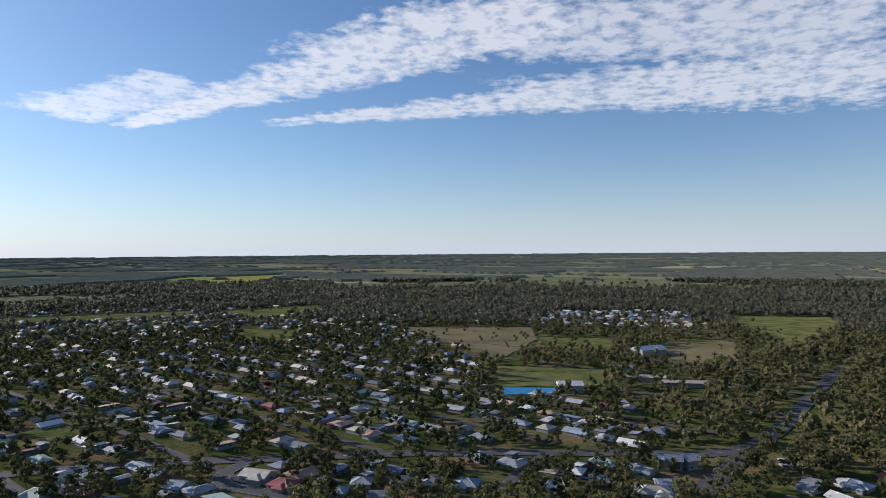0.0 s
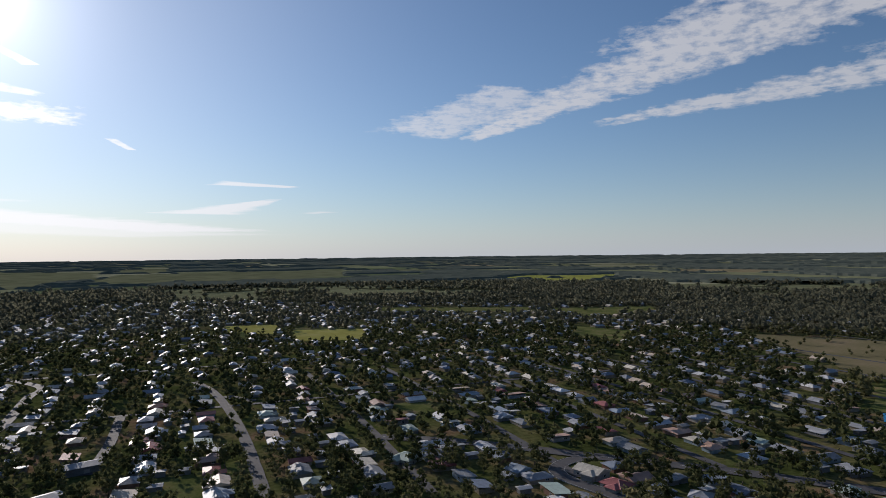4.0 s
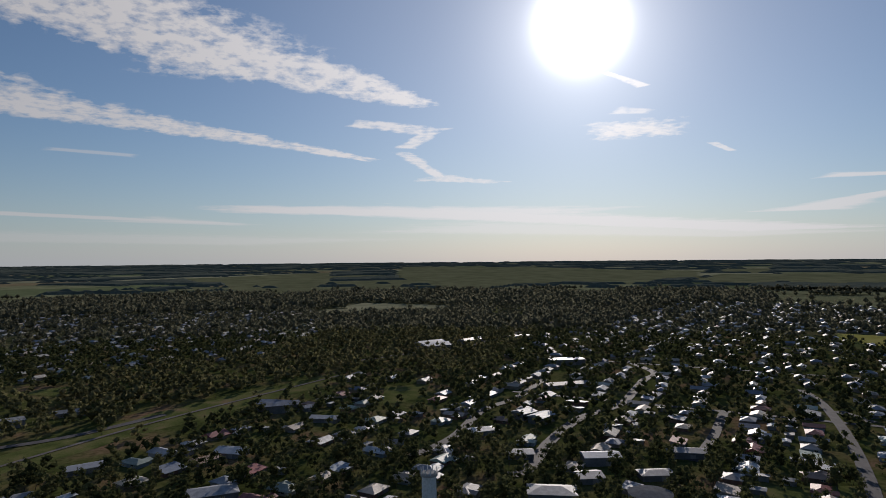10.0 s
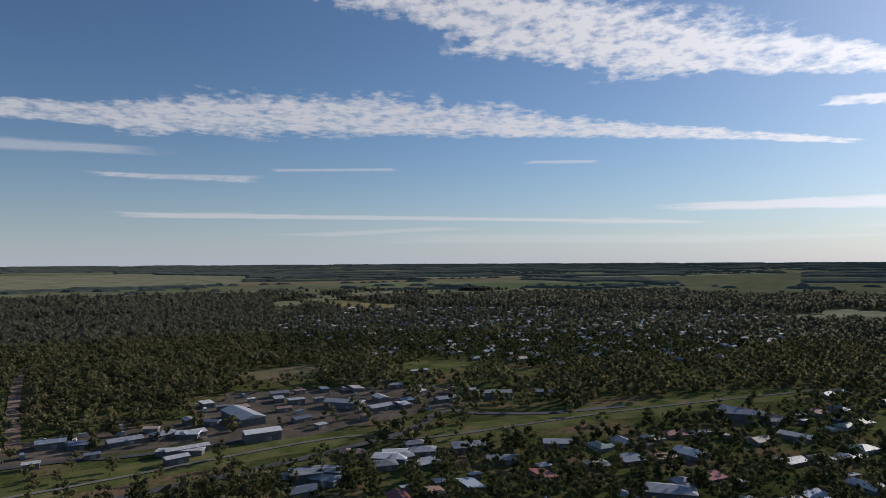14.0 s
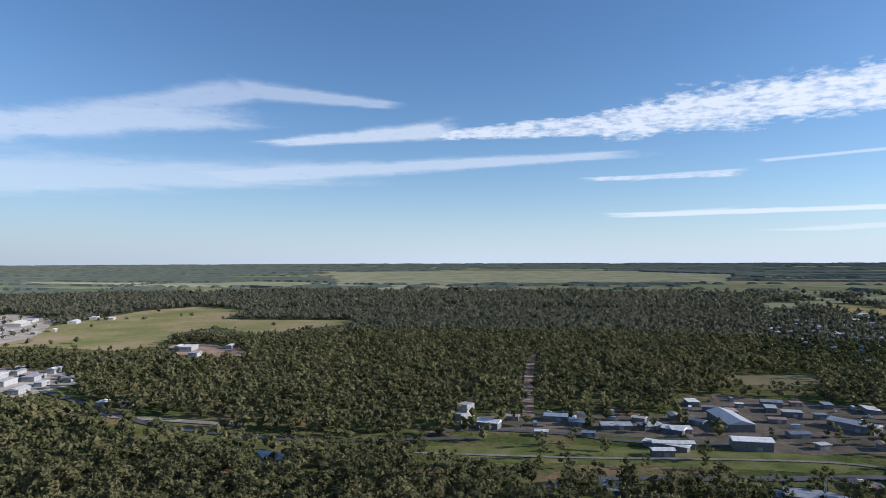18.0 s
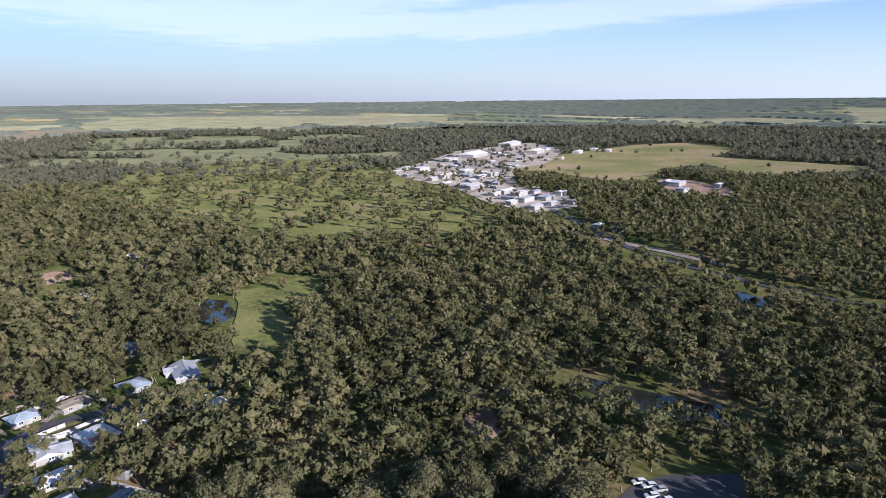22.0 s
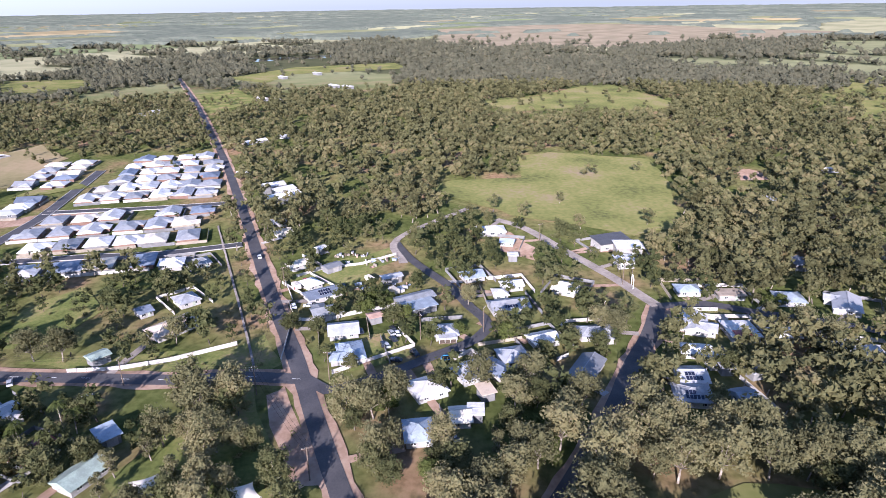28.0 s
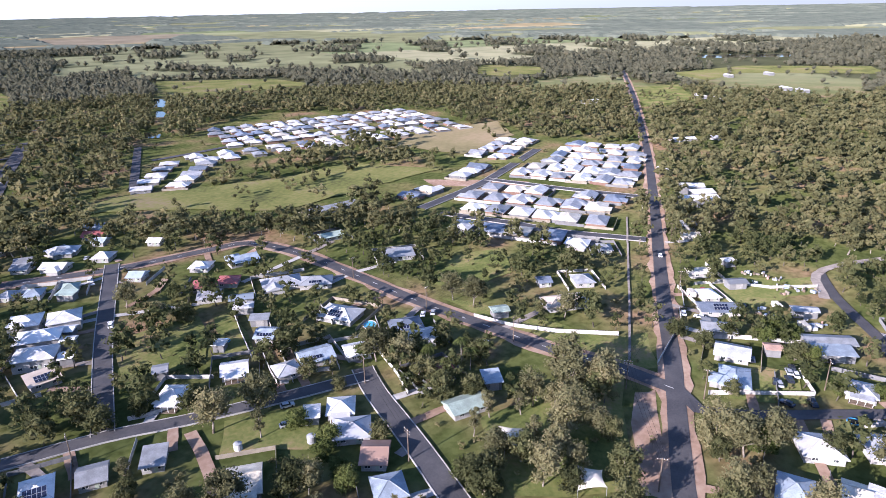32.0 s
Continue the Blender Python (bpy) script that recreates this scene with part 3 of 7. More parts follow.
def patch(name, pts, key, share=0.1, rough=4.0, label="", category="field", lift=0.0):
    """A flat field, yard or pool of water with a slightly uneven outline."""
    rng = random.Random(len(OPEN) + 7)
    out = []
    n = len(pts)
    for i in range(n):
        a, b = Vector(pts[i]), Vector(pts[(i + 1) % n])
        steps = max(2, int((b - a).length / (rough * 3)))
        nor = Vector((-(b - a).y, (b - a).x)).normalized()
        for k in range(steps):
            p = a.lerp(b, k / steps) + nor * rng.uniform(-rough, rough) * 0.5
            out.append(p)
    LAYER[0] = LAYER[0] % 40 + 1
    z = 0.05 + 0.006 * LAYER[0] + lift
    bm = bmesh.new()
    face = bm.faces.new([bm.verts.new((p.x, p.y, z + float(land_height(p.length)))) for p in out])
    bmesh.ops.triangulate(bm, faces=[face])
    bmesh.ops.recalc_face_normals(bm, faces=bm.faces)
    if sum(f.normal.z for f in bm.faces) < 0:
        bmesh.ops.reverse_faces(bm, faces=bm.faces)
    me = bpy.data.meshes.new(name)
    bm.to_mesh(me)
    bm.free()
    me.materials.append(M[key])
    ob = tagged(new(name, me), label or "open paddock of grass", category, kind="structure")
    if share < 1:
        OPEN.append((pts, share))
    return ob


def smooth_line(pts, step=6.0):
    """Points along a rounded line through the given ones."""
    p = [Vector(q) for q in pts]
    p = [p[0] * 2 - p[1]] + p + [p[-1] * 2 - p[-2]]
    out = []
    for i in range(1, len(p) - 2):
        n = max(1, int((p[i + 1] - p[i]).length / step))
        for k in range(n):
            s = k / n
            out.append(0.5 * (2 * p[i] + (p[i + 1] - p[i - 1]) * s + (2 * p[i - 1] - 5 * p[i] + 4 * p[i + 1] - p[i + 2]) * s * s
                              + (3 * p[i] - p[i - 1] - 3 * p[i + 1] + p[i + 2]) * s ** 3))
    out.append(p[-2])
    return out


def ribbon(pts, width, z, wander=0.0, seed=0):
    rng = random.Random(seed)
    v, f = [], []
    for i, p in enumerate(pts):
        d = (pts[min(i + 1, len(pts) - 1)] - pts[max(i - 1, 0)]).normalized()
        nrm = Vector((-d.y, d.x))
        for sgn in (1, -1):
            q = p + nrm * sgn * (width / 2 + rng.uniform(-wander, wander))
            v.append((q.x, q.y, z))
        if i:
            k = 2 * i
            f.append((k - 2, k - 1, k + 1, k))
    return v, f


def road(name, pts, width, key="asphalt", verge=0.0, dashes=False, kerb=False, label="grey asphalt street"):
    """A carriageway with optional bare earth shoulders, kerbs and centre dashes."""
    line = smooth_line(pts)
    LAYER[0] = LAYER[0] % 40 + 1
    z = 0.36 + 0.006 * LAYER[0]
    v, f = ribbon(line, width, z, 0.12, len(LINES))
    ob = tagged(new(name, mesh_of(name, v, f, M[key])), label, "road", kind="structure")
    if verge:
        v, f = ribbon(line, width + 2 * verge, z - 0.09, verge * 0.4, len(LINES) + 50)
        tagged(new("verge", mesh_of("verge", v, f, M["soil"])), "bare reddish earth shoulder along the road", "verge", kind="structure")
    if kerb:
        fm = Form()
        for sgn in (1, -1):
            for a, b in zip(line, line[1:]):
                d = (b - a).normalized()
                c = (a + b) / 2 + Vector((-d.y, d.x)) * sgn * (width / 2 + 0.1)
                fm.box(c.x, c.y, z - 0.3, (b - a).length + 0.05, 0.3, 0.42, math.atan2(d.y, d.x))
        tagged(new("kerb", fm.mesh("kerb", M["concrete"])), "pale concrete kerb edging the street", "kerb", kind="structure")
    if dashes:
        fm = Form()
        for a, b in zip(line[::2], line[1::2]):
            d = (b - a).normalized()
            c = (a + b) / 2
            fm.box(c.x, c.y, z - 0.02, 3.2, 0.16, 0.03, math.atan2(d.y, d.x))
        tagged(new("lane_marking", fm.mesh("lane_marking", M["paint"])), "worn white centre line dashes on the asphalt", "marking", kind="structure")
    LINES.append(([(p.x, p.y) for p in line[::3]] + [(line[-1].x, line[-1].y)], width + verge))
    return ob

# ---------------------------------------------------------------- things
SHARED = {}


def shared(key, make):
    if key not in SHARED:
        SHARED[key] = make()
    return SHARED[key]


def roof_mesh(L, W, h, kind, key, pitch):
    """Closed roof with overhang, fascia and ridge cap; L along x."""
    o = 0.65
    x, y = L / 2 + o, W / 2 + o
    up = math.tan(radians(pitch)) * y
    fm = Form()
    e, b = h, h - 0.2
    if kind == "flat":
        fm.box(0, 0, h, 2 * x, 2 * y, 0.3)
        fm.box(0, 0, h + 0.3, 2 * x - 0.3, 0.25, 0.08)
    elif kind == "skillion":
        fm.add([(-x, -y, b), (x, -y, b), (x, y, b + up * 0.7), (-x, y, b + up * 0.7), (-x, -y, e), (x, -y, e), (x, y, e + up * 0.7), (-x, y, e + up * 0.7)],
               [(3, 2, 1, 0), (4, 5, 6, 7), (0, 1, 5, 4), (1, 2, 6, 5), (2, 3, 7, 6), (3, 0, 4, 7)])
    else:
        r = x if kind == "gable" else max(x - y, 0.15)
        t = e + up
        fm.add([(-x, -y, b), (x, -y, b), (x, y, b), (-x, y, b), (-x, -y, e), (x, -y, e), (x, y, e), (-x, y, e), (-r, 0, t), (r, 0, t)],
               [(3, 2, 1, 0), (0, 1, 5, 4), (1, 2, 6, 5), (2, 3, 7, 6), (3, 0, 4, 7), (4, 5, 9, 8), (6, 7, 8, 9), (5, 6, 9), (7, 4, 8)])
    return fm.mesh("roof", M["roof_" + key])


def ridge_mesh(L, W, h, kind, key, pitch):
    """Ridge capping and hip capping strips."""
    o = 0.65
    x, y = L / 2 + o, W / 2 + o
    t = h + math.tan(radians(pitch)) * y
    r = x if kind == "gable" else max(x - y, 0.15)
    fm = Form().box(0, 0, t - 0.06, 2 * r, 0.34, 0.12)
    if kind == "hip":
        for sx in (-1, 1):
            for sy in (-1, 1):
                fm.tube((sx * x, sy * y, h + 0.02), (sx * r, 0, t + 0.02), 0.1, 0.1, 4)
    return fm.mesh("ridge_cap", M["roof_" + key])


HOMES = []


def wall_mesh(L, W, h, kind, key, pitch):
    fm = Form()
    x, y = L / 2, W / 2
    fm.box(0, 0, 0, L, W, h - 0.1)
    if kind == "gable":
        t = h - 0.1 + math.tan(radians(pitch)) * y * 0.98
        fm.add([(-x, -y, h - 0.1), (-x, y, h - 0.1), (-x, 0, t), (x, -y, h - 0.1), (x, y, h - 0.1), (x, 0, t)], [(0, 2, 1), (3, 4, 5), (0, 3, 5, 2), (1, 2, 5, 4)])
    fm.box(0, 0, 0, L + 0.1, W + 0.1, 0.25)
    return fm.mesh("wall", M["wall_" + key])


def window_mesh(w, h):
    f = 0.09
    xs, zs = (-w / 2, -w / 2 + f, -f / 2, f / 2, w / 2 - f, w / 2), (0, f, h - f, h)
    fm = Form()
    v = [(x, -0.05, z) for z in zs for x in xs]
    k = len(v)
    v += [(-w / 2, 0.05, 0), (w / 2, 0.05, 0), (w / 2, 0.05, h), (-w / 2, 0.05, h)]
    fm.v = v
    for j in range(3):
        for i in range(5):
            fm.f.append((j * 6 + i, j * 6 + i + 1, (j + 1) * 6 + i + 1, (j + 1) * 6 + i))
            fm.mi.append(1 if j == 1 and i in (1, 3) else 0)
    fm.f += [(0, k, k + 1, 5, 4, 3, 2, 1), (5, k + 1, k + 2, 23, 17, 11), (23, k + 2, k + 3, 18, 19, 20, 21, 22), (18, k + 3, k, 0, 6, 12)]
    fm.mi += [0, 0, 0, 0]
    return fm.mesh("window", [M["paint"], M["glass"]])


def door_mesh(w, h, key):
    fm = Form()
    fm.box(0, 0, 0, w, 0.08, h)
    for i in range(4):
        fm.box(0, -0.03, 0.12 + i * h / 4, w - 0.2, 0.06, h / 4 - 0.16)
    return fm.mesh("door", M["wall_" + key])


def verandah_mesh(L, d, key):
    """A lean-to roof on posts along one long side, with a deck."""
    fm = Form()
    fm.add([(-L / 2, 0, 2.75), (L / 2, 0, 2.75), (L / 2, -d, 2.35), (-L / 2, -d, 2.35), (-L / 2, 0, 2.85), (L / 2, 0, 2.85), (L / 2, -d, 2.45), (-L / 2, -d, 2.45)],
           [(0, 1, 2, 3), (7, 6, 5, 4), (0, 4, 5, 1), (1, 5, 6, 2), (2, 6, 7, 3), (3, 7, 4, 0)])
    return fm.mesh("verandah_roof", M["roof_" + key])


def post_mesh(h):
    return Form().box(0, 0, 0, 0.12, 0.12, h).mesh("post", M["paint"])


def deck_mesh(L, d):
    return Form().box(0, -d / 2, 0.05, L, d, 0.3).mesh("deck", M["timber"])


ROOF_WORDS = {"white": "white painted metal", "zinc": "pale galvanised metal", "grey": "grey metal", "slate": "dark blue-grey metal",
              "blue": "pale blue metal", "cream": "cream metal", "beige": "beige tiled", "green": "pale green metal", "red": "red metal",
              "rust": "rust-streaked metal", "dark": "dark panelled"}
SHAPE_WORDS = {"hip": "hipped", "gable": "gabled", "flat": "flat", "skillion": "sloping"}


def house(x, y, turn, L, W, kind="hip", key="white", wall="white", h=2.4, pitch=19, detail=2, solar=0, verandah=0, name="house", group="houses",
          label="", category="house"):
    """A low house: walls, roof, windows, door and, where seen, verandah and solar panels. turn in degrees."""
    L, W = round(max(L, W * 0.7) * 2) / 2, round(W * 2) / 2
    if not label:
        label = "low %s-walled house with a %s %s roof" % (wall, SHAPE_WORDS[kind], ROOF_WORDS[key])
    ob = thing(name, pose(x, y, 0, 0, 0, turn), label, category, group)
    part("wall", shared(("w", L, W, h, kind, wall, pitch), lambda: wall_mesh(L, W, h, kind, wall, pitch)), ob)
    rf = part("roof", shared(("r", L, W, h, kind, key, pitch), lambda: roof_mesh(L, W, h, kind, key, pitch)), ob)
    SPOTS.append((x, y, max(L, W) * 0.5 + 0.6))
    if detail >= 1:
        SPOTS.append((x * 0.955, y * 0.955, W * 0.4))
    if L > 1.6 * W:
        for s in (-1, 1):
            SPOTS.append((x + s * math.cos(radians(turn)) * L * 0.3, y + s * math.sin(radians(turn)) * L * 0.3, W * 0.55 + 0.5))
    if detail >= 1:
        HOMES.append((x, y, turn, L, W, detail))
    if detail >= 2 and kind in ("hip", "gable"):
        part("ridge_cap", shared(("rc", L, W, h, kind, key, pitch), lambda: ridge_mesh(L, W, h, kind, key, pitch)), rf)
    pick = int(abs(x) * 7 + abs(y) * 13) % 4
    if detail >= 1 and kind in ("hip", "gable") and L > 10.5 and pick < 3 and not (verandah or solar):
        lw, ww = round((W * 0.5 + 3.2) * 2) / 2, round(W * 0.62 * 2) / 2
        wk = "gable" if pick == 0 else "hip"
        at = pose((0.2 if pick == 1 else -0.22) * L, (-1 if pick < 2 else 1) * (W / 2 - lw / 2 + 3.0), 0, 0, 0, 90)
        part("wing_wall", shared(("w", lw, ww, h - 0.05, wk, wall, pitch), lambda: wall_mesh(lw, ww, h - 0.05, wk, wall, pitch)), ob, m=at)
        part("wing_roof", shared(("r", lw, ww, h - 0.05, wk, key, pitch), lambda: roof_mesh(lw, ww, h - 0.05, wk, key, pitch)), ob, m=at)
    if detail >= 1:
        wm = shared(("win", 1.6), lambda: window_mesh(1.6, 1.15))
        big = shared(("win", 2.2), lambda: window_mesh(2.2, 1.3))
        for s, ang in ((-1, 0), (1, 180)):
            if detail >= 2:
                cols = [-0.3, 0.02, 0.33] if L > 11 else [-0.25, 0.25]
                for q in cols:
                    part("window", big if q == 0.02 else wm, ob, m=pose(q * L, s * (W / 2 + 0.03), 1.0, 0, 0, ang))
            else:
                part("window", big, ob, m=pose(-0.22 * L, s * (W / 2 + 0.03), 1.0, 0, 0, ang))
        if detail >= 2:
            for s, ang in ((-1, -90), (1, 90)):
                part("window", wm, ob, m=pose(s * (L / 2 + 0.03), 0.1 * W, 1.0, 0, 0, ang))
            part("door", shared(("door", "green"), lambda: door_mesh(0.95, 2.05, "green")), ob, "panelled front door", pose(0.16 * L, -W / 2 - 0.05, 0.26))
        if detail == 1 or detail == 3:
            part("garage_door", shared(("gd",), lambda: door_mesh(min(4.8, L * 0.35), 2.1, "grey")), ob, "grey panelled garage door", pose(0.27 * L, -W / 2 - 0.05, 0.1))
    if verandah:
        d = 2.4
        sgn = 0 if verandah == 1 else 180
        Lv = round(L * 0.8 * 2) / 2
        base = pose(0, (-1 if verandah == 1 else 1) * W / 2, 0, 0, 0, sgn)
        vr = part("verandah_roof", shared(("v", Lv, key), lambda: verandah_mesh(Lv, d, key)), ob, m=base)
        part("deck", shared(("dk", Lv), lambda: deck_mesh(Lv, d)), vr, "timber deck")
        for q in range(4):
            part("post", shared(("post",), lambda: post_mesh(2.1)), vr, m=pose(-Lv / 2 + 0.2 + q * (Lv - 0.4) / 3, -d + 0.15, 0.3))
    if solar:
        pm = shared(("solar",), lambda: solar_mesh())
        if kind in ("hip", "gable"):
            tilt, o = pitch, 0.65
        elif kind == "skillion":
            tilt, o = math.degrees(math.atan(0.35 * math.tan(radians(pitch)) * (W + 1.1) / (W + 1.1) * 2)) / 1.0, 0.65
        else:
            tilt, o = 0, 0.65
        for q in range(solar):
            col, row = q % 5, q // 5
            yy = -W / 2 - o + 0.9 + 1.0 + row * 1.75 * math.cos(radians(tilt))
            zz = h + math.tan(radians(tilt)) * (yy + W / 2 + o) + (0.35 if kind == "flat" else 0.12)
            part("solar_panel", pm, ob, "dark blue solar panel", pose((col - 2) * 1.08, yy, zz, tilt, 0, 0))
    return ob


def solar_mesh():
    fm = Form()
    fm.box(0, 0, 0, 1.02, 1.65, 0.04, mi=1)
    for dx in (-0.5, 0.5):
        fm.box(dx, 0, 0, 0.05, 1.68, 0.06)
    for dy in (-0.82, 0.82):
        fm.box(0, dy, 0, 1.05, 0.05, 0.06)
    return fm.mesh("solar_panel", [M["metal"], M["solar"]])


def shed(x, y, turn, L, W, kind="gable", key="zinc", h=3.2, detail=0, label="", pitch=14, name="shed", group="", wall="grey"):
    """A metal shed with roller doors."""
    ob = house(x, y, turn, L, W, kind, key, wall, h, pitch, 0, name=name, group=group,
               label=label or "metal shed with a %s %s roof" % (SHAPE_WORDS[kind], ROOF_WORDS[key]), category="shed")
    dm = shared(("roller",), lambda: door_mesh(3.0, 2.6, "white"))
    if math.hypot(x, y) < 750:
        SPOTS.append((x * 0.95, y * 0.95, W * 0.5))
        SPOTS.append((x * 0.91, y * 0.91, W * 0.35))
    if L > 5:
        part("roller_door", dm, ob, "white roller door", pose(0.2 * L - 1, -W / 2 - 0.05, 0.05))
    return ob


def row(x0, y0, x1, y1, n, turn, L, W, keys, seed, gap=(), jitter=1.2, group="white-roofed estate houses"):
    """n houses in a row between two ends; keys: the roofs' colours to pick from."""
    rng = random.Random(seed)
    for i in range(n):
        s = (i + 0.5) / n
        key = rng.choice(keys)
        lw, ww, jx, jy = rng.uniform(-1.5, 1.5), rng.uniform(-1, 1), rng.uniform(-jitter, jitter), rng.uniform(-jitter, jitter)
        if i in gap:
            continue
        house(x0 + (x1 - x0) * s + jx, y0 + (y1 - y0) * s + jy, turn + rng.choice((0, 180)) + rng.uniform(-3, 3), L + lw, W + ww,
              rng.choice(("hip", "hip", "gable")), key, rng.choice(("cream", "grey", "brick", "brick")), detail=1, pitch=rng.choice((15, 18)), group=group, name="estate_house")


def fence(pts, height=1.6, key="fence", name="fence", label="white metal panel fence"):
    """Posts and panels along a line of corners."""
    ob = thing(name, pose(pts[0][0], pts[0][1], 0), label, "fence")
    o = Vector((pts[0][0], pts[0][1]))
    pm = shared(("fpanel", height, key), lambda: Form().box(0, 0, 0.05, 2.95, 0.05, height - 0.1).box(0, 0, height - 0.08, 3.0, 0.09, 0.08).mesh("panel", M["wall_" + key]))
    qm = shared(("fpost", height), lambda: Form().box(0, 0, 0, 0.1, 0.1, height).mesh("post", M["wall_" + key]))
    for a, b in zip(pts, pts[1:]):
        a, b = Vector(a) - o, Vector(b) - o
        n = max(1, round((b - a).length / 3.0))
        ang = math.degrees(math.atan2((b - a).y, (b - a).x))
        for i in range(n):
            c = a.lerp(b, (i + 0.5) / n)
            part("panel", pm, ob, m=pose(c.x, c.y, 0, 0, 0, ang))
            c = a.lerp(b, i / n)
            part("post", qm, ob, m=pose(c.x, c.y, 0))
    return ob


def power_pole(x, y, turn, h=10.5, arms=1):
    ob = thing("power_pole", pose(x, y, 0, 0, 0, turn), "grey timber power pole with a crossarm", "power pole", "power poles along the streets")
    part("pole", shared(("pp", h), lambda: Form().tube((0, 0, 0), (0, 0, h), 0.19, 0.13, 8).mesh("pole", M["timber"])), ob)
    am = shared(("arm",), lambda: Form().box(0, 0, 0, 2.6, 0.12, 0.14).mesh("crossarm", M["timber"]))
    im = shared(("ins",), lambda: Form().tube((0, 0, 0), (0, 0, 0.22), 0.06, 0.05, 6).mesh("insulator", M["paint"]))
    for k in range(arms):
        z = h - 0.4 - 0.9 * k
        part("crossarm", am, ob, m=pose(0, 0.18, z))
        for dx in (-1.15, -0.4, 0.4, 1.15):
            part("insulator", im, ob, m=pose(dx, 0.18, z + 0.14))
    return ob


def wires(a, b, h=10.3):
    """Three sagging wires between two poles."""
    a, b = Vector((*a, h)), Vector((*b, h))
    d = (b - a).normalized()
    side = Vector((-d.y, d.x, 0))
    ob = thing("power_line", pose(a.x, a.y, 0), "thin dark power lines strung between poles", "power line")
    for off in (-1.1, 0.0, 1.1):
        fm = Form()
        pts = [a.lerp(b, i / 6) + side * off - Vector((a.x, a.y, 1.0 - ((i - 3) / 3) ** 2 * 1.0)) for i in range(7)]
        for p, q in zip(pts, pts[1:]):
            fm.tube(p, q, 0.03, 0.03, 3)
        part("wire", fm.mesh("wire", M["rubber"]), ob)


def car_meshes(key):
    body = Form()
    body.add([(-2.2, -0.88, 0.3), (2.2, -0.88, 0.3), (2.2, 0.88, 0.3), (-2.2, 0.88, 0.3), (-2.25, -0.88, 0.85), (2.2, -0.88, 0.75), (2.2, 0.88, 0.75), (-2.25, 0.88, 0.85),
              (-1.95, -0.85, 0.98), (1.1, -0.85, 0.95), (1.1, 0.85, 0.95), (-1.95, 0.85, 0.98)],
             [(3, 2, 1, 0), (0, 1, 5, 4), (2, 3, 7, 6), (1, 2, 6, 5), (3, 0, 4, 7), (4, 5, 9, 8), (6, 7, 11, 10), (5, 6, 10, 9), (7, 4, 8, 11), (8, 9, 10, 11)])
    body.box(-0.55, 0, 1.42, 1.9, 1.35, 0.05)
    glass = Form()
    glass.add([(-1.85, -0.8, 0.97), (1.0, -0.8, 0.95), (1.0, 0.8, 0.95), (-1.85, 0.8, 0.97), (-1.5, -0.66, 1.42), (0.4, -0.66, 1.42), (0.4, 0.66, 1.42), (-1.5, 0.66, 1.42)],
              [(4, 5, 6, 7), (0, 1, 5, 4), (1, 2, 6, 5), (2, 3, 7, 6), (3, 0, 4, 7)])
    wheel = Form().tube((0, -0.11, 0), (0, 0.11, 0), 0.32, 0.32, 10)
    return (body.mesh("body", M["car_" + key]), glass.mesh("cabin_glass", M["glass"]), wheel.mesh("wheel", M["rubber"]))


def car(x, y, turn, key="white"):
    words = {"white": "white sedan car parked", "silver": "silver car parked", "dark": "dark blue car parked", "red": "red car parked"}
    ob = thing("car", pose(x, y, 0.45, 0, 0, turn), words[key] + " in the open", "car", "parked cars")
    b, g, w = shared(("car", key), lambda: car_meshes(key))
    part("body", b, ob)
    part("cabin_glass", g, ob)
    for sx in (-1.35, 1.35):
        for sy in (-0.8, 0.8):
            part("wheel", w, ob, m=pose(sx, sy, 0.32))
    return ob


def tank(x, y, r=1.3, h=2.2, key="green"):
    ob = thing("water_tank", pose(x, y, 0), "round corrugated rainwater tank beside a house", "water tank")
    part("shell", shared(("tk", r, h, key), lambda: Form().tube((0, 0, 0), (0, 0, h), r, r, 16).mesh("shell", M["roof_" + key])), ob)
    part("lid", shared(("tl", r), lambda: Form().tube((0, 0, 0), (0, 0, 0.35), r, 0.2, 16).mesh("lid", M["roof_zinc"])), ob, m=pose(0, 0, h))


def shade_sail(x, y, turn, L, W):
    """A stretched fabric canopy on four posts, its corners alternately high and low."""
    ob = thing("shade_sail", pose(x, y, 0, 0, 0, turn), "cream fabric shade sail stretched between steel posts", "shade sail", "park shade sails")
    n = 8
    v, f = [], []
    for i in range(n + 1):
        for j in range(n + 1):
            a, b = i / n * 2 - 1, j / n * 2 - 1
            pull = 1 - 0.14 * (1 - a * a) * abs(b) ** 2
            pul2 = 1 - 0.14 * (1 - b * b) * abs(a) ** 2
            v.append((a * L / 2 * pul2, b * W / 2 * pull, 3.6 + 0.7 * a * b + 0.5 * (1 - a * a) * (1 - b * b)))
    for i in range(n):
        for j in range(n):
            k = i * (n + 1) + j
            f.append((k, k + n + 1, k + n + 2, k + 1))
    v2 = v + [(p[0], p[1], p[2] - 0.04) for p in v]
    k = len(v)
    part("canopy", mesh_of("canopy", v2, f + [tuple(q + k for q in face[::-1]) for face in f], M["sail"], True), ob)
    for a in (-1, 1):
        for b in (-1, 1):
            part("post", shared(("sp", a * b), lambda: Form().tube((0, 0, 0), (0, 0, 3.7 + 0.7 * a * b), 0.09, 0.09, 8).mesh("post", M["metal"])), ob,
                 m=pose(a * L / 2, b * W / 2, 0))
    return ob

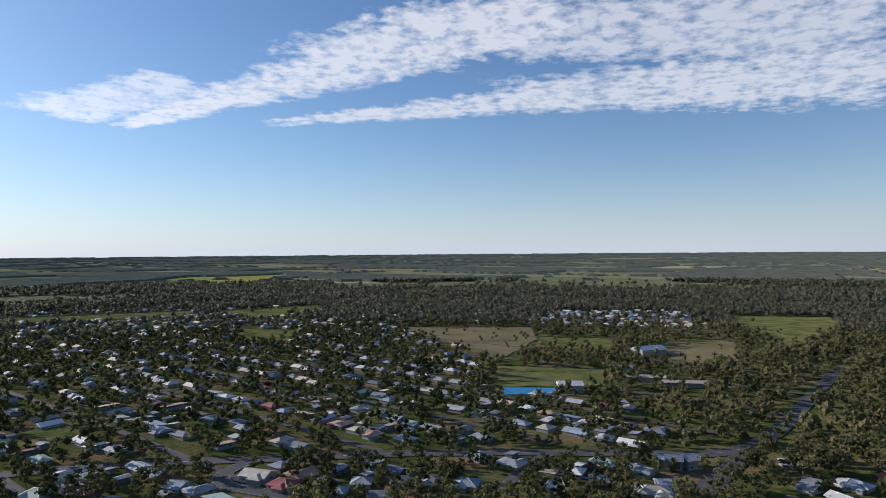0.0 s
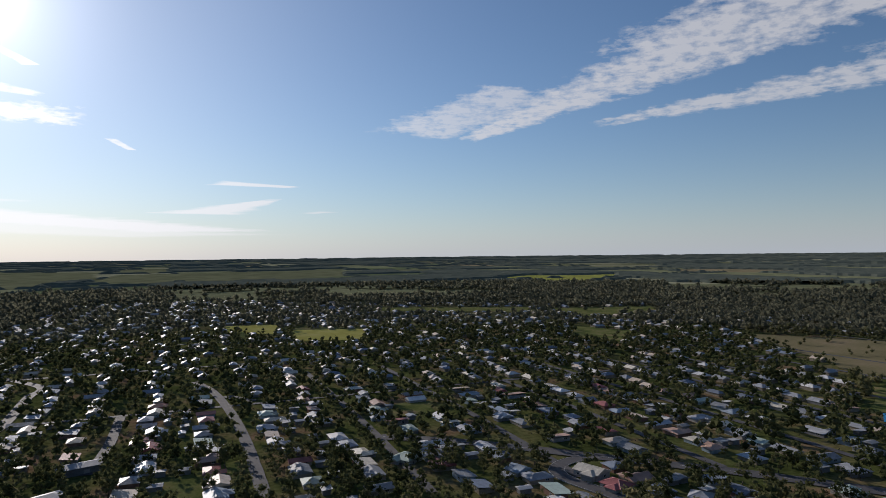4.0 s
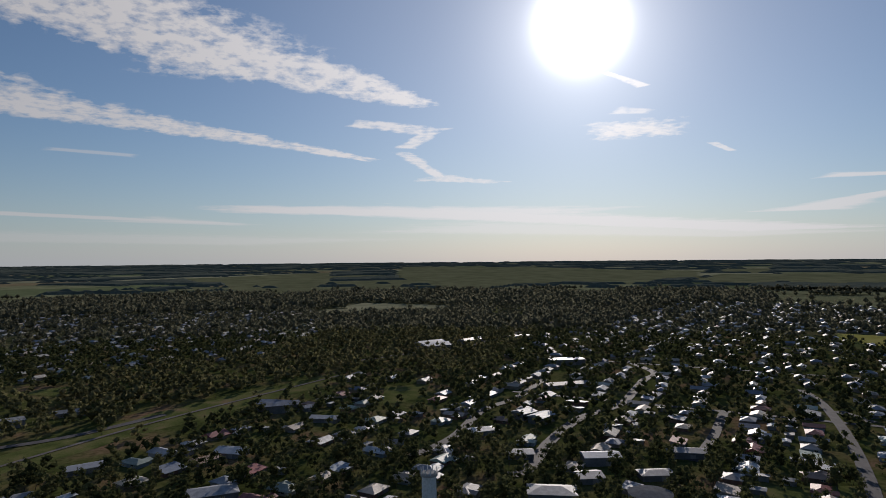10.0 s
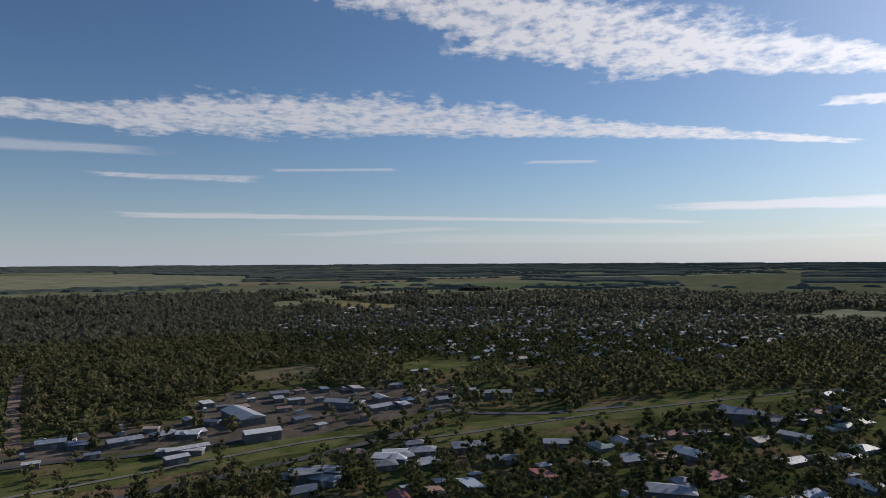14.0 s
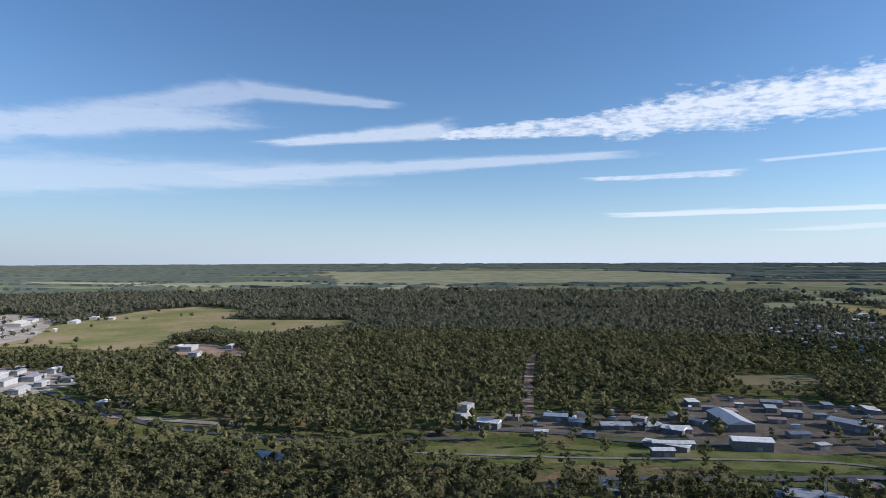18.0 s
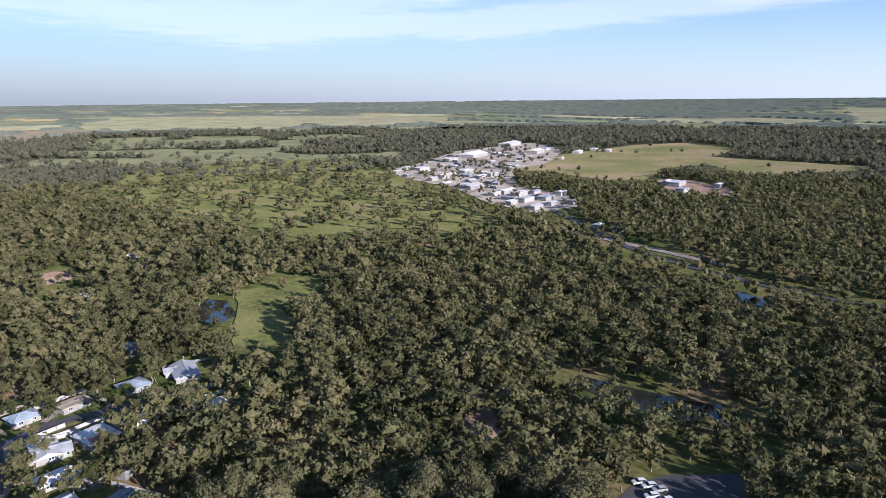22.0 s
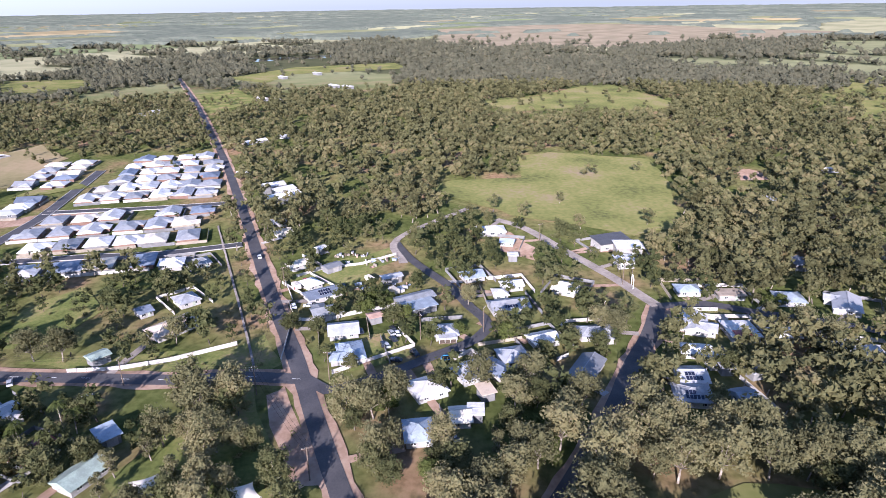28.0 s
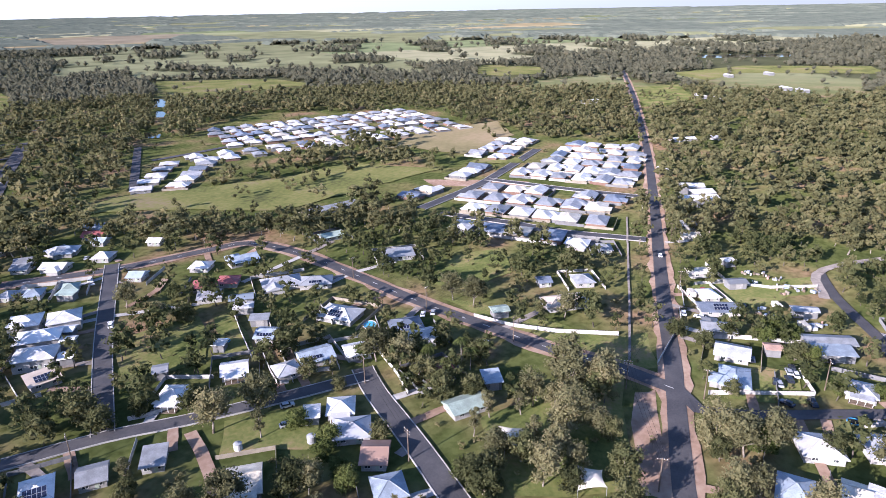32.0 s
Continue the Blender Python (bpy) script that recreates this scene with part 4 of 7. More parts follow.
# ---------------------------------------------------------------- roads
road("road_main", [(-40, -34), (60, -14), (136, 1), (204, 12), (247, 20), (310, 31), (411, 48), (551, 73), (760, 115), (921, 148), (1250, 222)], 5.8, verge=2.2, label="straight grey asphalt road with reddish shoulders")
road("road_2", [(189, 8), (196, 30), (199, 52), (206, 78), (216, 115), (234, 166), (243, 196), (245, 230), (224, 245), (191, 266), (156, 297)], 6.2, verge=2.0, dashes=True)
road("road_3", [(195, 272), (140, 209), (99, 158)], 6.2, kerb=True)
road("road_4", [(78, 172), (99, 156), (114, 141), (133, 124), (150, 110), (157, 104)], 5.6, kerb=True)
road("road_5", [(161, 108), (157, 104), (149, 95), (140, 83), (130, 70), (117, 54), (95, 26), (75, 0)], 7.0, kerb=True)
road("road_6", [(190, 9), (181, 2), (182, -4), (186, -17), (194, -34), (203, -53), (211, -60), (219, -60), (230, -57), (250, -54), (268, -48), (292, -41), (313, -38)], 4.8, label="narrow worn asphalt lane")
road("road_7", [(100, -35), (128, -62), (148, -80), (170, -97), (193, -117), (213, -131)], 6.2, verge=2.0)
road("road_8", [(213, -131), (226, -129), (246, -126), (281, -118), (318, -110), (337, -99)], 5.5, key="gravel", label="pale gravel lane")
road("road_9", [(213, -131), (210, -151), (200, -164), (190, -180), (174, -201)], 5.5)
road("road_10", [(335, 174), (388, 164), (422, 161), (526, 160)], 7, kerb=True, label="new estate street with kerbs")
road("road_11", [(416, 163), (411, 105), (410, 71), (410, 51)], 6.5, kerb=True, label="new estate street with kerbs")
road("road_12", [(331, 159), (329, 115), (325, 82), (329, 40)], 6.5, kerb=True, label="new estate street with kerbs")
road("road_13", [(373, 443), (510, 396), (633, 295)], 6.5, label="distant estate street")
road("road_14", [(302, 382), (408, 500)], 6.5, label="distant estate street")
road("road_15", [(-232, 336), (-194, 347), (-151, 354), (-84, 360), (-28, 366), (36, 367), (100, 365), (179, 376), (305, 525), (385, 624)], 11, dashes=True, label="wide dark asphalt avenue across the town")
road("road_16", [(116, 298), (176, 371)], 12, label="wide asphalt approach to a junction")
road("road_17", [(-100, 362), (-114, 339), (-108, 319), (-71, 302)], 8, kerb=True)
road("road_18", [(60, 366), (46, 345), (25, 308)], 7)
road("road_19", [(-152, -275), (-175, -292), (-213, -284), (-257, -264), (-322, -240), (-376, -226), (-425, -232), (-444, -225), (-439, -216), (-464, -162), (-516, -112)], 7.5, label="curving asphalt bypass beside the railway")
road("road_20", [(-131, -398), (-172, -404), (-224, -373), (-256, -341), (-319, -302)], 6, label="road past the sheds")
road("road_21", [(-733, 40), (-772, 96), (-814, 174), (-923, 279), (-1140, 446)], 9, key="gravel", label="pale gravel yard road")
road("railway", [(-121, -368), (-203, -325), (-338, -260), (-368, -205), (-500, -109), (-650, 22)], 3.2, key="gravel", label="pale ballasted railway line")
road("path", [(364, 56), (305, 45), (247, 34), (202, 26)], 0.9, key="gravel", label="narrow concrete footpath")
road("track", [(283, -38), (318, -40), (362, -89)], 4, key="gravel", label="dirt track")
road("track_2", [(-226, -417), (-288, -531), (-355, -648), (-406, -725)], 9, key="soil", label="bare earth track cut through the woodland")
road("track_3", [(97, -573), (52, -531), (17, -507), (-32, -472)], 8, key="gravel", label="pale gravel road through the woodland")
road("road_22", [(127, -664), (80, -586), (37, -511), (3, -472), (-46, -432), (-84, -410), (-139, -393), (-172, -380)], 6.5, label="grey highway through the woodland")
GLADES = []
NEAR_ROADS = [line for line, width in LINES[:9]]
for k in (1.0, 0.975, 0.95):
    GLADES.append(([(x * k, y * k) for x, y in LINES[-1][0]], 7.0))
for line, width in list(LINES):
    for k in ((0.965, 0.93) if line in NEAR_ROADS else (0.965,)):
        GLADES.append(([(x * k, y * k) for x, y in line], 2.5))

# town grid: long streets run along one axis, cross streets along the other


def grid(u, v):
    p = U * u + V * v
    return (p.x, p.y)


road("street", [(-332, 98), (-334, 110), (-388, 145), (-436, 185), (-456, 215), (-479, 241), (-555, 298), (-589, 328), (-667, 336)], 8, label="main street of the town between shops")
road("street", [(-374, 54), (-409, 86), (-475, 123), (-510, 160), (-582, 211)], 7, label="grey town street lined with houses")
road("street", [(-330, 206), (-342, 219), (-370, 246), (-427, 293)], 6.5, label="grey town street lined with houses")
road("street", [(-216, 221), (-256, 254), (-311, 298), (-371, 342), (-438, 385), (-484, 406)], 7, label="grey town street lined with houses")
road("street", [(-412, 376), (-378, 373)], 9, label="wide asphalt junction of two streets")
for k in range(1, 13):
    v = 33 + 77 * k
    u0 = {1: 290, 2: 280, 3: 262, 4: 190, 5: 120}.get(k, 90)
    road("street", [grid(u0, v), grid(u0 + 150, v + 3), grid(640, v)], 5.5, label="grey town street lined with houses")
for u in (520, 715, 910):
    road("cross_street", [grid(u, -210), grid(u, 200), grid(u, 900)], 5.5, label="grey cross street in the town")

# ---------------------------------------------------------------- fields, yards and water
patch("oval", [(53, 644), (155, 618), (136, 542), (44, 545)], "lawn", 0.0, label="mown green grass", lift=0.45)
patch("paddock", [(479, 1104), (644, 1073), (586, 948), (389, 722), (408, 824)], "lawn", 0.02, label="mown green grass", lift=0.45)
patch("paddock", [(-73, 977), (131, 964), (120, 829), (56, 671), (-4, 831)], "dry", 0.05, label="dry brownish grass paddock", lift=0.45)
patch("paddock", [(127, 856), (219, 834), (194, 740), (109, 757)], "lawn", 0.03, label="mown green grass", lift=0.45)
patch("paddock", [(-304, 977), (-212, 951), (-193, 831), (-272, 851)], "lawn", 0.0, label="mown green grass", lift=0.45)
patch("paddock", [(-459, 1264), (-274, 1392), (-228, 1268), (-334, 1137)], "lawn", 0.02, label="mown green grass", lift=0.45)
patch("paddock", [(-792, 1151), (-498, 1279), (-464, 1176), (-740, 1076)], "lawn", 0.02, label="mown green grass", lift=0.45)
patch("sports_ground", [(263, 791), (361, 800), (303, 659), (235, 646)], "dry", 0.05, label="dry brownish grass paddock", lift=0.45)
patch("park", [(-263, 382), (-248, 430), (-234, 408), (-249, 381)], "lawn", 0.05, label="mown green grass", lift=0.45)
patch("paddock", [(-679, 754), (-585, 817), (-517, 709), (-593, 659)], "straw", 0.0, label="pale yellow grass paddock", lift=0.45)
patch("paddock", [(-821, 748), (-758, 805), (-673, 704), (-744, 683)], "straw", 0.02, label="pale yellow grass paddock", lift=0.45)
patch("paddock", [(-273, 415), (-250, 438), (-235, 401), (-260, 388)], "lawn", 0.0, label="mown green grass", lift=0.45)
patch("park", [(-515, 48), (-590, 63), (-581, 84), (-516, 70)], "lawn", 0.1, label="mown green grass")
OPEN.append(([(-479, 45), (-549, 59), (-540, 78), (-480, 65)], 0.12))
patch("park", [(-1493, 396), (-1416, 470), (-1239, 399), (-1290, 354)], "lawn", 0.0, label="mown green grass")
OPEN.append(([(-1388, 368), (-1317, 437), (-1152, 371), (-1200, 329)], 0.12))
patch("park", [(-635, -390), (-680, -306), (-608, -286), (-564, -346)], "lawn", 0.05, label="mown green grass")
OPEN.append(([(-591, -363), (-632, -285), (-565, -266), (-525, -322)], 0.12))
patch("park", [(-632, -265), (-656, -223), (-605, -217)], "lawn", 0.05, label="mown green grass")
OPEN.append(([(-588, -246), (-610, -207), (-563, -202)], 0.12))
patch("park", [(-567, 57), (-596, 103), (-530, 88), (-514, 52)], "lawn", 0.05, label="mown green grass")
OPEN.append(([(-527, 53), (-554, 96), (-493, 82), (-478, 48)], 0.12))
patch("yard", [(-413, -437), (-453, -376), (-402, -308), (-348, -302), (-351, -366)], "yard", 0.02, label="pale gravel hardstand")
OPEN.append(([(-384, -406), (-421, -350), (-374, -286), (-324, -281), (-326, -340)], 0.12))
patch("yard", [(-412, -423), (-463, -385), (-458, -352), (-402, -380)], "yard", 0.02, label="bare reddish earth")
OPEN.append(([(-383, -393), (-431, -358), (-426, -327), (-374, -353)], 0.12))
patch("paddock", [(-486, -498), (-576, -464), (-526, -424), (-465, -454)], "dry", 0.02, label="dry brownish grass paddock")
OPEN.append(([(-452, -463), (-536, -432), (-489, -394), (-432, -422)], 0.12))
patch("yard", [(37, -954), (-13, -960), (-63, -872), (-52, -817), (18, -834)], "soil", 0.05, label="bare reddish earth")
OPEN.append(([(34, -887), (-12, -893), (-59, -811), (-48, -760), (17, -776)], 0.12))
patch("clearing", [(113, -75), (114, -100), (108, -117), (83, -108), (93, -88), (107, -70)], "grass", 0.05, label="rough dark green grass")
OPEN.append(([(108, -72), (109, -96), (104, -112), (80, -104), (89, -84), (103, -67)], 0.12))
OPEN.append(([(104, -69), (105, -92), (99, -108), (76, -99), (86, -81), (98, -64)], 0.12))
OPEN.append(([(101, -67), (101, -89), (96, -104), (74, -96), (83, -78), (95, -62)], 0.12))
patch("clearing", [(409, -301), (406, -312), (376, -309), (379, -285)], "soil", 0.0, label="bare reddish earth")
OPEN.append(([(393, -289), (390, -300), (361, -297), (364, -274)], 0.12))
OPEN.append(([(376, -277), (374, -287), (346, -284), (349, -262)], 0.12))
OPEN.append(([(364, -268), (361, -278), (335, -275), (337, -254)], 0.12))
patch("yard", [(325, -98), (286, -107), (271, -98), (289, -86)], "soil", 0.0, label="bare reddish earth")
OPEN.append(([(312, -94), (275, -103), (260, -94), (277, -83)], 0.12))
OPEN.append(([(299, -90), (263, -98), (249, -90), (266, -79)], 0.12))
OPEN.append(([(289, -87), (255, -95), (241, -87), (257, -77)], 0.12))
patch("paddock", [(846, 969), (946, 786), (762, 699), (689, 782)], "paddock", 0.05, label="grassy green paddock")
OPEN.append(([(787, 901), (880, 731), (709, 650), (641, 727)], 0.12))
patch("paddock", [(995, 160), (1049, 104), (895, 66), (801, 114)], "lawn", 0.1, label="mown green grass")
OPEN.append(([(925, 149), (976, 97), (832, 61), (745, 106)], 0.12))
patch("lawn", [(268, 123), (289, 104), (262, 91), (234, 100), (236, 120)], "lawn", 0.15, label="mown green grass")
OPEN.append(([(249, 114), (269, 97), (244, 85), (218, 93), (219, 112)], 0.15))
patch("lawn", [(143, 204), (170, 189), (143, 162), (119, 173)], "lawn", 1.1, label="mown green grass")
patch("lawn", [(172, 184), (175, 176), (156, 151), (146, 155)], "lawn", 0.0, label="mown green grass")
OPEN.append(([(160, 171), (163, 164), (145, 140), (136, 144)], 0.12))
patch("lawn", [(120, 131), (137, 108), (120, 98), (106, 118)], "lawn", 0.05, label="mown green grass")
OPEN.append(([(112, 122), (127, 100), (112, 91), (99, 110)], 0.12))
patch("lawn", [(280, 15), (308, -35), (289, -36), (249, 3)], "lawn", 0.1, label="mown green grass")
OPEN.append(([(260, 14), (286, -33), (269, -33), (232, 3)], 0.12))
patch("lawn", [(216, -2), (215, -25), (197, -29), (191, -6)], "lawn", 0.0, label="mown green grass")
OPEN.append(([(207, -2), (206, -24), (189, -28), (183, -6)], 0.12))
OPEN.append(([(199, -2), (198, -23), (181, -27), (176, -6)], 0.12))
OPEN.append(([(192, -2), (191, -22), (175, -26), (170, -5)], 0.12))
patch("lawn", [(151, 61), (201, 28), (135, 15), (123, 42)], "lawn", 1.3, label="mown green grass")
patch("lawn", [(214, 39), (225, 25), (202, 16), (192, 30)], "lawn", 0.1, label="mown green grass")
OPEN.append(([(199, 36), (209, 23), (188, 15), (179, 28)], 0.12))
patch("lawn", [(225, 108), (215, 31), (198, 26), (196, 63)], "lawn", 0.1, label="mown green grass")
OPEN.append(([(216, 104), (206, 30), (190, 25), (188, 60)], 0.12))
OPEN.append(([(207, 99), (198, 29), (182, 24), (180, 58)], 0.12))
OPEN.append(([(200, 96), (191, 28), (176, 23), (174, 56)], 0.12))
patch("vacant_lot", [(400, 205), (421, 132), (404, 130), (388, 190)], "soil", 0.0, label="bare reddish earth")
OPEN.append(([(372, 191), (392, 123), (376, 121), (361, 177)], 0.12))
patch("yard", [(87, -227), (76, -234), (53, -202), (59, -186)], "soil", 0.3, label="bare reddish earth")
patch("shoulder", [(182, 20), (188, 14), (139, 5), (136, 13)], "soil", 0.0, label="bare reddish earth")
OPEN.append(([(169, 19), (175, 13), (129, 5), (126, 12)], 0.12))
patch("car_park", [(13, -172), (-1, -193), (-25, -201), (-24, -186), (-2, -173), (6, -163)], "asphalt", 0.0, label="grey asphalt parking area")
OPEN.append(([(12, -165), (-1, -185), (-24, -193), (-23, -179), (-2, -166), (6, -156)], 0.12))
OPEN.append(([(12, -158), (-1, -178), (-23, -185), (-22, -171), (-2, -159), (6, -150)], 0.12))
OPEN.append(([(12, -153), (-1, -172), (-22, -179), (-21, -166), (-2, -154), (5, -145)], 0.12))
patch("hardstand", [(-363, -419), (-429, -406), (-492, -339), (-529, -267), (-461, -226), (-362, -270), (-314, -284), (-292, -326)], "yard", 0.22, label="pale gravel hardstand")
OPEN.append(([(-338, -390), (-399, -378), (-458, -315), (-492, -248), (-429, -210), (-337, -251), (-292, -264), (-272, -303)], 0.22))
patch("yard", [(-196, -439), (-265, -424), (-328, -379), (-290, -332), (-231, -370), (-182, -400)], "yard", 0.22, label="pale gravel hardstand")
OPEN.append(([(-182, -408), (-246, -394), (-305, -352), (-270, -309), (-215, -344), (-169, -372)], 0.22))
patch("verge_strip", [(-131, -377), (-217, -348), (-351, -270), (-356, -245), (-323, -248), (-225, -300), (-128, -351)], "lawn", 0.1, label="mown green grass")
OPEN.append(([(-122, -351), (-202, -324), (-326, -251), (-331, -228), (-300, -231), (-209, -279), (-119, -326)], 0.12))
patch("verge_strip", [(-389, -217), (-531, -116), (-663, 12), (-640, 36), (-473, -103), (-360, -197)], "lawn", 0.15, label="mown green grass")
OPEN.append(([(-362, -202), (-494, -108), (-617, 11), (-595, 33), (-440, -96), (-335, -183)], 0.15))
patch("water", [(672, 773), (665, 737), (613, 688), (608, 704)], "water", 0.0, rough=2.0, label="still dark water reflecting the sky", category="water")
OPEN.append(([(645, 742), (638, 708), (588, 660), (584, 676)], 0.06))
OPEN.append(([(618, 711), (612, 678), (564, 633), (559, 648)], 0.06))
OPEN.append(([(595, 684), (589, 652), (543, 609), (538, 623)], 0.06))
patch("water", [(580, 667), (584, 655), (550, 621), (546, 631)], "water", 0.0, rough=2.0, label="still dark water reflecting the sky", category="water")
OPEN.append(([(557, 640), (561, 629), (528, 596), (524, 606)], 0.06))
OPEN.append(([(534, 614), (537, 603), (506, 571), (502, 581)], 0.06))
OPEN.append(([(513, 590), (517, 580), (487, 550), (483, 558)], 0.06))
patch("water", [(468, 560), (466, 535), (450, 520), (445, 534)], "water", 0.0, rough=2.0, label="still dark water reflecting the sky", category="water")
OPEN.append(([(449, 538), (447, 514), (432, 499), (427, 513)], 0.06))
OPEN.append(([(431, 515), (429, 492), (414, 478), (409, 491)], 0.06))
OPEN.append(([(414, 496), (412, 473), (398, 460), (394, 473)], 0.06))
patch("water", [(454, -611), (452, -644), (397, -564), (408, -551)], "water", 0.0, rough=2.0, label="still dark water reflecting the sky", category="water")
OPEN.append(([(436, -587), (434, -618), (381, -541), (392, -529)], 0.06))
OPEN.append(([(418, -562), (416, -592), (365, -519), (375, -507)], 0.06))
OPEN.append(([(402, -541), (400, -570), (351, -499), (361, -488)], 0.06))
patch("water", [(161, -337), (156, -338), (138, -294), (142, -293)], "water", 0.0, rough=2.0, label="still dark water reflecting the sky", category="water")
OPEN.append(([(155, -324), (150, -324), (132, -282), (136, -281)], 0.06))
OPEN.append(([(148, -310), (144, -311), (127, -270), (131, -270)], 0.06))
OPEN.append(([(142, -298), (138, -299), (122, -260), (126, -259)], 0.06))
patch("water", [(-275, 205), (-268, 232), (-252, 222), (-262, 197)], "water", 0.0, rough=3.0, label="still dark water reflecting the sky", category="water")
patch("park", [(-292, 196), (-278, 262), (-236, 240), (-256, 172)], "lawn", 0.35, label="park lawn round the pond")
patch("water", [(37, -248), (17, -234), (-6, -232), (-25, -231), (-26, -248), (-6, -248), (17, -253), (36, -257)], "water", 0.0, rough=2.0, label="still dark water reflecting the sky", category="water")
OPEN.append(([(36, -238), (16, -225), (-6, -223), (-24, -222), (-25, -238), (-6, -238), (16, -243), (35, -247)], 0.06))
patch("water", [(-34, -409), (-47, -401), (-50, -381), (-37, -387)], "water", 0.0, rough=2.0, label="still dark water reflecting the sky", category="water")
OPEN.append(([(-33, -393), (-45, -385), (-48, -366), (-36, -372)], 0.06))
OPEN.append(([(-31, -376), (-43, -369), (-46, -351), (-34, -356)], 0.06))
OPEN.append(([(-30, -362), (-42, -355), (-44, -337), (-33, -342)], 0.06))
patch("water", [(1665, 146), (1761, -68), (1652, -65), (1583, 115)], "water", 0.0, rough=2.0, label="still dark water reflecting the sky", category="water")
OPEN.append(([(1598, 140), (1691, -65), (1586, -62), (1520, 110)], 0.06))
OPEN.append(([(1532, 134), (1620, -63), (1520, -60), (1456, 106)], 0.06))
OPEN.append(([(1474, 129), (1558, -60), (1462, -58), (1401, 102)], 0.06))
def clearing(pts, key, share, label, category="field"):
    """An open field with the strip of low growth before it."""
    patch({"water": "water", "field": "paddock"}[category], pts, key, share, rough=2.0 if category == "water" else 4.0, label=label, category=category, lift=0.3)
    for k in (0.955, 0.915):
        OPEN.append(([(x * k, y * k) for x, y in pts], max(share, 0.1)))


clearing([(265, -1035), (240, -1317), (114, -1639), (-9, -1743), (-108, -1563), (-51, -1343), (-287, -1218), (-254, -1147), (-91, -1048), (-36, -1190), (29, -1109), (48, -946), (102, -922), (181, -993)], "meadow", 0.02, "wide green and straw-coloured meadow")
clearing([(730, -614), (812, -788), (807, -1028), (619, -1156), (426, -920), (246, -698), (145, -565), (185, -522), (274, -549), (321, -490), (390, -489), (515, -552), (590, -561)], "paddock", 0.22, "open green grassland dotted with gum trees")
clearing([(436, -941), (451, -1096), (473, -1349), (378, -1661), (254, -1468), (228, -1139), (265, -1035), (205, -832), (126, -769), (103, -688), (139, -637), (202, -686), (278, -788), (402, -887)], "sandy", 0.16, "pale earth yards of the industrial quarter")
clearing([(899, -843), (700, -1108), (368, -772), (255, -646), (187, -620), (186, -543), (247, -520), (305, -460), (435, -511), (661, -599)], "paddock", 0.22, "open green grassland dotted with gum trees")
clearing([(796, -204), (828, -293), (916, -400), (917, -445), (715, -436), (670, -385), (717, -310), (715, -232)], "paddock", 0.05, "open paddock of green grass")
clearing([(489, -162), (498, -192), (454, -258), (378, -231), (303, -198), (293, -162), (343, -111), (414, -71), (429, -94), (423, -141)], "paddock", 0.05, "open paddock of green grass")
clearing([(249, -268), (259, -292), (246, -295), (224, -274), (223, -261), (235, -258)], "water", 0.0, "still dark water reflecting the sky", "water")
clearing([(252, -312), (234, -351), (208, -359), (205, -332), (211, -296), (182, -271), (169, -239), (185, -222), (216, -262)], "paddock", 0.05, "open paddock of green grass")
clearing([(1303, 530), (1285, 396), (1175, 339), (1098, 405), (1115, 458)], "paddock", 0.05, "open paddock of green grass")
clearing([(1214, 138), (1402, 24), (1435, -191), (1293, -194), (1255, 22), (1116, 66)], "paddock", 0.05, "open paddock of green grass")
clearing([(814, 920), (946, 786), (892, 649), (756, 717)], "paddock", 0.05, "open paddock of green grass")
clearing([(237, 372), (279, 375), (306, 352), (357, 306), (423, 282), (432, 206), (361, 232), (298, 250), (280, 305), (261, 342)], "paddock", 0.05, "open paddock of green grass")
clearing([(477, 293), (575, 286), (650, 243), (580, 200), (484, 210), (494, 269)], "dry", 0.02, "dry brownish grass paddock")
clearing([(455, 198), (507, 179), (472, 153)], "paddock", 0.05, "open paddock of green grass")
patch("court", [(50, 543), (94, 537), (90, 514), (48, 515)], "court", 0.0, rough=0.1, label="blue surfaced sports court", category="court")

# ---------------------------------------------------------------- houses near the straight road
house(74.3, 150.7, -37, 6.1, 10.14, "hip", "white", solar=10)
house(84.5, 143.0, -41, 6.6, 7.53, "gable", "grey")
house(96.1, 133.6, -51, 4.0, 7.53, "skillion", "grey")
house(98.8, 104.8, -50, 8.1, 11.01, "gable", "cream", verandah=1)
house(110.5, 200.6, -21, 9.2, 7.53, "skillion", "beige", solar=10)
house(132.9, 242.8, -44, 10.4, 11.01, "hip", "white", h=4.5)
house(141.7, 232.0, -39, 10.8, 11.01, "hip", "white", h=4.5)
house(126.9, 226.1, -45, 13.8, 10.14, "hip", "white", h=4.5)
house(117.8, 214.4, -48, 13.0, 10.14, "hip", "white", h=4.5)
house(120.8, 152.6, -66, 8.1, 9.27, "hip", "white", verandah=1)
house(140.9, 145.8, -49, 7.8, 8.4, "gable", "white", verandah=1)
house(147.7, 129.4, -124, 7.9, 7.53, "hip", "zinc")
house(165.4, 152.4, -68, 6.5, 8.4, "gable", "blue", solar=5)
house(208.1, 226.5, -67, 8.7, 8.4, "hip", "white")
house(222.1, 214.1, -31, 13.4, 9.27, "gable", "blue")
house(190.4, 209.1, -59, 7.6, 8.4, "hip", "red")
house(199.1, 201.7, -60, 8.5, 8.4, "hip", "red")
house(183.5, 197.8, -49, 9.6, 8.4, "hip", "zinc")
house(206.9, 178.2, -43, 16.5, 11.01, "hip", "zinc")
house(213.9, 164.8, -58, 13.7, 9.27, "hip", "grey", solar=5)
house(187.4, 245.3, -67, 6.5, 7.53, "gable", "blue")
house(165.2, 261.1, -45, 5.1, 8.4, "hip", "green")
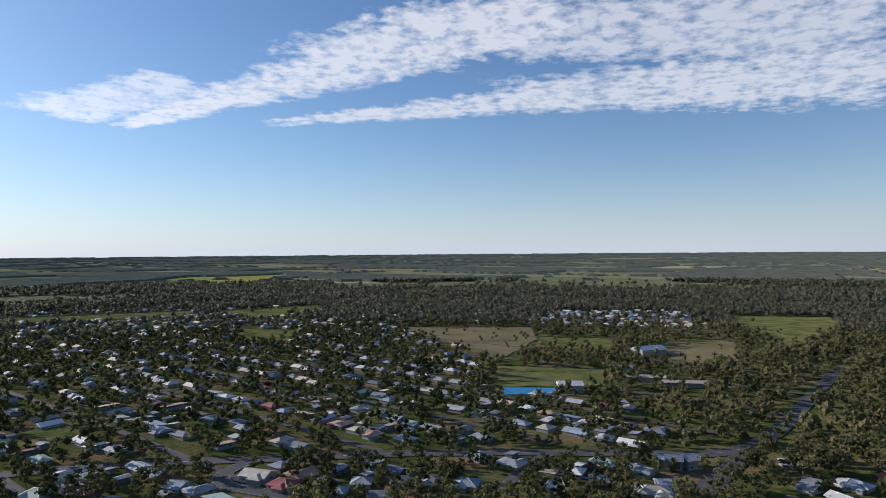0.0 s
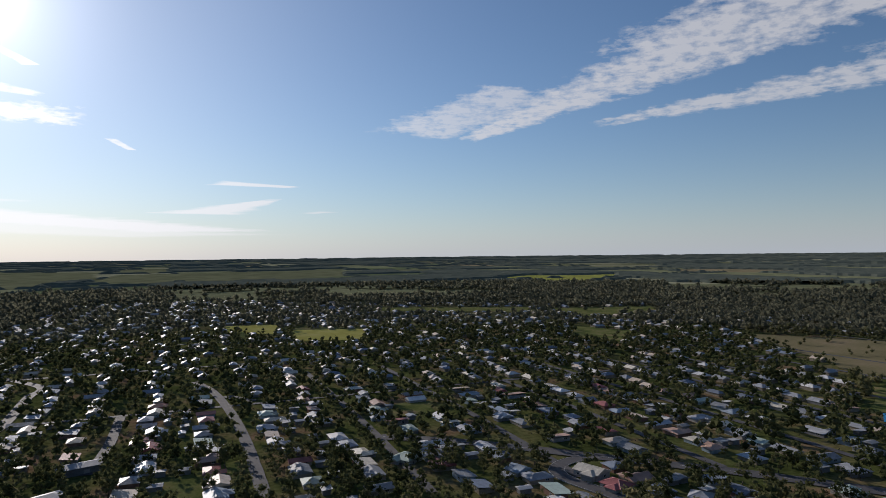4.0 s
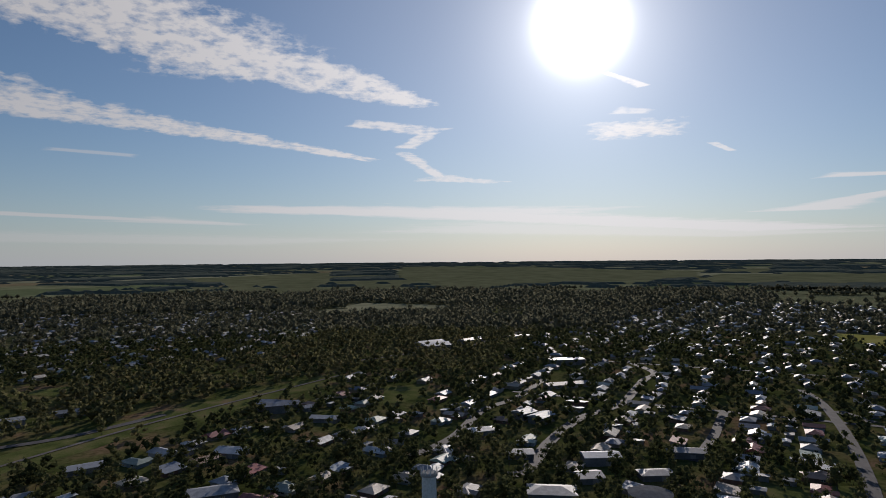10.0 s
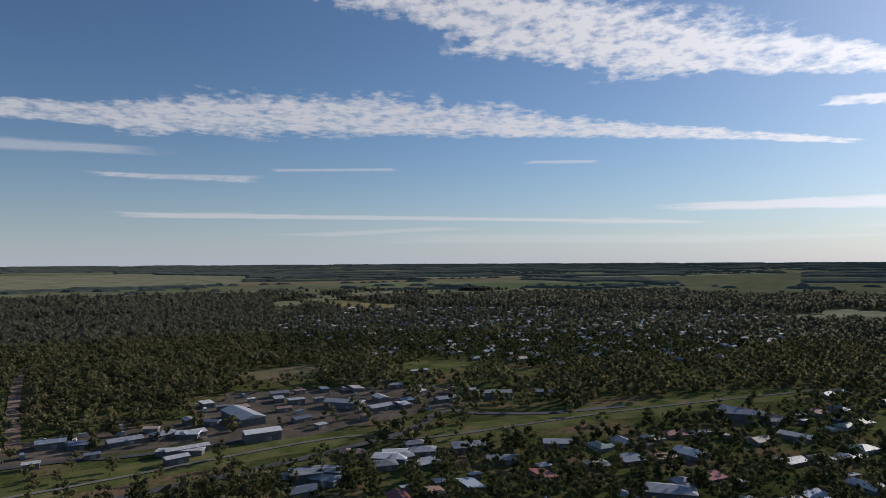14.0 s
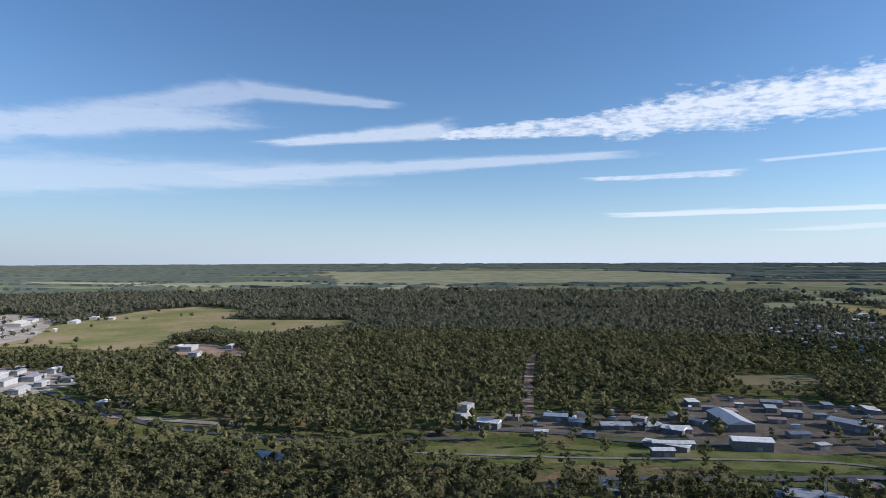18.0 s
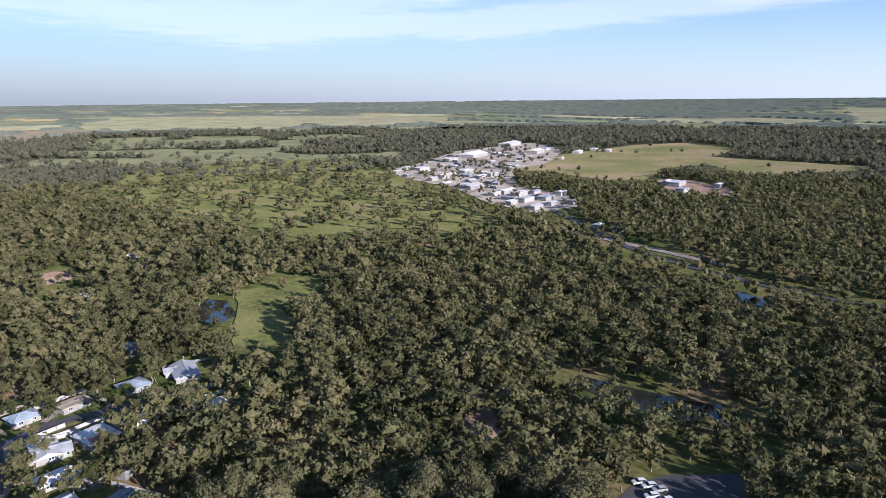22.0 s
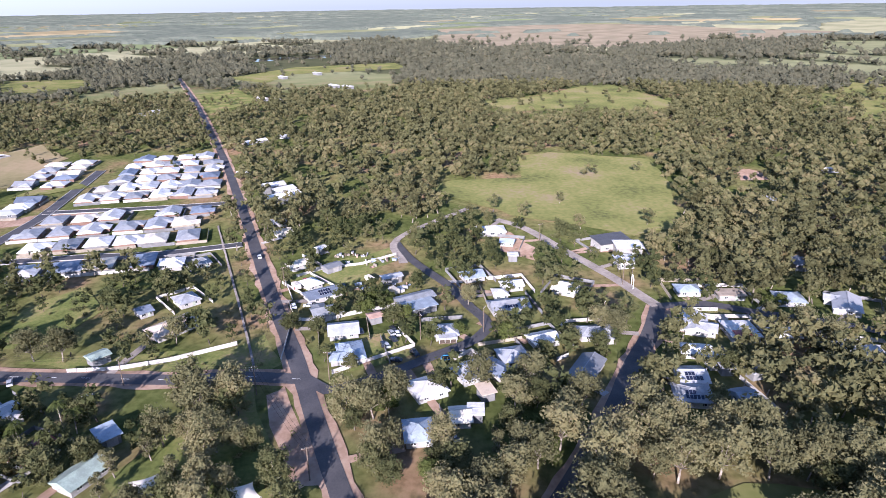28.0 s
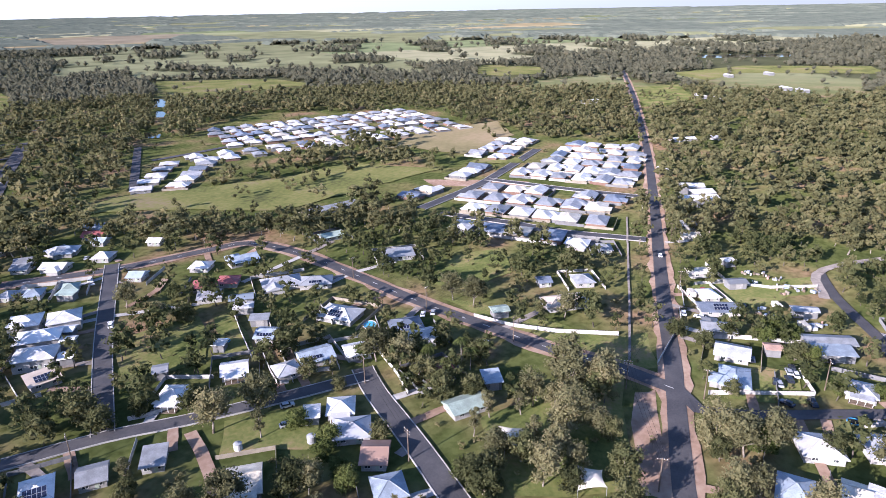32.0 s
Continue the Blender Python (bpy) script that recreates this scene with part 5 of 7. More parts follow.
house(154.8, 270.5, -50, 6.3, 8.4, "hip", "blue")
house(179.6, 291.1, -67, 10.8, 8.4, "gable", "white")
house(196.8, 308.6, -54, 12.9, 8.4, "hip", "blue")
house(172.3, 304.9, -58, 7.5, 8.4, "gable", "grey")
house(198.7, 281.8, -63, 8.0, 9.27, "hip", "white")
house(213.9, 303.1, -68, 6.1, 7.53, "gable", "blue")
house(220.1, 315.1, -59, 11.3, 8.4, "gable", "red")
house(230.2, 326.6, -60, 13.0, 7.53, "gable", "blue")
house(225.3, 275.5, -68, 6.3, 6.66, "gable", "white")
house(149.1, 279.2, -68, 4.8, 7.53, "hip", "zinc")
house(190.9, 136.9, -87, 15.6, 11.01, "hip", "white", solar=10)
house(192.1, 107.8, -50, 11.6, 10.14, "hip", "slate", solar=5)
house(186.8, 99.5, -46, 10.8, 7.53, "gable", "white")
house(168.4, 114.7, -44, 8.1, 8.4, "gable", "white")
house(159.4, 126.2, -37, 11.0, 9.27, "gable", "blue", solar=4)
house(165.8, 82.1, -34, 10.2, 7.53, "gable", "red")
house(136.8, 100.5, -59, 7.7, 8.4, "hip", "white", verandah=1)
house(128.8, 91.5, -57, 10.0, 9.27, "hip", "zinc")
house(122.0, 79.6, -66, 5.8, 9.27, "gable", "rust")
house(112.0, 69.7, -49, 7.7, 8.4, "hip", "blue")
house(153.3, 66.3, -37, 11.6, 7.53, "gable", "green")
house(257.4, 147.1, -51, 14.4, 8.4, "skillion", "grey")
house(268.4, 194.0, -31, 10.5, 7.53, "gable", "green")
house(236.6, 57.8, -51, 17.4, 10.14, "hip", "beige")
house(261.2, 56.9, -60, 8.0, 9.27, "hip", "zinc")
house(253.5, 72.1, -56, 4.9, 6.66, "gable", "slate")
house(307.0, 70.5, -87, 11.1, 8.4, "hip", "white")
house(304.2, 56.3, -68, 4.0, 8.4, "hip", "grey")
house(311.5, 223.2, -26, 32.6, 8.4, "gable", "grey", detail=1)
house(265.7, 5.8, -59, 6.7, 8.4, "hip", "white")
house(253.8, 0.8, -70, 14.5, 8.4, "gable", "slate", solar=10)
house(236.2, -0.1, -79, 11.2, 7.53, "gable", "grey")
house(218.9, -5.6, -91, 10.5, 9.27, "gable", "zinc")
house(201.5, -7.0, -177, 12.0, 8.4, "hip", "blue")
house(357.8, 22.6, -79, 8.5, 8.4, "hip", "zinc")
house(339.8, 19.4, -68, 8.2, 6.66, "gable", "cream")
house(290.2, 11.2, -60, 9.1, 6.66, "gable", "cream")
house(484.3, 52.4, -69, 6.2, 5.79, "gable", "white", detail=1)
house(605.7, 50.2, -56, 19.3, 6.66, "gable", "white", detail=1)
house(623.2, 25.1, -109, 7.1, 6.66, "gable", "zinc", detail=1)
house(818.8, 180.6, -41, 27.4, 11.88, "hip", "white", detail=1)
shed(136.9, 223.6, -57, 4.0, 4.92, "gable", "white")
shed(130.8, 215.4, -56, 4.0, 4.92, "gable", "white")
shed(123.0, 205.6, -45, 4.0, 4.92, "gable", "white")
shed(179.4, 175.6, -52, 6.8, 4.92, "gable", "white")
shed(185.5, 182.3, -49, 9.0, 4.92, "gable", "blue")
shed(173.4, 162.4, -60, 6.6, 4.05, "skillion", "grey")
shed(129.5, 167.6, -46, 4.0, 4.92, "gable", "zinc")
shed(129.9, 106.2, -57, 4.0, 5.79, "gable", "white")
shed(151.7, 162.4, -67, 4.0, 4.05, "gable", "white")
shed(217.1, 79.2, -51, 6.0, 4.92, "gable", "green")
shed(169.1, 64.0, -55, 5.2, 6.66, "skillion", "blue")
shed(238.7, -35.7, -72, 16.1, 6.66, "gable", "grey")
shed(230.9, -36.8, -73, 12.2, 5.79, "skillion", "blue")
shed(281.9, -4.2, -60, 7.3, 4.92, "gable", "grey")
shed(262.9, -29.5, -76, 8.4, 4.05, "gable", "zinc")
shed(307.4, -0.3, -53, 4.3, 4.05, "gable", "white")
shed(225.9, -18.1, -75, 4.5, 4.05, "gable", "rust")
shed(159.1, 255.0, -67, 7.1, 4.05, "skillion", "green")
shed(432.6, 28.1, -69, 14.2, 10.14, "gable", "white", h=5)
shed(419.6, 20.7, -58, 12.3, 10.14, "gable", "white", h=5)
shed(404.4, 21.4, -57, 21.8, 10.14, "gable", "white", h=5)
house(173.2, -29.1, -76, 9.8, 10.14, "hip", "white")
house(179.6, -44.7, -75, 9.6, 10.14, "hip", "zinc")
house(186.1, -61.6, -86, 9.2, 9.27, "hip", "zinc")
house(179.3, -53.7, -151, 10.5, 6.66, "gable", "slate")
house(209.1, -42.7, -95, 8.2, 8.4, "hip", "zinc", verandah=1)
house(151.7, -22.6, -94, 7.3, 10.14, "hip", "blue")
house(156.3, -36.0, -97, 4.0, 7.53, "gable", "cream")
house(258.3, -65.1, -83, 9.2, 8.4, "gable", "blue")
house(243.9, -79.1, -90, 8.7, 6.66, "gable", "white")
house(236.5, -71.8, -95, 5.7, 6.66, "hip", "white")
house(224.6, -71.8, -89, 15.2, 9.27, "gable", "zinc", solar=5)
house(235.6, -100.8, -129, 9.5, 9.27, "gable", "cream")
house(195.3, -75.7, -81, 9.5, 7.53, "gable", "white")
house(195.9, -96.2, -96, 12.7, 7.53, "hip", "zinc")
house(171.1, -81.4, 138, 19.3, 7.53, "gable", "grey")
house(193.3, -135.4, 150, 13.7, 7.53, "gable", "white")
house(188.9, -137.8, -125, 4.0, 7.53, "gable", "zinc")
house(184.6, -148.1, -103, 9.9, 11.88, "flat", "white")
house(178.7, -161.8, -103, 8.4, 7.53, "gable", "white")
house(175.5, -124.3, -111, 9.3, 6.66, "gable", "white")
house(167.3, -127.1, -97, 6.3, 5.79, "gable", "zinc")
house(160.9, -113.5, -103, 8.6, 9.27, "gable", "zinc", solar=8)
house(151.2, -108.2, -110, 10.5, 9.27, "hip", "zinc", solar=8)
house(146.4, -122.9, -90, 4.3, 7.53, "gable", "blue")
house(222.1, -149.3, -104, 8.9, 7.53, "hip", "blue")
house(213.9, -163.8, -103, 10.7, 5.79, "flat", "beige")
house(204.9, -184.3, -109, 10.2, 9.27, "hip", "blue")
house(168.3, -174.2, -108, 9.2, 7.53, "gable", "zinc")
house(160.4, -182.2, -117, 4.9, 7.53, "flat", "white", solar=5)
house(194.8, -202.5, 141, 15.5, 9.27, "gable", "zinc")
house(270.3, -146.3, -104, 11.9, 10.14, "flat", "white", h=5)
house(256.2, -137.6, -95, 7.6, 7.53, "flat", "white", h=4)
house(281.2, -142.8, -83, 16.8, 10.14, "skillion", "dark", h=4)
house(315.4, -89.8, -97, 14.3, 10.14, "hip", "white")
house(296.1, -93.3, -117, 6.3, 5.79, "gable", "blue")
house(330.6, -269.3, -128, 8.0, 7.53, "gable", "zinc")
shed(156.6, -40.7, -104, 4.0, 4.92, "flat", "white")
shed(180.2, -145.9, -103, 4.6, 4.05, "gable", "red")
shed(162.5, -127.3, -103, 4.0, 4.05, "skillion", "zinc")
shed(166.4, -46.5, -80, 4.0, 4.92, "skillion", "beige")
shed(279.5, -232.0, -80, 5.2, 3.5, "skillion", "zinc")
shed(275.1, -89.5, -104, 4.0, 4.05, "flat", "white")
shed(384.2, -359.4, -105, 9.9, 4.05, "gable", "white")
shed(157.8, -134.7, -85, 4.0, 3.5, "gable", "zinc")
shed(235.4, -214.4, 160, 8.9, 6.66, "gable", "slate")
house(-78.5, -232.1, -153, 7.8, 7.53, "gable", "zinc")
house(-99.4, -238.1, -159, 8.8, 7.53, "gable", "zinc")
house(-110.1, -229.5, -152, 4.4, 7.53, "hip", "white")

# ---------------------------------------------------------------- the estates of white roofs
PALE = ("white", "white", "white", "zinc", "zinc", "cream", "grey", "slate")
row(311, 145, 314, 58, 5, 2, 15, 10.5, PALE, 1, gap=(4,))
row(345, 150, 346, 62, 6, 2, 15, 10.5, PALE, 2)
row(368, 162, 372, 66, 6, 2, 15, 10.5, PALE, 3)
row(393, 158, 393, 62, 6, 2, 15, 10.5, PALE, 4, gap=(3,))
row(438, 152, 436, 64, 6, 2, 15, 10.5, PALE, 6)
row(462, 146, 458, 64, 6, 2, 14, 10.5, PALE, 7)
row(484, 142, 482, 66, 5, 2, 14, 10.5, PALE, 8)
row(506, 142, 505, 68, 5, 2, 14, 10.5, PALE, 9)
row(528, 142, 528, 72, 5, 2, 14, 10.5, PALE, 10)
row(552, 140, 552, 78, 4, 2, 14, 10.5, PALE, 11)
row(345, 192, 380, 186, 2, 78, 14, 10.5, PALE, 12)
row(408, 182, 450, 180, 3, 88, 14, 10.5, PALE, 13)
row(474, 178, 560, 178, 5, 88, 14, 10.5, PALE, 14)
row(480, 198, 560, 196, 4, 88, 14, 10.5, PALE, 15)
TILT = math.degrees(math.atan2(-101, 123))
for k, off in enumerate((-34, -14, 14, 36, 60, 82, 104)):
    row(430 + off * 0.55 - 40 * (off < 0), 410 + off * 0.83 + 20 * (off < 0), 628 + off * 0.55, 285 + off * 0.83, 12 + (off > 0) * 2, TILT + 90, 13, 10.5, PALE, 20 + k, gap=(5, 9) if k == 3 else (), group="far estate houses")
row(292, 366, 372, 420, 5, 130, 13, 10.5, PALE, 31, group="far estate houses")
row(310, 352, 398, 398, 6, 118, 13, 10.5, PALE, 32, group="far estate houses")

# ---------------------------------------------------------------- town, sheds and landmarks
shed(-346.8, -348.5, 67, 40.0, 17.1, "gable", "zinc", h=5.5, pitch=15)
shed(-314.9, -299.9, 148, 22.5, 11.01, "gable", "white", h=6)
shed(-271.8, -318.6, 154, 24.5, 6.66, "gable", "white", h=4)
shed(-256.0, -308.9, 158, 12.5, 6.66, "gable", "white", h=4)
shed(-188.4, -403.5, 138, 14.9, 11.01, "gable", "white", h=5)
shed(-267.9, -370.9, 157, 20.2, 10.14, "gable", "zinc")
shed(-290.0, -361.2, 171, 15.0, 11.01, "hip", "zinc")
shed(-301.2, -346.6, 161, 12.9, 9.27, "gable", "white")
shed(-250.2, -387.7, 135, 12.6, 10.14, "gable", "slate")
shed(-414.1, -307.8, 102, 29.3, 11.88, "gable", "zinc", h=5)
shed(-420.2, -278.6, 157, 19.4, 10.14, "gable", "zinc")
shed(-451.7, -270.9, 148, 14.4, 9.27, "hip", "blue")
shed(-314.9, -201.6, 110, 19.3, 11.01, "hip", "white")
shed(-317.3, -197.4, 149, 16.8, 10.14, "hip", "zinc")
shed(-336.5, -190.8, 131, 10.0, 10.14, "hip", "zinc")
shed(-314.5, -179.8, 149, 15.9, 11.01, "gable", "zinc")
shed(-351.4, -174.0, 128, 10.7, 10.14, "hip", "grey")
shed(-266.9, -223.4, 138, 15.8, 11.88, "flat", "grey", h=5)
shed(-275.6, -213.2, 108, 10.8, 10.14, "flat", "grey", h=5)
shed(-193.2, -267.8, 142, 13.9, 9.27, "skillion", "grey")
shed(-249.2, -211.1, 148, 14.3, 9.27, "gable", "slate")
shed(-469.0, -246.6, 148, 17.7, 10.14, "gable", "grey")
shed(-381.9, -341.4, 148, 11.0, 6.66, "gable", "rust")
shed(-363.2, -308.2, 160, 13.2, 7.53, "gable", "slate")
shed(-327.4, -358.0, 110, 9.8, 6.66, "gable", "slate")
shed(-354.5, -283.6, 167, 7.2, 4.92, "flat", "white")
shed(-499.4, -313.6, 127, 10.6, 8.4, "gable", "zinc")
shed(-484.1, -280.2, 165, 11.5, 7.53, "gable", "white")
shed(-508.0, -244.2, 132, 10.8, 8.4, "gable", "zinc")
shed(-213.9, -418.0, 148, 8.6, 5.79, "gable", "beige")
shed(-212.0, -373.3, 148, 7.8, 4.92, "flat", "white")
shed(-239.1, -359.9, 149, 7.8, 4.92, "gable", "slate")
shed(-295.0, -380.1, 128, 8.9, 5.79, "gable", "beige")
shed(-513.0, -334.7, 148, 10.7, 7.53, "gable", "grey")
shed(-574.1, -332.2, 148, 20.6, 5.79, "flat", "white")
shed(-394.1, -386.7, 149, 5.4, 4.05, "flat", "white")
shed(-297.9, -347.4, 119, 14.2, 9.27, "gable", "white")
shed(-268.1, -319.9, 123, 26.3, 6.66, "flat", "white")
shed(-499.5, -217.1, 118, 30.5, 12.75, "flat", "grey", h=5)
shed(-530.6, -182.8, 107, 22.3, 11.01, "hip", "grey")
shed(-805.8, 147.2, 106, 37.4, 22.32, "gable", "blue", h=7)
shed(-861.2, 206.5, 127, 40.0, 15.36, "gable", "grey", h=5)
shed(-507.6, -26.6, 99, 24.8, 13.62, "gable", "slate", h=6)
shed(-505.7, -7.1, 107, 6.8, 10.14, "gable", "slate")
shed(-357.9, -171.4, 129, 20.6, 11.01, "hip", "grey")
shed(-341.2, -143.2, 120, 17.3, 10.14, "gable", "grey")
shed(-322.8, -203.4, 122, 13.8, 11.01, "gable", "white")
shed(-302.3, -197.4, 133, 13.0, 10.14, "hip", "grey")
shed(-334.5, -191.0, 129, 16.0, 10.14, "hip", "zinc")
shed(-329.4, -50.2, 103, 23.2, 13.62, "hip", "zinc", h=4)
shed(-399.5, -49.5, 65, 16.1, 11.88, "gable", "blue")
shed(-262.8, -227.8, 125, 13.6, 10.14, "hip", "grey")
shed(-268.4, -212.4, 97, 16.4, 10.14, "hip", "grey")
shed(-386.6, -125.8, 114, 19.3, 10.14, "gable", "zinc")
shed(-828.5, 143.9, 116, 38.3, 20.58, "gable", "blue", h=7)
shed(-659.9, 264.3, 89, 37.2, 15.36, "flat", "white", h=6)
shed(-545.1, 218.3, 95, 40.0, 11.88, "gable", "zinc")
shed(-338.6, 207.6, 68, 20.4, 10.14, "gable", "grey", h=4)
shed(-338.6, 155.1, 82, 19.8, 11.01, "gable", "blue", h=5)
shed(-446.2, 146.2, 119, 13.4, 11.88, "gable", "blue", h=5)
shed(-432.9, 154.6, 128, 16.9, 11.88, "gable", "blue", h=5)
shed(-412.4, 106.8, 97, 17.8, 10.14, "hip", "white")
shed(-359.5, 114.9, 80, 14.7, 10.14, "gable", "white")
shed(-309.6, 172.7, 82, 17.4, 10.14, "hip", "zinc")
shed(-313.9, 137.1, 87, 12.5, 11.88, "gable", "slate")
shed(-292.5, 109.1, 72, 22.3, 13.62, "hip", "zinc", h=5)
shed(-513.6, -32.0, 68, 27.0, 15.36, "gable", "slate", h=6)
shed(-468.9, 5.4, 68, 19.4, 10.14, "gable", "white")
shed(-402.3, -51.1, 68, 14.1, 11.01, "gable", "blue")
shed(-884.6, 284.6, 99, 33.6, 15.36, "flat", "white", h=5)
house(223.7, 704.6, 24, 32.8, 18.84, "gable", "blue", h=7)
house(102.7, 526.4, -2, 19.4, 13.62, "gable", "white", h=6)
house(171.1, 604.8, -2, 15.4, 11.88, "gable", "grey", h=5)
house(175.2, 565.0, -14, 35.1, 8.4, "gable", "beige", h=4)
house(202.6, 539.7, -9, 40.0, 8.4, "gable", "beige", h=4)
house(118.8, 340.7, -17, 12.3, 10.14, "gable", "slate", h=5)
house(129.4, 340.9, 15, 8.6, 10.14, "gable", "zinc", h=5)
house(-94.8, 327.2, -19, 14.3, 11.01, "gable", "cream", h=3.2)
house(-79.2, 315.9, -24, 12.4, 10.14, "hip", "red")
house(-50.8, 305.9, -10, 8.1, 9.27, "hip", "blue")
house(-40.9, 317.8, -1, 9.5, 9.27, "hip", "zinc")
house(-29.3, 298.2, -7, 11.5, 11.01, "gable", "grey")
house(11.1, 314.7, -19, 11.1, 11.01, "hip", "blue")
house(-21.5, 319.4, 19, 9.9, 8.4, "gable", "zinc")
house(-6.1, 317.0, -2, 9.4, 10.14, "hip", "zinc")
house(66.6, 329.9, -26, 8.6, 10.14, "hip", "white")
house(76.1, 318.4, -10, 9.2, 9.27, "hip", "zinc")
house(97.5, 302.7, -6, 16.0, 11.01, "hip", "cream")
house(107.4, 312.2, -1, 9.1, 10.14, "gable", "zinc")
house(50.4, 310.4, -2, 5.3, 10.14, "hip", "blue")
house(180.8, 340.1, -15, 6.0, 9.27, "hip", "zinc")
house(194.6, 309.6, -8, 10.9, 11.01, "hip", "zinc")
house(177.2, 311.1, -42, 4.5, 10.14, "gable", "grey")
house(-129.8, 313.9, -22, 9.0, 10.14, "gable", "blue")
house(-192.8, 304.8, -9, 13.2, 11.88, "hip", "green")

# denser groves: outline and share of the usual number
GROVES = []
GROVES.append(([(288, 202), (310, 122), (226, 82), (208, 98), (226, 134), (249, 190)], 0.85))
GROVES.append(([(181, 109), (204, 80), (184, 68), (162, 75), (156, 92)], 0.85))
GROVES.append(([(162, 65), (199, 28), (144, 16), (125, 42)], 0.38))
GROVES.append(([(238, 325), (283, 230), (259, 212), (202, 272)], 0.8))
GROVES.append(([(178, 250), (184, 204), (155, 175), (135, 196)], 0.55))
GROVES.append(([(127, 154), (144, 124), (122, 111), (109, 136)], 0.35))
GROVES.append(([(108, 202), (115, 181), (99, 161), (90, 176)], 0.5))
GROVES.append(([(360, 53), (362, 46), (205, 18), (202, 26)], 0.6))
GROVES.append(([(259, 6), (269, -25), (241, -25), (235, -12)], 0.5))
GROVES.append(([(154, -4), (155, -43), (163, -79), (117, -65), (131, -3)], 1))
GROVES.append(([(150, -97), (148, -120), (157, -184), (102, -131), (115, -74)], 1))
GROVES.append(([(337, -57), (303, -96), (252, -75), (280, -44)], 0.9))
GROVES.append(([(239, -102), (226, -130), (190, -111), (213, -94)], 0.7))
GROVES.append(([(301, -199), (343, -366), (212, -239), (226, -183), (244, -164)], 1))
GROVES.append(([(298, 104), (316, 61), (214, 39), (209, 72)], 0.75))
GROVES.append(([(384, 660), (479, 577), (307, 391), (233, 366), (213, 388)], 0.7))
GROVES.append(([(199, -55), (200, -86), (165, -74), (161, -49)], 0.6))

# rows and belts of trees across open land
BELTS = []
BELTS.append(([(473, 325), (499, 318), (438, 200), (412, 199)], 1))
BELTS.append(([(337, 281), (410, 273), (407, 256), (329, 265)], 1))
BELTS.append(([(58, 670), (166, 666), (159, 640), (57, 650)], 0.7))
BELTS.append(([(-696, 2179), (-120, 1613), (361, 1911), (1154, 1681), (834, 1215), (471, 1155), (124, 1228), (-98, 1321), (-475, 1487)], 1))
BELTS.append(([(-1919, 383), (-1924, 621), (-1609, 719), (-1146, 481), (-1237, 247)], 0.9))
BELTS.append(([(-1250, -321), (-1377, 124), (-937, 180), (-808, -41), (-891, -229)], 0.8))
BELTS.append(([(-1393, 92), (-1356, 657), (-1114, 516), (-951, 150)], 0.9))
BELTS.append(([(-2934, 1819), (-405, 2360), (-362, 2107), (-1444, 1820), (-2544, 1578)], 0.8))
BELTS.append(([(-1312, -1708), (-1128, -980), (-681, -646), (-356, -462)], 1))

def silo_block(x, y, turn):
    ob = thing("grain_building", pose(x, y, 0, 0, 0, turn), "tall white rendered mill building among sheds", "building")
    part("tower", Form().box(0, 0, 0, 9, 8, 13).box(0, 0, 13, 9.4, 8.4, 0.4).mesh("tower", M["wall_white"]), ob)
    part("annexe", Form().box(7.5, 0, 0, 7, 8, 8).mesh("annexe", M["wall_white"]), ob)
    for z in (3, 7):
        part("window", shared(("win", 2.2), lambda: window_mesh(2.2, 1.3)), ob, m=pose(0, -4.04, z))
    SPOTS.append((x, y, 12))


silo_block(-180, -424, 30)


def water_tower(x, y):
    ob = thing("water_tower", pose(x, y, 0), "white concrete water tower with a crown of antennas", "tower")
    part("shaft", Form().tube((0, 0, 0), (0, 0, 20), 3.4, 3.2, 20).mesh("shaft", M["paint"]), ob)
    part("rim", Form().tube((0, 0, 20), (0, 0, 21), 3.9, 3.9, 20).mesh("rim", M["concrete"]), ob)
    am = Form().box(0, 0, 0, 0.35, 0.2, 2.0).tube((0, 0, -0.5), (0, 0, 2.6), 0.06, 0.06, 5).mesh("antenna", M["paint"])
    for i in range(10):
        a = 2 * math.pi * i / 10
        part("antenna", am, ob, m=pose(3.6 * math.cos(a), 3.6 * math.sin(a), 21.2, 0, 0, math.degrees(a) + 90))
    part("cap", Form().tube((0, 0, 21), (0, 0, 21.5), 3.6, 3.0, 20).mesh("cap", M["concrete"]), ob)
    SPOTS.append((x, y, 5))


water_tower(-281, 48)


def round_hall(x, y):
    ob = thing("round_tank", pose(x, y, 0), "large round tank with a flat grey roof", "tank")
    part("shell", Form().tube((0, 0, 0), (0, 0, 6), 10, 10, 36).mesh("shell", M["concrete"]), ob)
    part("roof", Form().tube((0, 0, 6), (0, 0, 7), 10.3, 1.0, 36).mesh("roof", M["wall_grey"]), ob)
    SPOTS.append((x, y, 12))


round_hall(-276, 151)


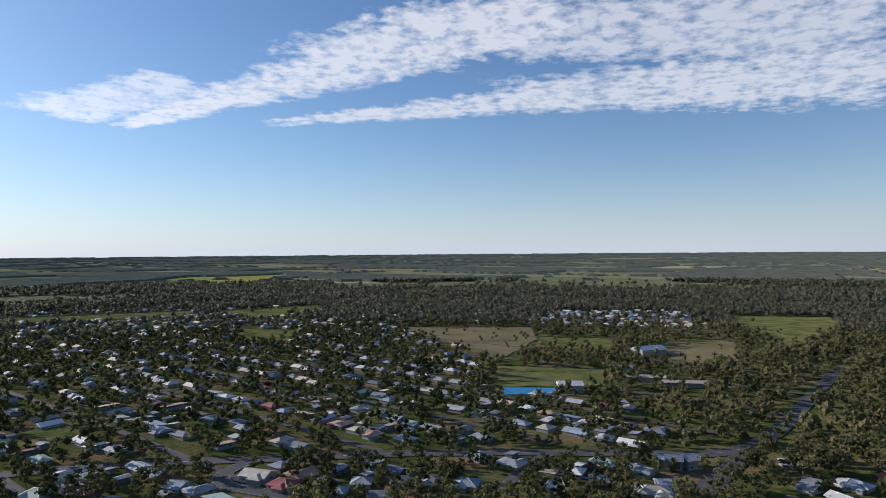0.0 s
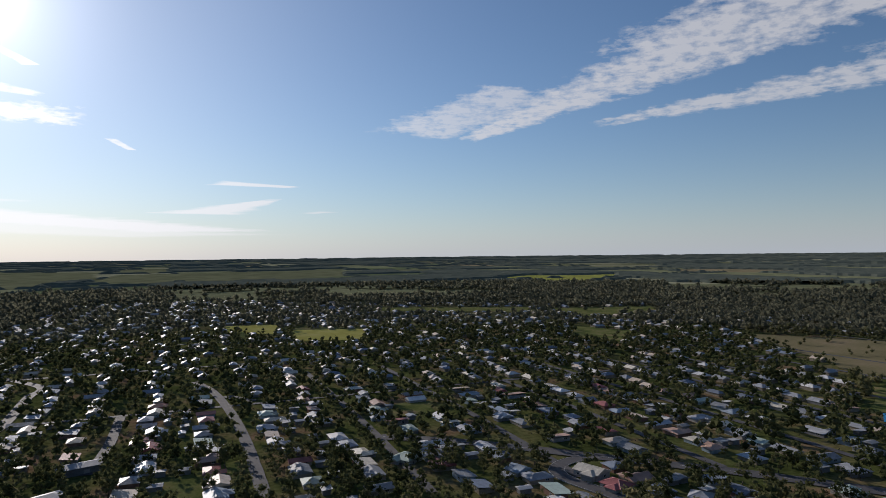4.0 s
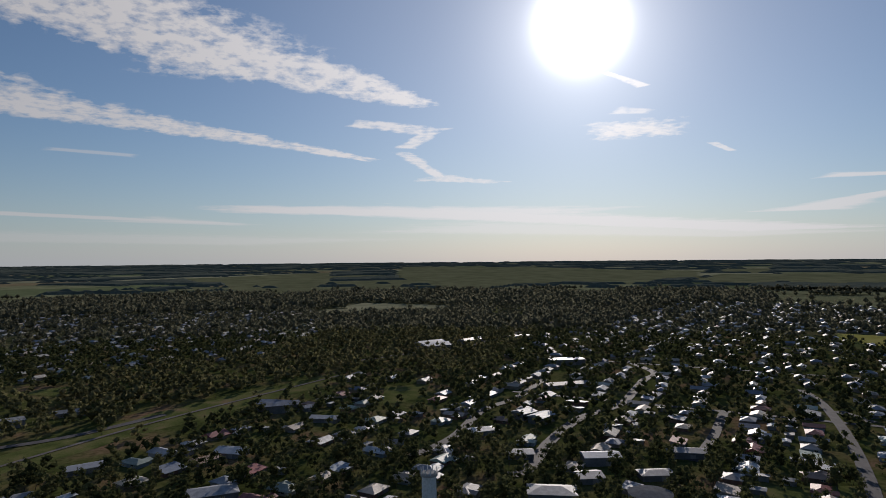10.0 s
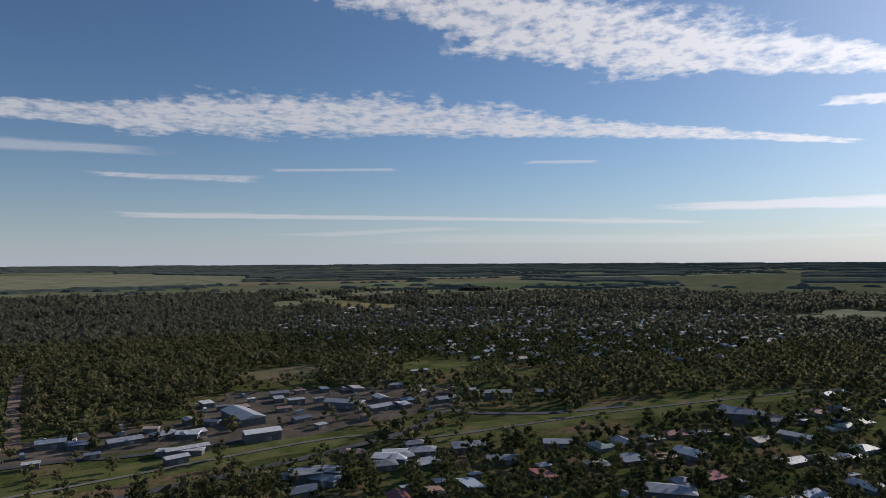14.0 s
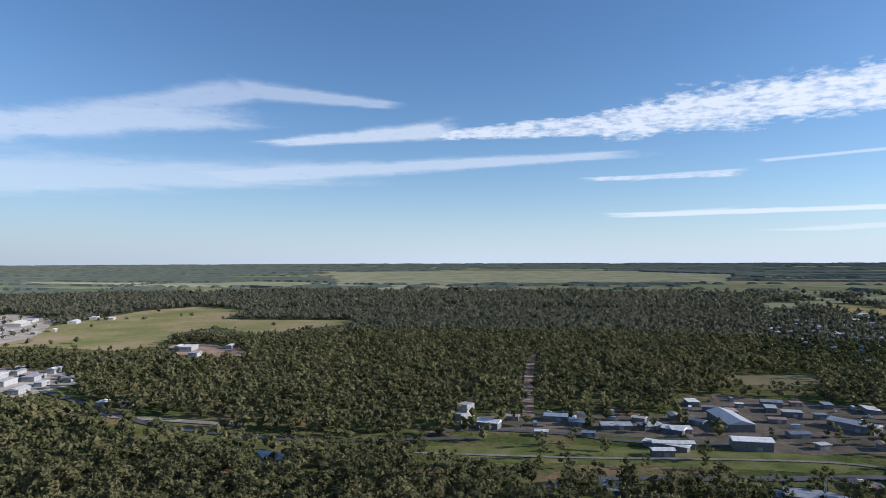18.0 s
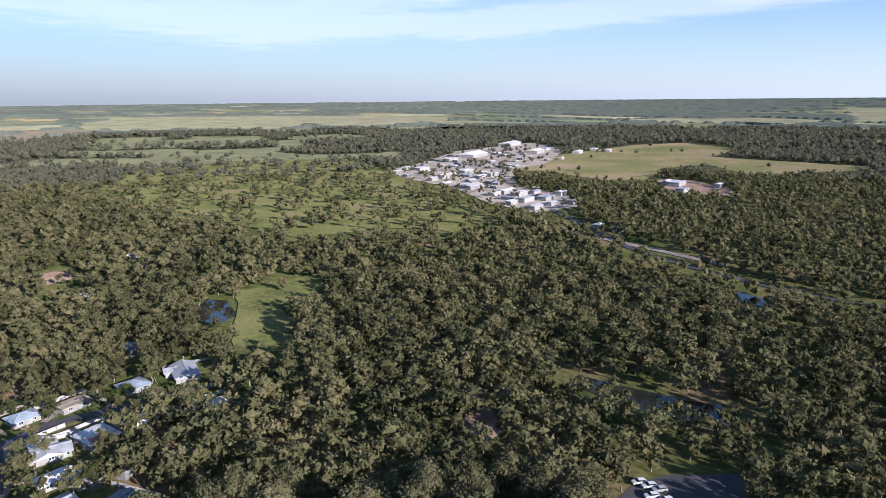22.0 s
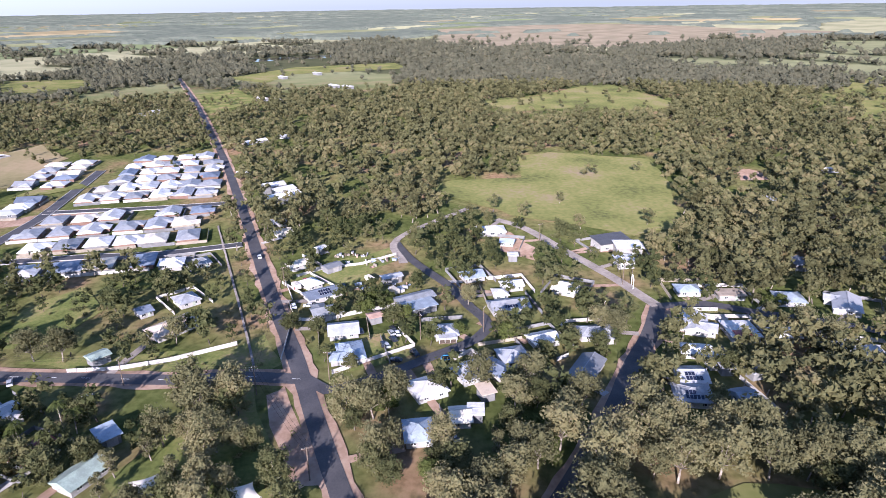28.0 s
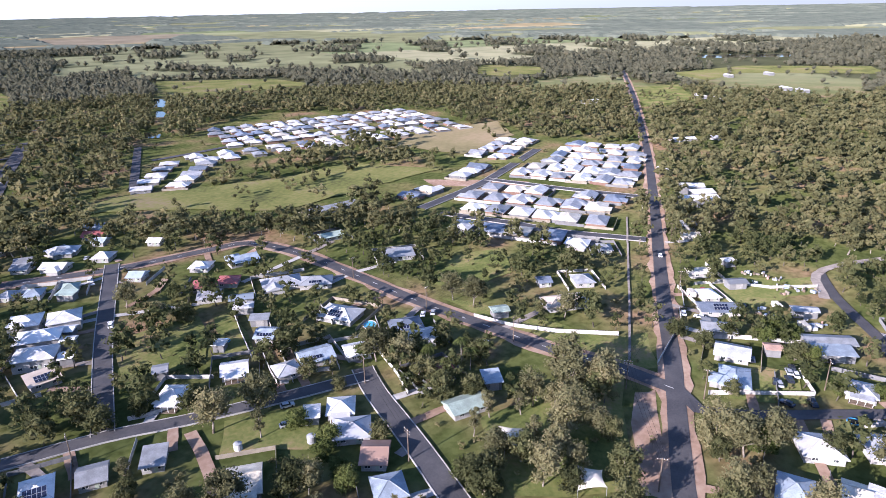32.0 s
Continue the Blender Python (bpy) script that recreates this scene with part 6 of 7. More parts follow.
def mast(x, y, h=24):
    ob = thing("lattice_mast", pose(x, y, 0), "slender steel lattice radio mast", "mast")
    for i in range(3):
        a = 2 * math.pi * i / 3
        c, s = math.cos(a) * 0.7, math.sin(a) * 0.7
        part("leg", Form().tube((c, s, 0), (c * 0.5, s * 0.5, h), 0.09, 0.06, 5).mesh("leg", M["metal"]), ob)
    fm = Form()
    for k in range(14):
        z0, z1 = k * h / 14, (k + 1) * h / 14
        for i in range(3):
            a, b = 2 * math.pi * i / 3, 2 * math.pi * (i + 1) / 3
            q0, q1 = 0.7 * (1 - 0.5 * z0 / h), 0.7 * (1 - 0.5 * z1 / h)
            fm.tube((math.cos(a) * q0, math.sin(a) * q0, z0), (math.cos(b) * q1, math.sin(b) * q1, z1), 0.04, 0.04, 4)
    part("bracing", fm.mesh("bracing", M["metal"]), ob)
    SPOTS.append((x, y, 3))


mast(-241, -192)

# near fences, poles, cars and park things
fence([(212, 88), (210, 72), (212, 55), (219, 33)], 1.7)
fence([(191, 0), (203, -30), (217, -26)], 1.7)
fence([(180, 165), (144, 124)], 1.6)
fence([(231, 4), (240, -38)], 1.6)
fence([(278, 12), (289, -8)], 1.6)
fence([(305, 128), (303, 116), (303, 80)], 1.7)
fence([(280, 18), (244, 12)], 1.4)
POLES = [(266, 17, 10), (184, 24, 10), (125, 71, -30), (153, 102, -30), (210, 108, 75), (199, 67, 80), (226, 153, 60), (188, 1, 0), (140, 8, 10),
         (208, -33, 100), (86, 153, -40), (208, -57, 60), (295, -110, 10), (236, -127, 10), (202, -102, 50), (330, 28, 10), (390, 38, 10), (450, 50, 10)]
for x, y, a in POLES:
    power_pole(x, y, a + 90, arms=2 if y in (24, 71) else 1)
for a, b in (((184, 24), (199, 67)), ((199, 67), (210, 108)), ((210, 108), (226, 153)), ((125, 71), (153, 102)), ((184, 24), (140, 8)), ((184, 24), (266, 17)),
             ((266, 17), (330, 28)), ((188, 1), (208, -33)), ((208, -33), (208, -57))):
    wires(a, b)
CAR_AT = [(307, 30, 10, "white"), (194, -22, 60, "dark"), (209, -23, 20, "dark"), (158, -37, 80, "white"), (148, -32, 20, "silver"), (288, -12, 10, "white"),
          (265, 12, 0, "red"), (265, 7, 5, "white"), (262, -7, 60, "dark"), (245, 7, 80, "white"), (176, 263, 50, "white"), (148, 215, 50, "white"), (195, 290, 40, "silver")]
CAR_AT += [(12, -168, 20, "white"), (9, -171, 20, "white"), (6, -184, 30, "white"), (3, -183, 30, "white"), (0, -182, 30, "silver"), (2, -178, 30, "white"), (-2, -177, 30, "white"),
           (193, 76, 75, "white"), (124, 111, -40, "silver"), (205, -20, 15, "silver")]
for c in CAR_AT:
    car(*c)
shade_sail(142, 47, 30, 9, 7)
shade_sail(134, 24, 20, 8, 7)
tank(139, 101, 1.2, 2.2, "blue")
tank(141.5, 100, 1.2, 2.2, "blue")
tank(121, 100, 1.3, 2.4, "zinc")
tank(110, 117, 1.2, 2.2, "white")


def pool(x, y, a, b):
    ob = thing("swimming_pool", pose(x, y, 0.4, 0, 0, 25), "small round blue swimming pool with a pale rim", "pool")
    rim, water = Form(), Form()
    n = 24
    ring = [(math.cos(2 * math.pi * i / n), math.sin(2 * math.pi * i / n)) for i in range(n)]
    water.add([(a * c, b * q, 0.25) for c, q in ring], [tuple(range(n))])
    for (c0, q0), (c1, q1) in zip(ring, ring[1:] + ring[:1]):
        rim.tube((a * c0, b * q0, 0.28), (a * c1, b * q1, 0.28), 0.22, 0.22, 5)
    part("water", water.mesh("water", M["pool_water"]), ob)
    part("rim", rim.mesh("rim", M["concrete"]), ob)


def trampoline(x, y):
    ob = thing("trampoline", pose(x, y, 0.4), "round black trampoline with a blue edge on the lawn", "trampoline")
    n = 16
    ring = [(math.cos(2 * math.pi * i / n), math.sin(2 * math.pi * i / n)) for i in range(n)]
    part("mat", Form().add([(1.5 * c, 1.5 * q, 0.8) for c, q in ring], [tuple(range(n))]).mesh("mat", M["rubber"]), ob)
    fm = Form()
    for (c0, q0), (c1, q1) in zip(ring, ring[1:] + ring[:1]):
        fm.tube((1.7 * c0, 1.7 * q0, 0.82), (1.7 * c1, 1.7 * q1, 0.82), 0.16, 0.16, 5)
    part("edge_pad", fm.mesh("edge_pad", M["court"]), ob, "blue padding")
    for i in range(0, n, 4):
        c, q = ring[i]
        part("leg", Form().tube((1.7 * c, 1.7 * q, -0.1), (1.7 * c, 1.7 * q, 0.8), 0.04, 0.04, 5).mesh("leg", M["metal"]), ob)


def gate_arch(x, y, turn):
    ob = thing("gate_arch", pose(x, y, 0.3, 0, 0, turn), "white steel arch over the entrance drive", "arch")
    for sx in (-2.6, 2.6):
        part("post", Form().tube((sx, 0, 0), (sx, 0, 4.2), 0.18, 0.16, 8).mesh("post", M["paint"]), ob)
    fm = Form()
    pts = [(2.6 * math.cos(math.pi * k / 10), 0, 4.2 + 1.1 * math.sin(math.pi * k / 10)) for k in range(11)]
    for p, q in zip(pts, pts[1:]):
        fm.tube(p, q, 0.16, 0.16, 7)
    part("bow", fm.mesh("bow", M["paint"]), ob)


def scrap_heap(x, y, seed):
    """A yard heap of old boxes, sheets and drums."""
    pr = random.Random(seed)
    ob = thing("scrap_heap", pose(x, y, 0.35, 0, 0, pr.uniform(0, 90)), "heap of rusty and pale scrap in a yard", "scrap", "scrap heaps")
    for k in range(9):
        a, b, h = pr.uniform(0.6, 2.4), pr.uniform(0.5, 1.6), pr.uniform(0.3, 1.3)
        px, py = pr.uniform(-5, 5), pr.uniform(-3, 3)
        fm = Form()
        if k % 3 == 2:
            fm.tube((px, py, 0), (px, py, 1.0), 0.35, 0.35, 9)
        else:
            fm.box(px, py, 0, a, b, h, pr.uniform(0, 3))
        part("piece", fm.mesh("piece", M[pr.choice(("roof_rust", "roof_zinc", "roof_white", "roof_blue", "wall_cream", "timber"))]), ob)


def caravan(x, y, turn):
    ob = thing("caravan", pose(x, y, 0.4, 0, 0, turn), "old cream caravan parked in a yard", "caravan", "parked caravans")
    body = Form()
    side = [(-2.6, 0.5), (2.5, 0.5), (2.8, 1.4), (2.4, 2.5), (-2.3, 2.55), (-2.8, 1.5)]
    n = len(side)
    body.add([(px, -1.1, pz) for px, pz in side] + [(px, 1.1, pz) for px, pz in side], [tuple(range(n)), tuple(range(2 * n - 1, n - 1, -1))] + [(k, k + n, (k + 1) % n + n, (k + 1) % n) for k in range(n)])
    part("body", body.mesh("body", M["roof_cream"]), ob)
    for px in (-1.2, 1.1):
        part("window", shared(("cw",), lambda: Form().box(0, 0, 0, 1.1, 0.05, 0.7).mesh("window", M["glass"])), ob, m=pose(px, -1.12, 1.45))
    for sy in (-0.95, 0.95):
        part("wheel", shared(("cwh",), lambda: Form().tube((0, -0.1, 0), (0, 0.1, 0), 0.33, 0.33, 10).mesh("wheel", M["rubber"])), ob, m=pose(0.2, sy, 0.33))


pool(189, 122, 3.4, 2.6)
trampoline(156, 164)
trampoline(191, -39)
gate_arch(233, -130, -20)
for k, (x, y) in enumerate([(299, -10), (299, -19), (289, -32), (285, -23), (255, -30), (259, -33), (258, -16)]):
    scrap_heap(x, y, 300 + k)
for x, y in [(250, -29), (265, -20), (265, 12)]:
    caravan(x, y, 25)
road("drive", [(110, 135), (105, 126), (99, 117), (93, 109)], 3.6, key="soil", label="red earth drive beside a house")
road("track_4", [(163, 224), (172, 224), (181, 226), (192, 233)], 3.0, key="soil", label="bare earth track across a block")
fence([(181, 184), (165, 165), (150, 146)], 1.6)
fence([(156, 147), (146, 135), (141, 128), (144, 125)], 1.6)
fence([(156, 117), (153, 121)], 1.6)
fence([(174, 110), (162, 95), (153, 86)], 1.6)
fence([(197, 151), (184, 136)], 1.6)
fence([(96, 200), (105, 194)], 1.6)
fence([(107, 157), (111, 153), (118, 149)], 1.6)
fence([(285, 3), (286, -18), (295, -36)], 1.6)
fence([(229, 4), (236, -14), (236, -32)], 1.6)
fence([(203, 17), (238, 13), (250, 15)], 1.6)
fence([(190, -41), (195, -49), (187, -52)], 1.6)
fence([(208, -136), (204, -152)], 1.6)
fence([(182, -76), (184, -81)], 1.6)
for c in [(177, 264, 60, 'white'), (174, 259, 60, 'white'), (149, 216, 60, 'white'), (205, 107, 20, 'white'), (208, 104, 20, 'silver'), (217, -24, 10, 'dark'), (213, -25, 10, 'white'), (214, -23, 10, 'silver'), (206, -19, 0, 'dark'), (198, -29, 5, 'dark'), (132, 117, -40, 'silver'), (227, -36, 10, 'dark'), (282, -5, 20, 'silver'), (246, 13, 10, 'white'), (257, 0, 20, 'white'), (170, -111, 50, 'dark'), (197, -29, 20, 'dark'), (218, -12, 5, 'dark'), (272, 8, 10, 'red')]:
    car(*c)


def container(x, y, turn, key):
    ob = thing("shipping_container", pose(x, y, 0.3, 0, 0, turn), "%s steel shipping container standing in a yard" % {"rust": "rusty red", "blue": "blue", "white": "white"}[key], "container", "yard containers")
    part("body", shared(("cont", key), lambda: Form().box(0, 0, 0, 6.1, 2.44, 2.6).mesh("body", M["roof_" + key])), ob)
    part("door", shared(("contd",), lambda: Form().box(0, -0.6, 0, 0.06, 1.15, 2.4).box(0, 0.6, 0, 0.06, 1.15, 2.4).mesh("door", M["wall_grey"])), ob, m=pose(3.07, 0, 0.1))


YARDS = ([(-363, -419), (-429, -406), (-492, -339), (-529, -267), (-461, -226), (-362, -270), (-314, -284), (-292, -326)],
         [(-196, -439), (-265, -424), (-328, -379), (-290, -332), (-231, -370), (-182, -400)])
rng = random.Random(91)
for k in range(420):
    x, y = rng.uniform(-530, -180), rng.uniform(-440, -226)
    if not any(within(x, y, p) for p in YARDS) or any(math.hypot(sx - x, sy - y) < sr + 7 for sx, sy, sr in SPOTS if sr > 2.4) or any(near_line(x, y, pts, w / 2 + 6) for pts, w in LINES):
        continue
    turn = 148 + rng.choice((0, 90)) + rng.uniform(-8, 8)
    if k % 3 == 0:
        size = rng.uniform(7, 16)
        shed(x, y, turn, size, size * 0.6, rng.choice(("gable", "skillion", "flat")), rng.choice(("zinc", "white", "grey", "rust", "blue")), h=rng.uniform(3, 4.2))
    elif k % 3 == 1:
        container(x, y, turn, rng.choice(("rust", "blue", "white")))
        SPOTS.append((x, y, 4))
    else:
        car(x, y, turn, rng.choice(("white", "white", "silver", "dark")))
        SPOTS.append((x, y, 3))

# ---------------------------------------------------------------- lots: fences and drives
def lot_fences():
    rng = random.Random(77)
    for x, y, turn, L, W, detail in list(HOMES):
        d = math.hypot(x, y)
        if not (d < 340 or detail == 1) or rng.random() < 0.25 or x < 20:
            continue
        t = radians(turn)
        ux, uy = Vector((math.cos(t), math.sin(t))), Vector((-math.sin(t), math.cos(t)))
        a, b = L / 2 + (4.0 if detail > 1 else 1.6), W / 2 + (8 if detail > 1 else 4.5)
        corners = [Vector((x, y)) + ux * sx * a + uy * sy * b for sx, sy in ((-1, -0.6), (-1, 1), (1, 1), (1, -0.6))]
        sides = []
        for p, q in zip(corners, corners[1:]):
            ok = True
            for k in range(9):
                c = p.lerp(q, k / 8)
                if any(near_line(c.x, c.y, pts, w / 2 + 1.5) for pts, w in LINES) or any(math.hypot(sx - c.x, sy - c.y) < sr * 0.8 for sx, sy, sr in SPOTS):
                    ok = False
                    break
            if ok:
                sides.append((p, q))
        if not sides:
            continue
        key = rng.choice(("fence", "cream", "grey", "grey"))
        h = rng.choice((1.5, 1.7))
        words = {"fence": "off-white", "cream": "cream", "grey": "grey"}
        ob = thing("yard_fence", pose(x, y, 0), "%s metal fence round a house yard" % words[key], "fence", "yard fences")
        for p, q in sides:
            ln = (q - p).length
            mid = (p + q) / 2 - Vector((x, y))
            n = max(2, round(ln / 2.6))
            lnq = round(ln * 2) / 2

            def run():
                fm = Form().box(0, 0, 0.06, lnq, 0.05, h - 0.1).box(0, 0, h - 0.07, lnq, 0.08, 0.07)
                for k in range(n + 1):
                    fm.box(-lnq / 2 + lnq * k / n, 0, 0, 0.09, 0.11, h)
                return fm.mesh("fence_side", M["wall_" + key])
            part("fence_side", shared(("fs", lnq, h, key), run), ob, m=pose(mid.x, mid.y, 0, 0, 0, math.degrees(math.atan2((q - p).y, (q - p).x))))


lot_fences()


def driveways():
    rng = random.Random(78)
    roads = [l for l in LINES if l[1] > 4]
    for x, y, turn, L, W, detail in list(HOMES):
        if math.hypot(x, y) > 350 or x < 40 or rng.random() < 0.2:
            continue
        best = None
        for pts, width in roads:
            for p in pts:
                d = math.hypot(p[0] - x, p[1] - y)
                if best is None or d < best[0]:
                    best = (d, p, width)
        if best[0] < 10 or best[0] > 45:
            continue
        d0 = Vector(best[1]) - Vector((x, y))
        n = d0.normalized()
        side = Vector((-n.y, n.x)) * rng.choice((-4, 4))
        a = Vector((x, y)) + n * (W / 2) + side
        b = Vector(best[1]) - n * (best[2] / 2 - 1.5) + side
        v, f = ribbon([a.lerp(b, k / 4) for k in range(5)], 3.0, 0.34, 0.15, int(x))
        tagged(new("driveway", mesh_of("driveway", v, f, M[rng.choice(("concrete", "gravel", "soil"))])), "narrow drive from the street to a house", "driveway", kind="structure")


driveways()

# ---------------------------------------------------------------- the town's blocks
TOWN = [(120, 298), (145, 412), (135, 510), (34, 534), (45, 793), (-75, 1014), (-209, 1064), (-578, 1362), (-828, 1230), (-1322, 1172), (-1500, 900),
        (-1372, 817), (-1055, 511), (-937, 347), (-588, 133), (-403, 63), (-330, -40), (-200, -160), (-160, 60), (-150, 200), (-60, 290)]
NEAR_RAIL = [(-200, -160), (-251, -251), (-337, -230), (-403, -145), (-512, -66), (-665, 22), (-588, 133), (-403, 63), (-330, -40)]
SUBURB = [(-640, -600), (-919, -859), (-1300, -930), (-1500, -500), (-1500, -8), (-1100, 20), (-800, -60), (-640, -250)]
ESTATE = [(150, 985), (190, 1200), (425, 1185), (388, 918)]
MIDTOWN = [(330, 1000), (-75, 1014), (-209, 1064), (-578, 1362), (-300, 1500), (0, 1300), (100, 1100)]
PICK = ("white", "zinc", "zinc", "grey", "grey", "slate", "blue", "cream", "beige", "rust", "red", "green")
town_spots = []
far_houses = []


def free(x, y, r):
    for poly, share in OPEN:
        if share < 0.3 and within(x, y, poly):
            return False
    for pts, width in LINES:
        if near_line(x, y, pts, width / 2 + r * 0.62):
            return False
    for sx, sy, sr in SPOTS:
        if abs(sx - x) < sr + r and math.hypot(sx - x, sy - y) < sr + r * 0.75:
            return False
    return True


def fill_blocks(poly, step_u, step_v, off_v, seed, keep, near):
    """Houses on both sides of the streets inside the polygon; those beyond the given distance are only noted."""
    rng = random.Random(seed)
    xs, ys = [p[0] for p in poly], [p[1] for p in poly]
    R = max(math.hypot(*p) for p in poly)
    k = int(R / step_v) + 3
    n = int(R / step_u) + 3
    for kv in range(-k, k):
        for side in (-1, 1):
            for iu in range(-n, n):
                v = 33 + step_v * kv + side * off_v + rng.uniform(-5, 5)
                u = iu * step_u + rng.uniform(-2, 2)
                L, W = rng.uniform(10, 15.5), rng.uniform(7.5, 10)
                key, kind, wl, turn, r1 = rng.choice(PICK), rng.choice(("hip", "hip", "gable", "gable", "skillion")), rng.choice(("white", "cream", "grey", "brick", "blue")), rng.choice((0, 0, 90)), rng.random()
                x, y = grid(u, v)
                if math.hypot(x, y) > 700:
                    x, y = x + rng.uniform(-14, 14), y + rng.uniform(-14, 14)
                if not (min(xs) < x < max(xs) and min(ys) < y < max(ys)) or r1 > keep or not within(x, y, poly) or not free(x, y, 8):
                    continue
                d = math.hypot(x, y)
                ang = math.degrees(math.atan2(U.y, U.x)) + turn + rng.uniform(-3, 3)
                if d < near:
                    house(x, y, ang, L, W, kind, key, wl, detail=1 if d < 480 else 0, group="town houses", name="town_house")
                    if d < 520 and rng.random() < 0.5:
                        sx, sy = grid(u + 8, v + side * 13)
                        if free(sx, sy, 3):
                            shed(sx, sy, ang + 90, rng.uniform(5, 7), rng.uniform(4, 5), rng.choice(("gable", "skillion")), rng.choice(("zinc", "white", "grey")), h=2.6)
                else:
                    far_houses.append((x, y, ang, L, W, rng.random()))
                    SPOTS.append((x, y, L * 0.5))


fill_blocks(TOWN, 19, 77, 21, 3, 0.93, 560)
fill_blocks(NEAR_RAIL, 20, 77, 21, 4, 0.85, 560)
fill_blocks(ESTATE, 16, 36, 9, 5, 1.0, 300)
fill_blocks(MIDTOWN, 20, 77, 19, 6, 0.7, 300)
fill_blocks(SUBURB, 22, 77, 20, 7, 0.72, 300)


def far_house_mass():
    """The small roofs of the distant quarters, joined."""
    keys = ("white", "zinc", "grey", "slate", "cream", "beige")
    fm = {k: Form() for k in keys}
    wl = Form()
    for x, y, a, L, W, q in far_houses:
        t = radians(a)
        c, s = math.cos(t), math.sin(t)
        key = keys[int(q * 5.999)]
        X, Y, h, up = L / 2 + 0.5, W / 2 + 0.5, 2.9, 2.1
        r = max(X - Y, 0.2) if q * 7 % 1 < 0.6 else X
        vs = [(-X, -Y, h), (X, -Y, h), (X, Y, h), (-X, Y, h), (-r, 0, h + up), (r, 0, h + up)]
        fm[key].add([(x + p * c - o * s, y + p * s + o * c, z) for p, o, z in vs], [(0, 1, 5, 4), (2, 3, 4, 5), (1, 2, 5), (3, 0, 4), (3, 2, 1, 0)])
        wl.box(x, y, 0, L, W, h, t)
    mass = thing("far_houses", pose(0, 0, 0), "crowd of small pale-roofed houses of the distant quarters", "houses", kind="stuff")
    for k in keys:
        tagged(part("roofs", fm[k].mesh("roofs", M["roof_" + k]), mass), kind="stuff")
    tagged(part("walls", wl.mesh("walls", M["wall_cream"]), mass), kind="stuff")


far_house_mass()

# industrial quarter beyond the woods: place and length of the larger sheds
rng = random.Random(17)
HALLS = [(398, -1235, 80), (412, -1136, 43), (404, -1552, 85), (297, -1349, 55), (293, -1428, 38), (210, -1365, 34), (187, -1446, 26), (153, -1420, 25), (217, -1219, 15), (404, -981, 28), (431, -976, 23), (318, -957, 30), (268, -929, 24), (277, -899, 22), (330, -888, 22), (334, -854, 16), (256, -793, 32), (270, -801, 19)]
HALLS_NEAR = [(202, -763, 28), (181, -748, 23), (168, -770, 17), (211, -741, 18), (146, -728, 24), (136, -767, 15), (164, -707, 24), (144, -660, 20), (174, -680, 15), (112, -706, 13), (132, -690, 15), (8, -897, 30), (20, -913, 18), (0, -837, 22), (-43, -896, 17), (68, -574, 8), (50, -568, 10), (111, -835, 13), (92, -828, 12)]
for x, y, size in HALLS + HALLS_NEAR:
    shed(x, y, 72 if y > -1100 else 84, size * 0.9, max(7, size * rng.uniform(0.35, 0.55)), rng.choice(("gable", "gable", "flat")), rng.choice(("white", "white", "white", "zinc", "cream")), h=rng.uniform(4, 5) + size * 0.03,
         group="industrial sheds", name="warehouse", label="white metal warehouse in the industrial quarter", wall="white")
IND = [(436, -941), (451, -1096), (440, -1300), (300, -1400), (254, -1300), (228, -1139), (265, -1035), (205, -832), (126, -769), (103, -688), (139, -637), (202, -686), (278, -788), (402, -887)]
done = 0
for i in range(900):
    x, y = rng.uniform(90, 460), rng.uniform(-1400, -630)
    L = rng.uniform(7, 18)
    if within(x, y, IND) and done < 48 and all(math.hypot(sx - x, sy - y) > sr * 0.8 + L * 0.5 for sx, sy, sr in SPOTS):
        shed(x, y, 72 + rng.choice((0, 90)) + rng.uniform(-6, 6), L, L * rng.uniform(0.5, 0.8), rng.choice(("gable", "gable", "flat")), rng.choice(("white", "white", "zinc", "cream", "grey", "rust")), h=rng.uniform(3, 4.5),
             group="industrial sheds", name="warehouse")
        done += 1
for x, y in ((880, 40), (900, 60), (1000, -60), (1020, -40), (1180, 40), (1230, -20)):
    shed(x, y, 30, 18, 9, "gable", "white", h=4)

# ---------------------------------------------------------------- trees
CORE = (np.array([(1, 0, 0), (0, 1, 0), (-1, 0, 0), (0, -1, 0), (0, 0, 1), (0, 0, -1)], float),
        np.array([(0, 1, 4), (1, 2, 4), (2, 3, 4), (3, 0, 4), (1, 0, 5), (2, 1, 5), (3, 2, 5), (0, 3, 5)]))


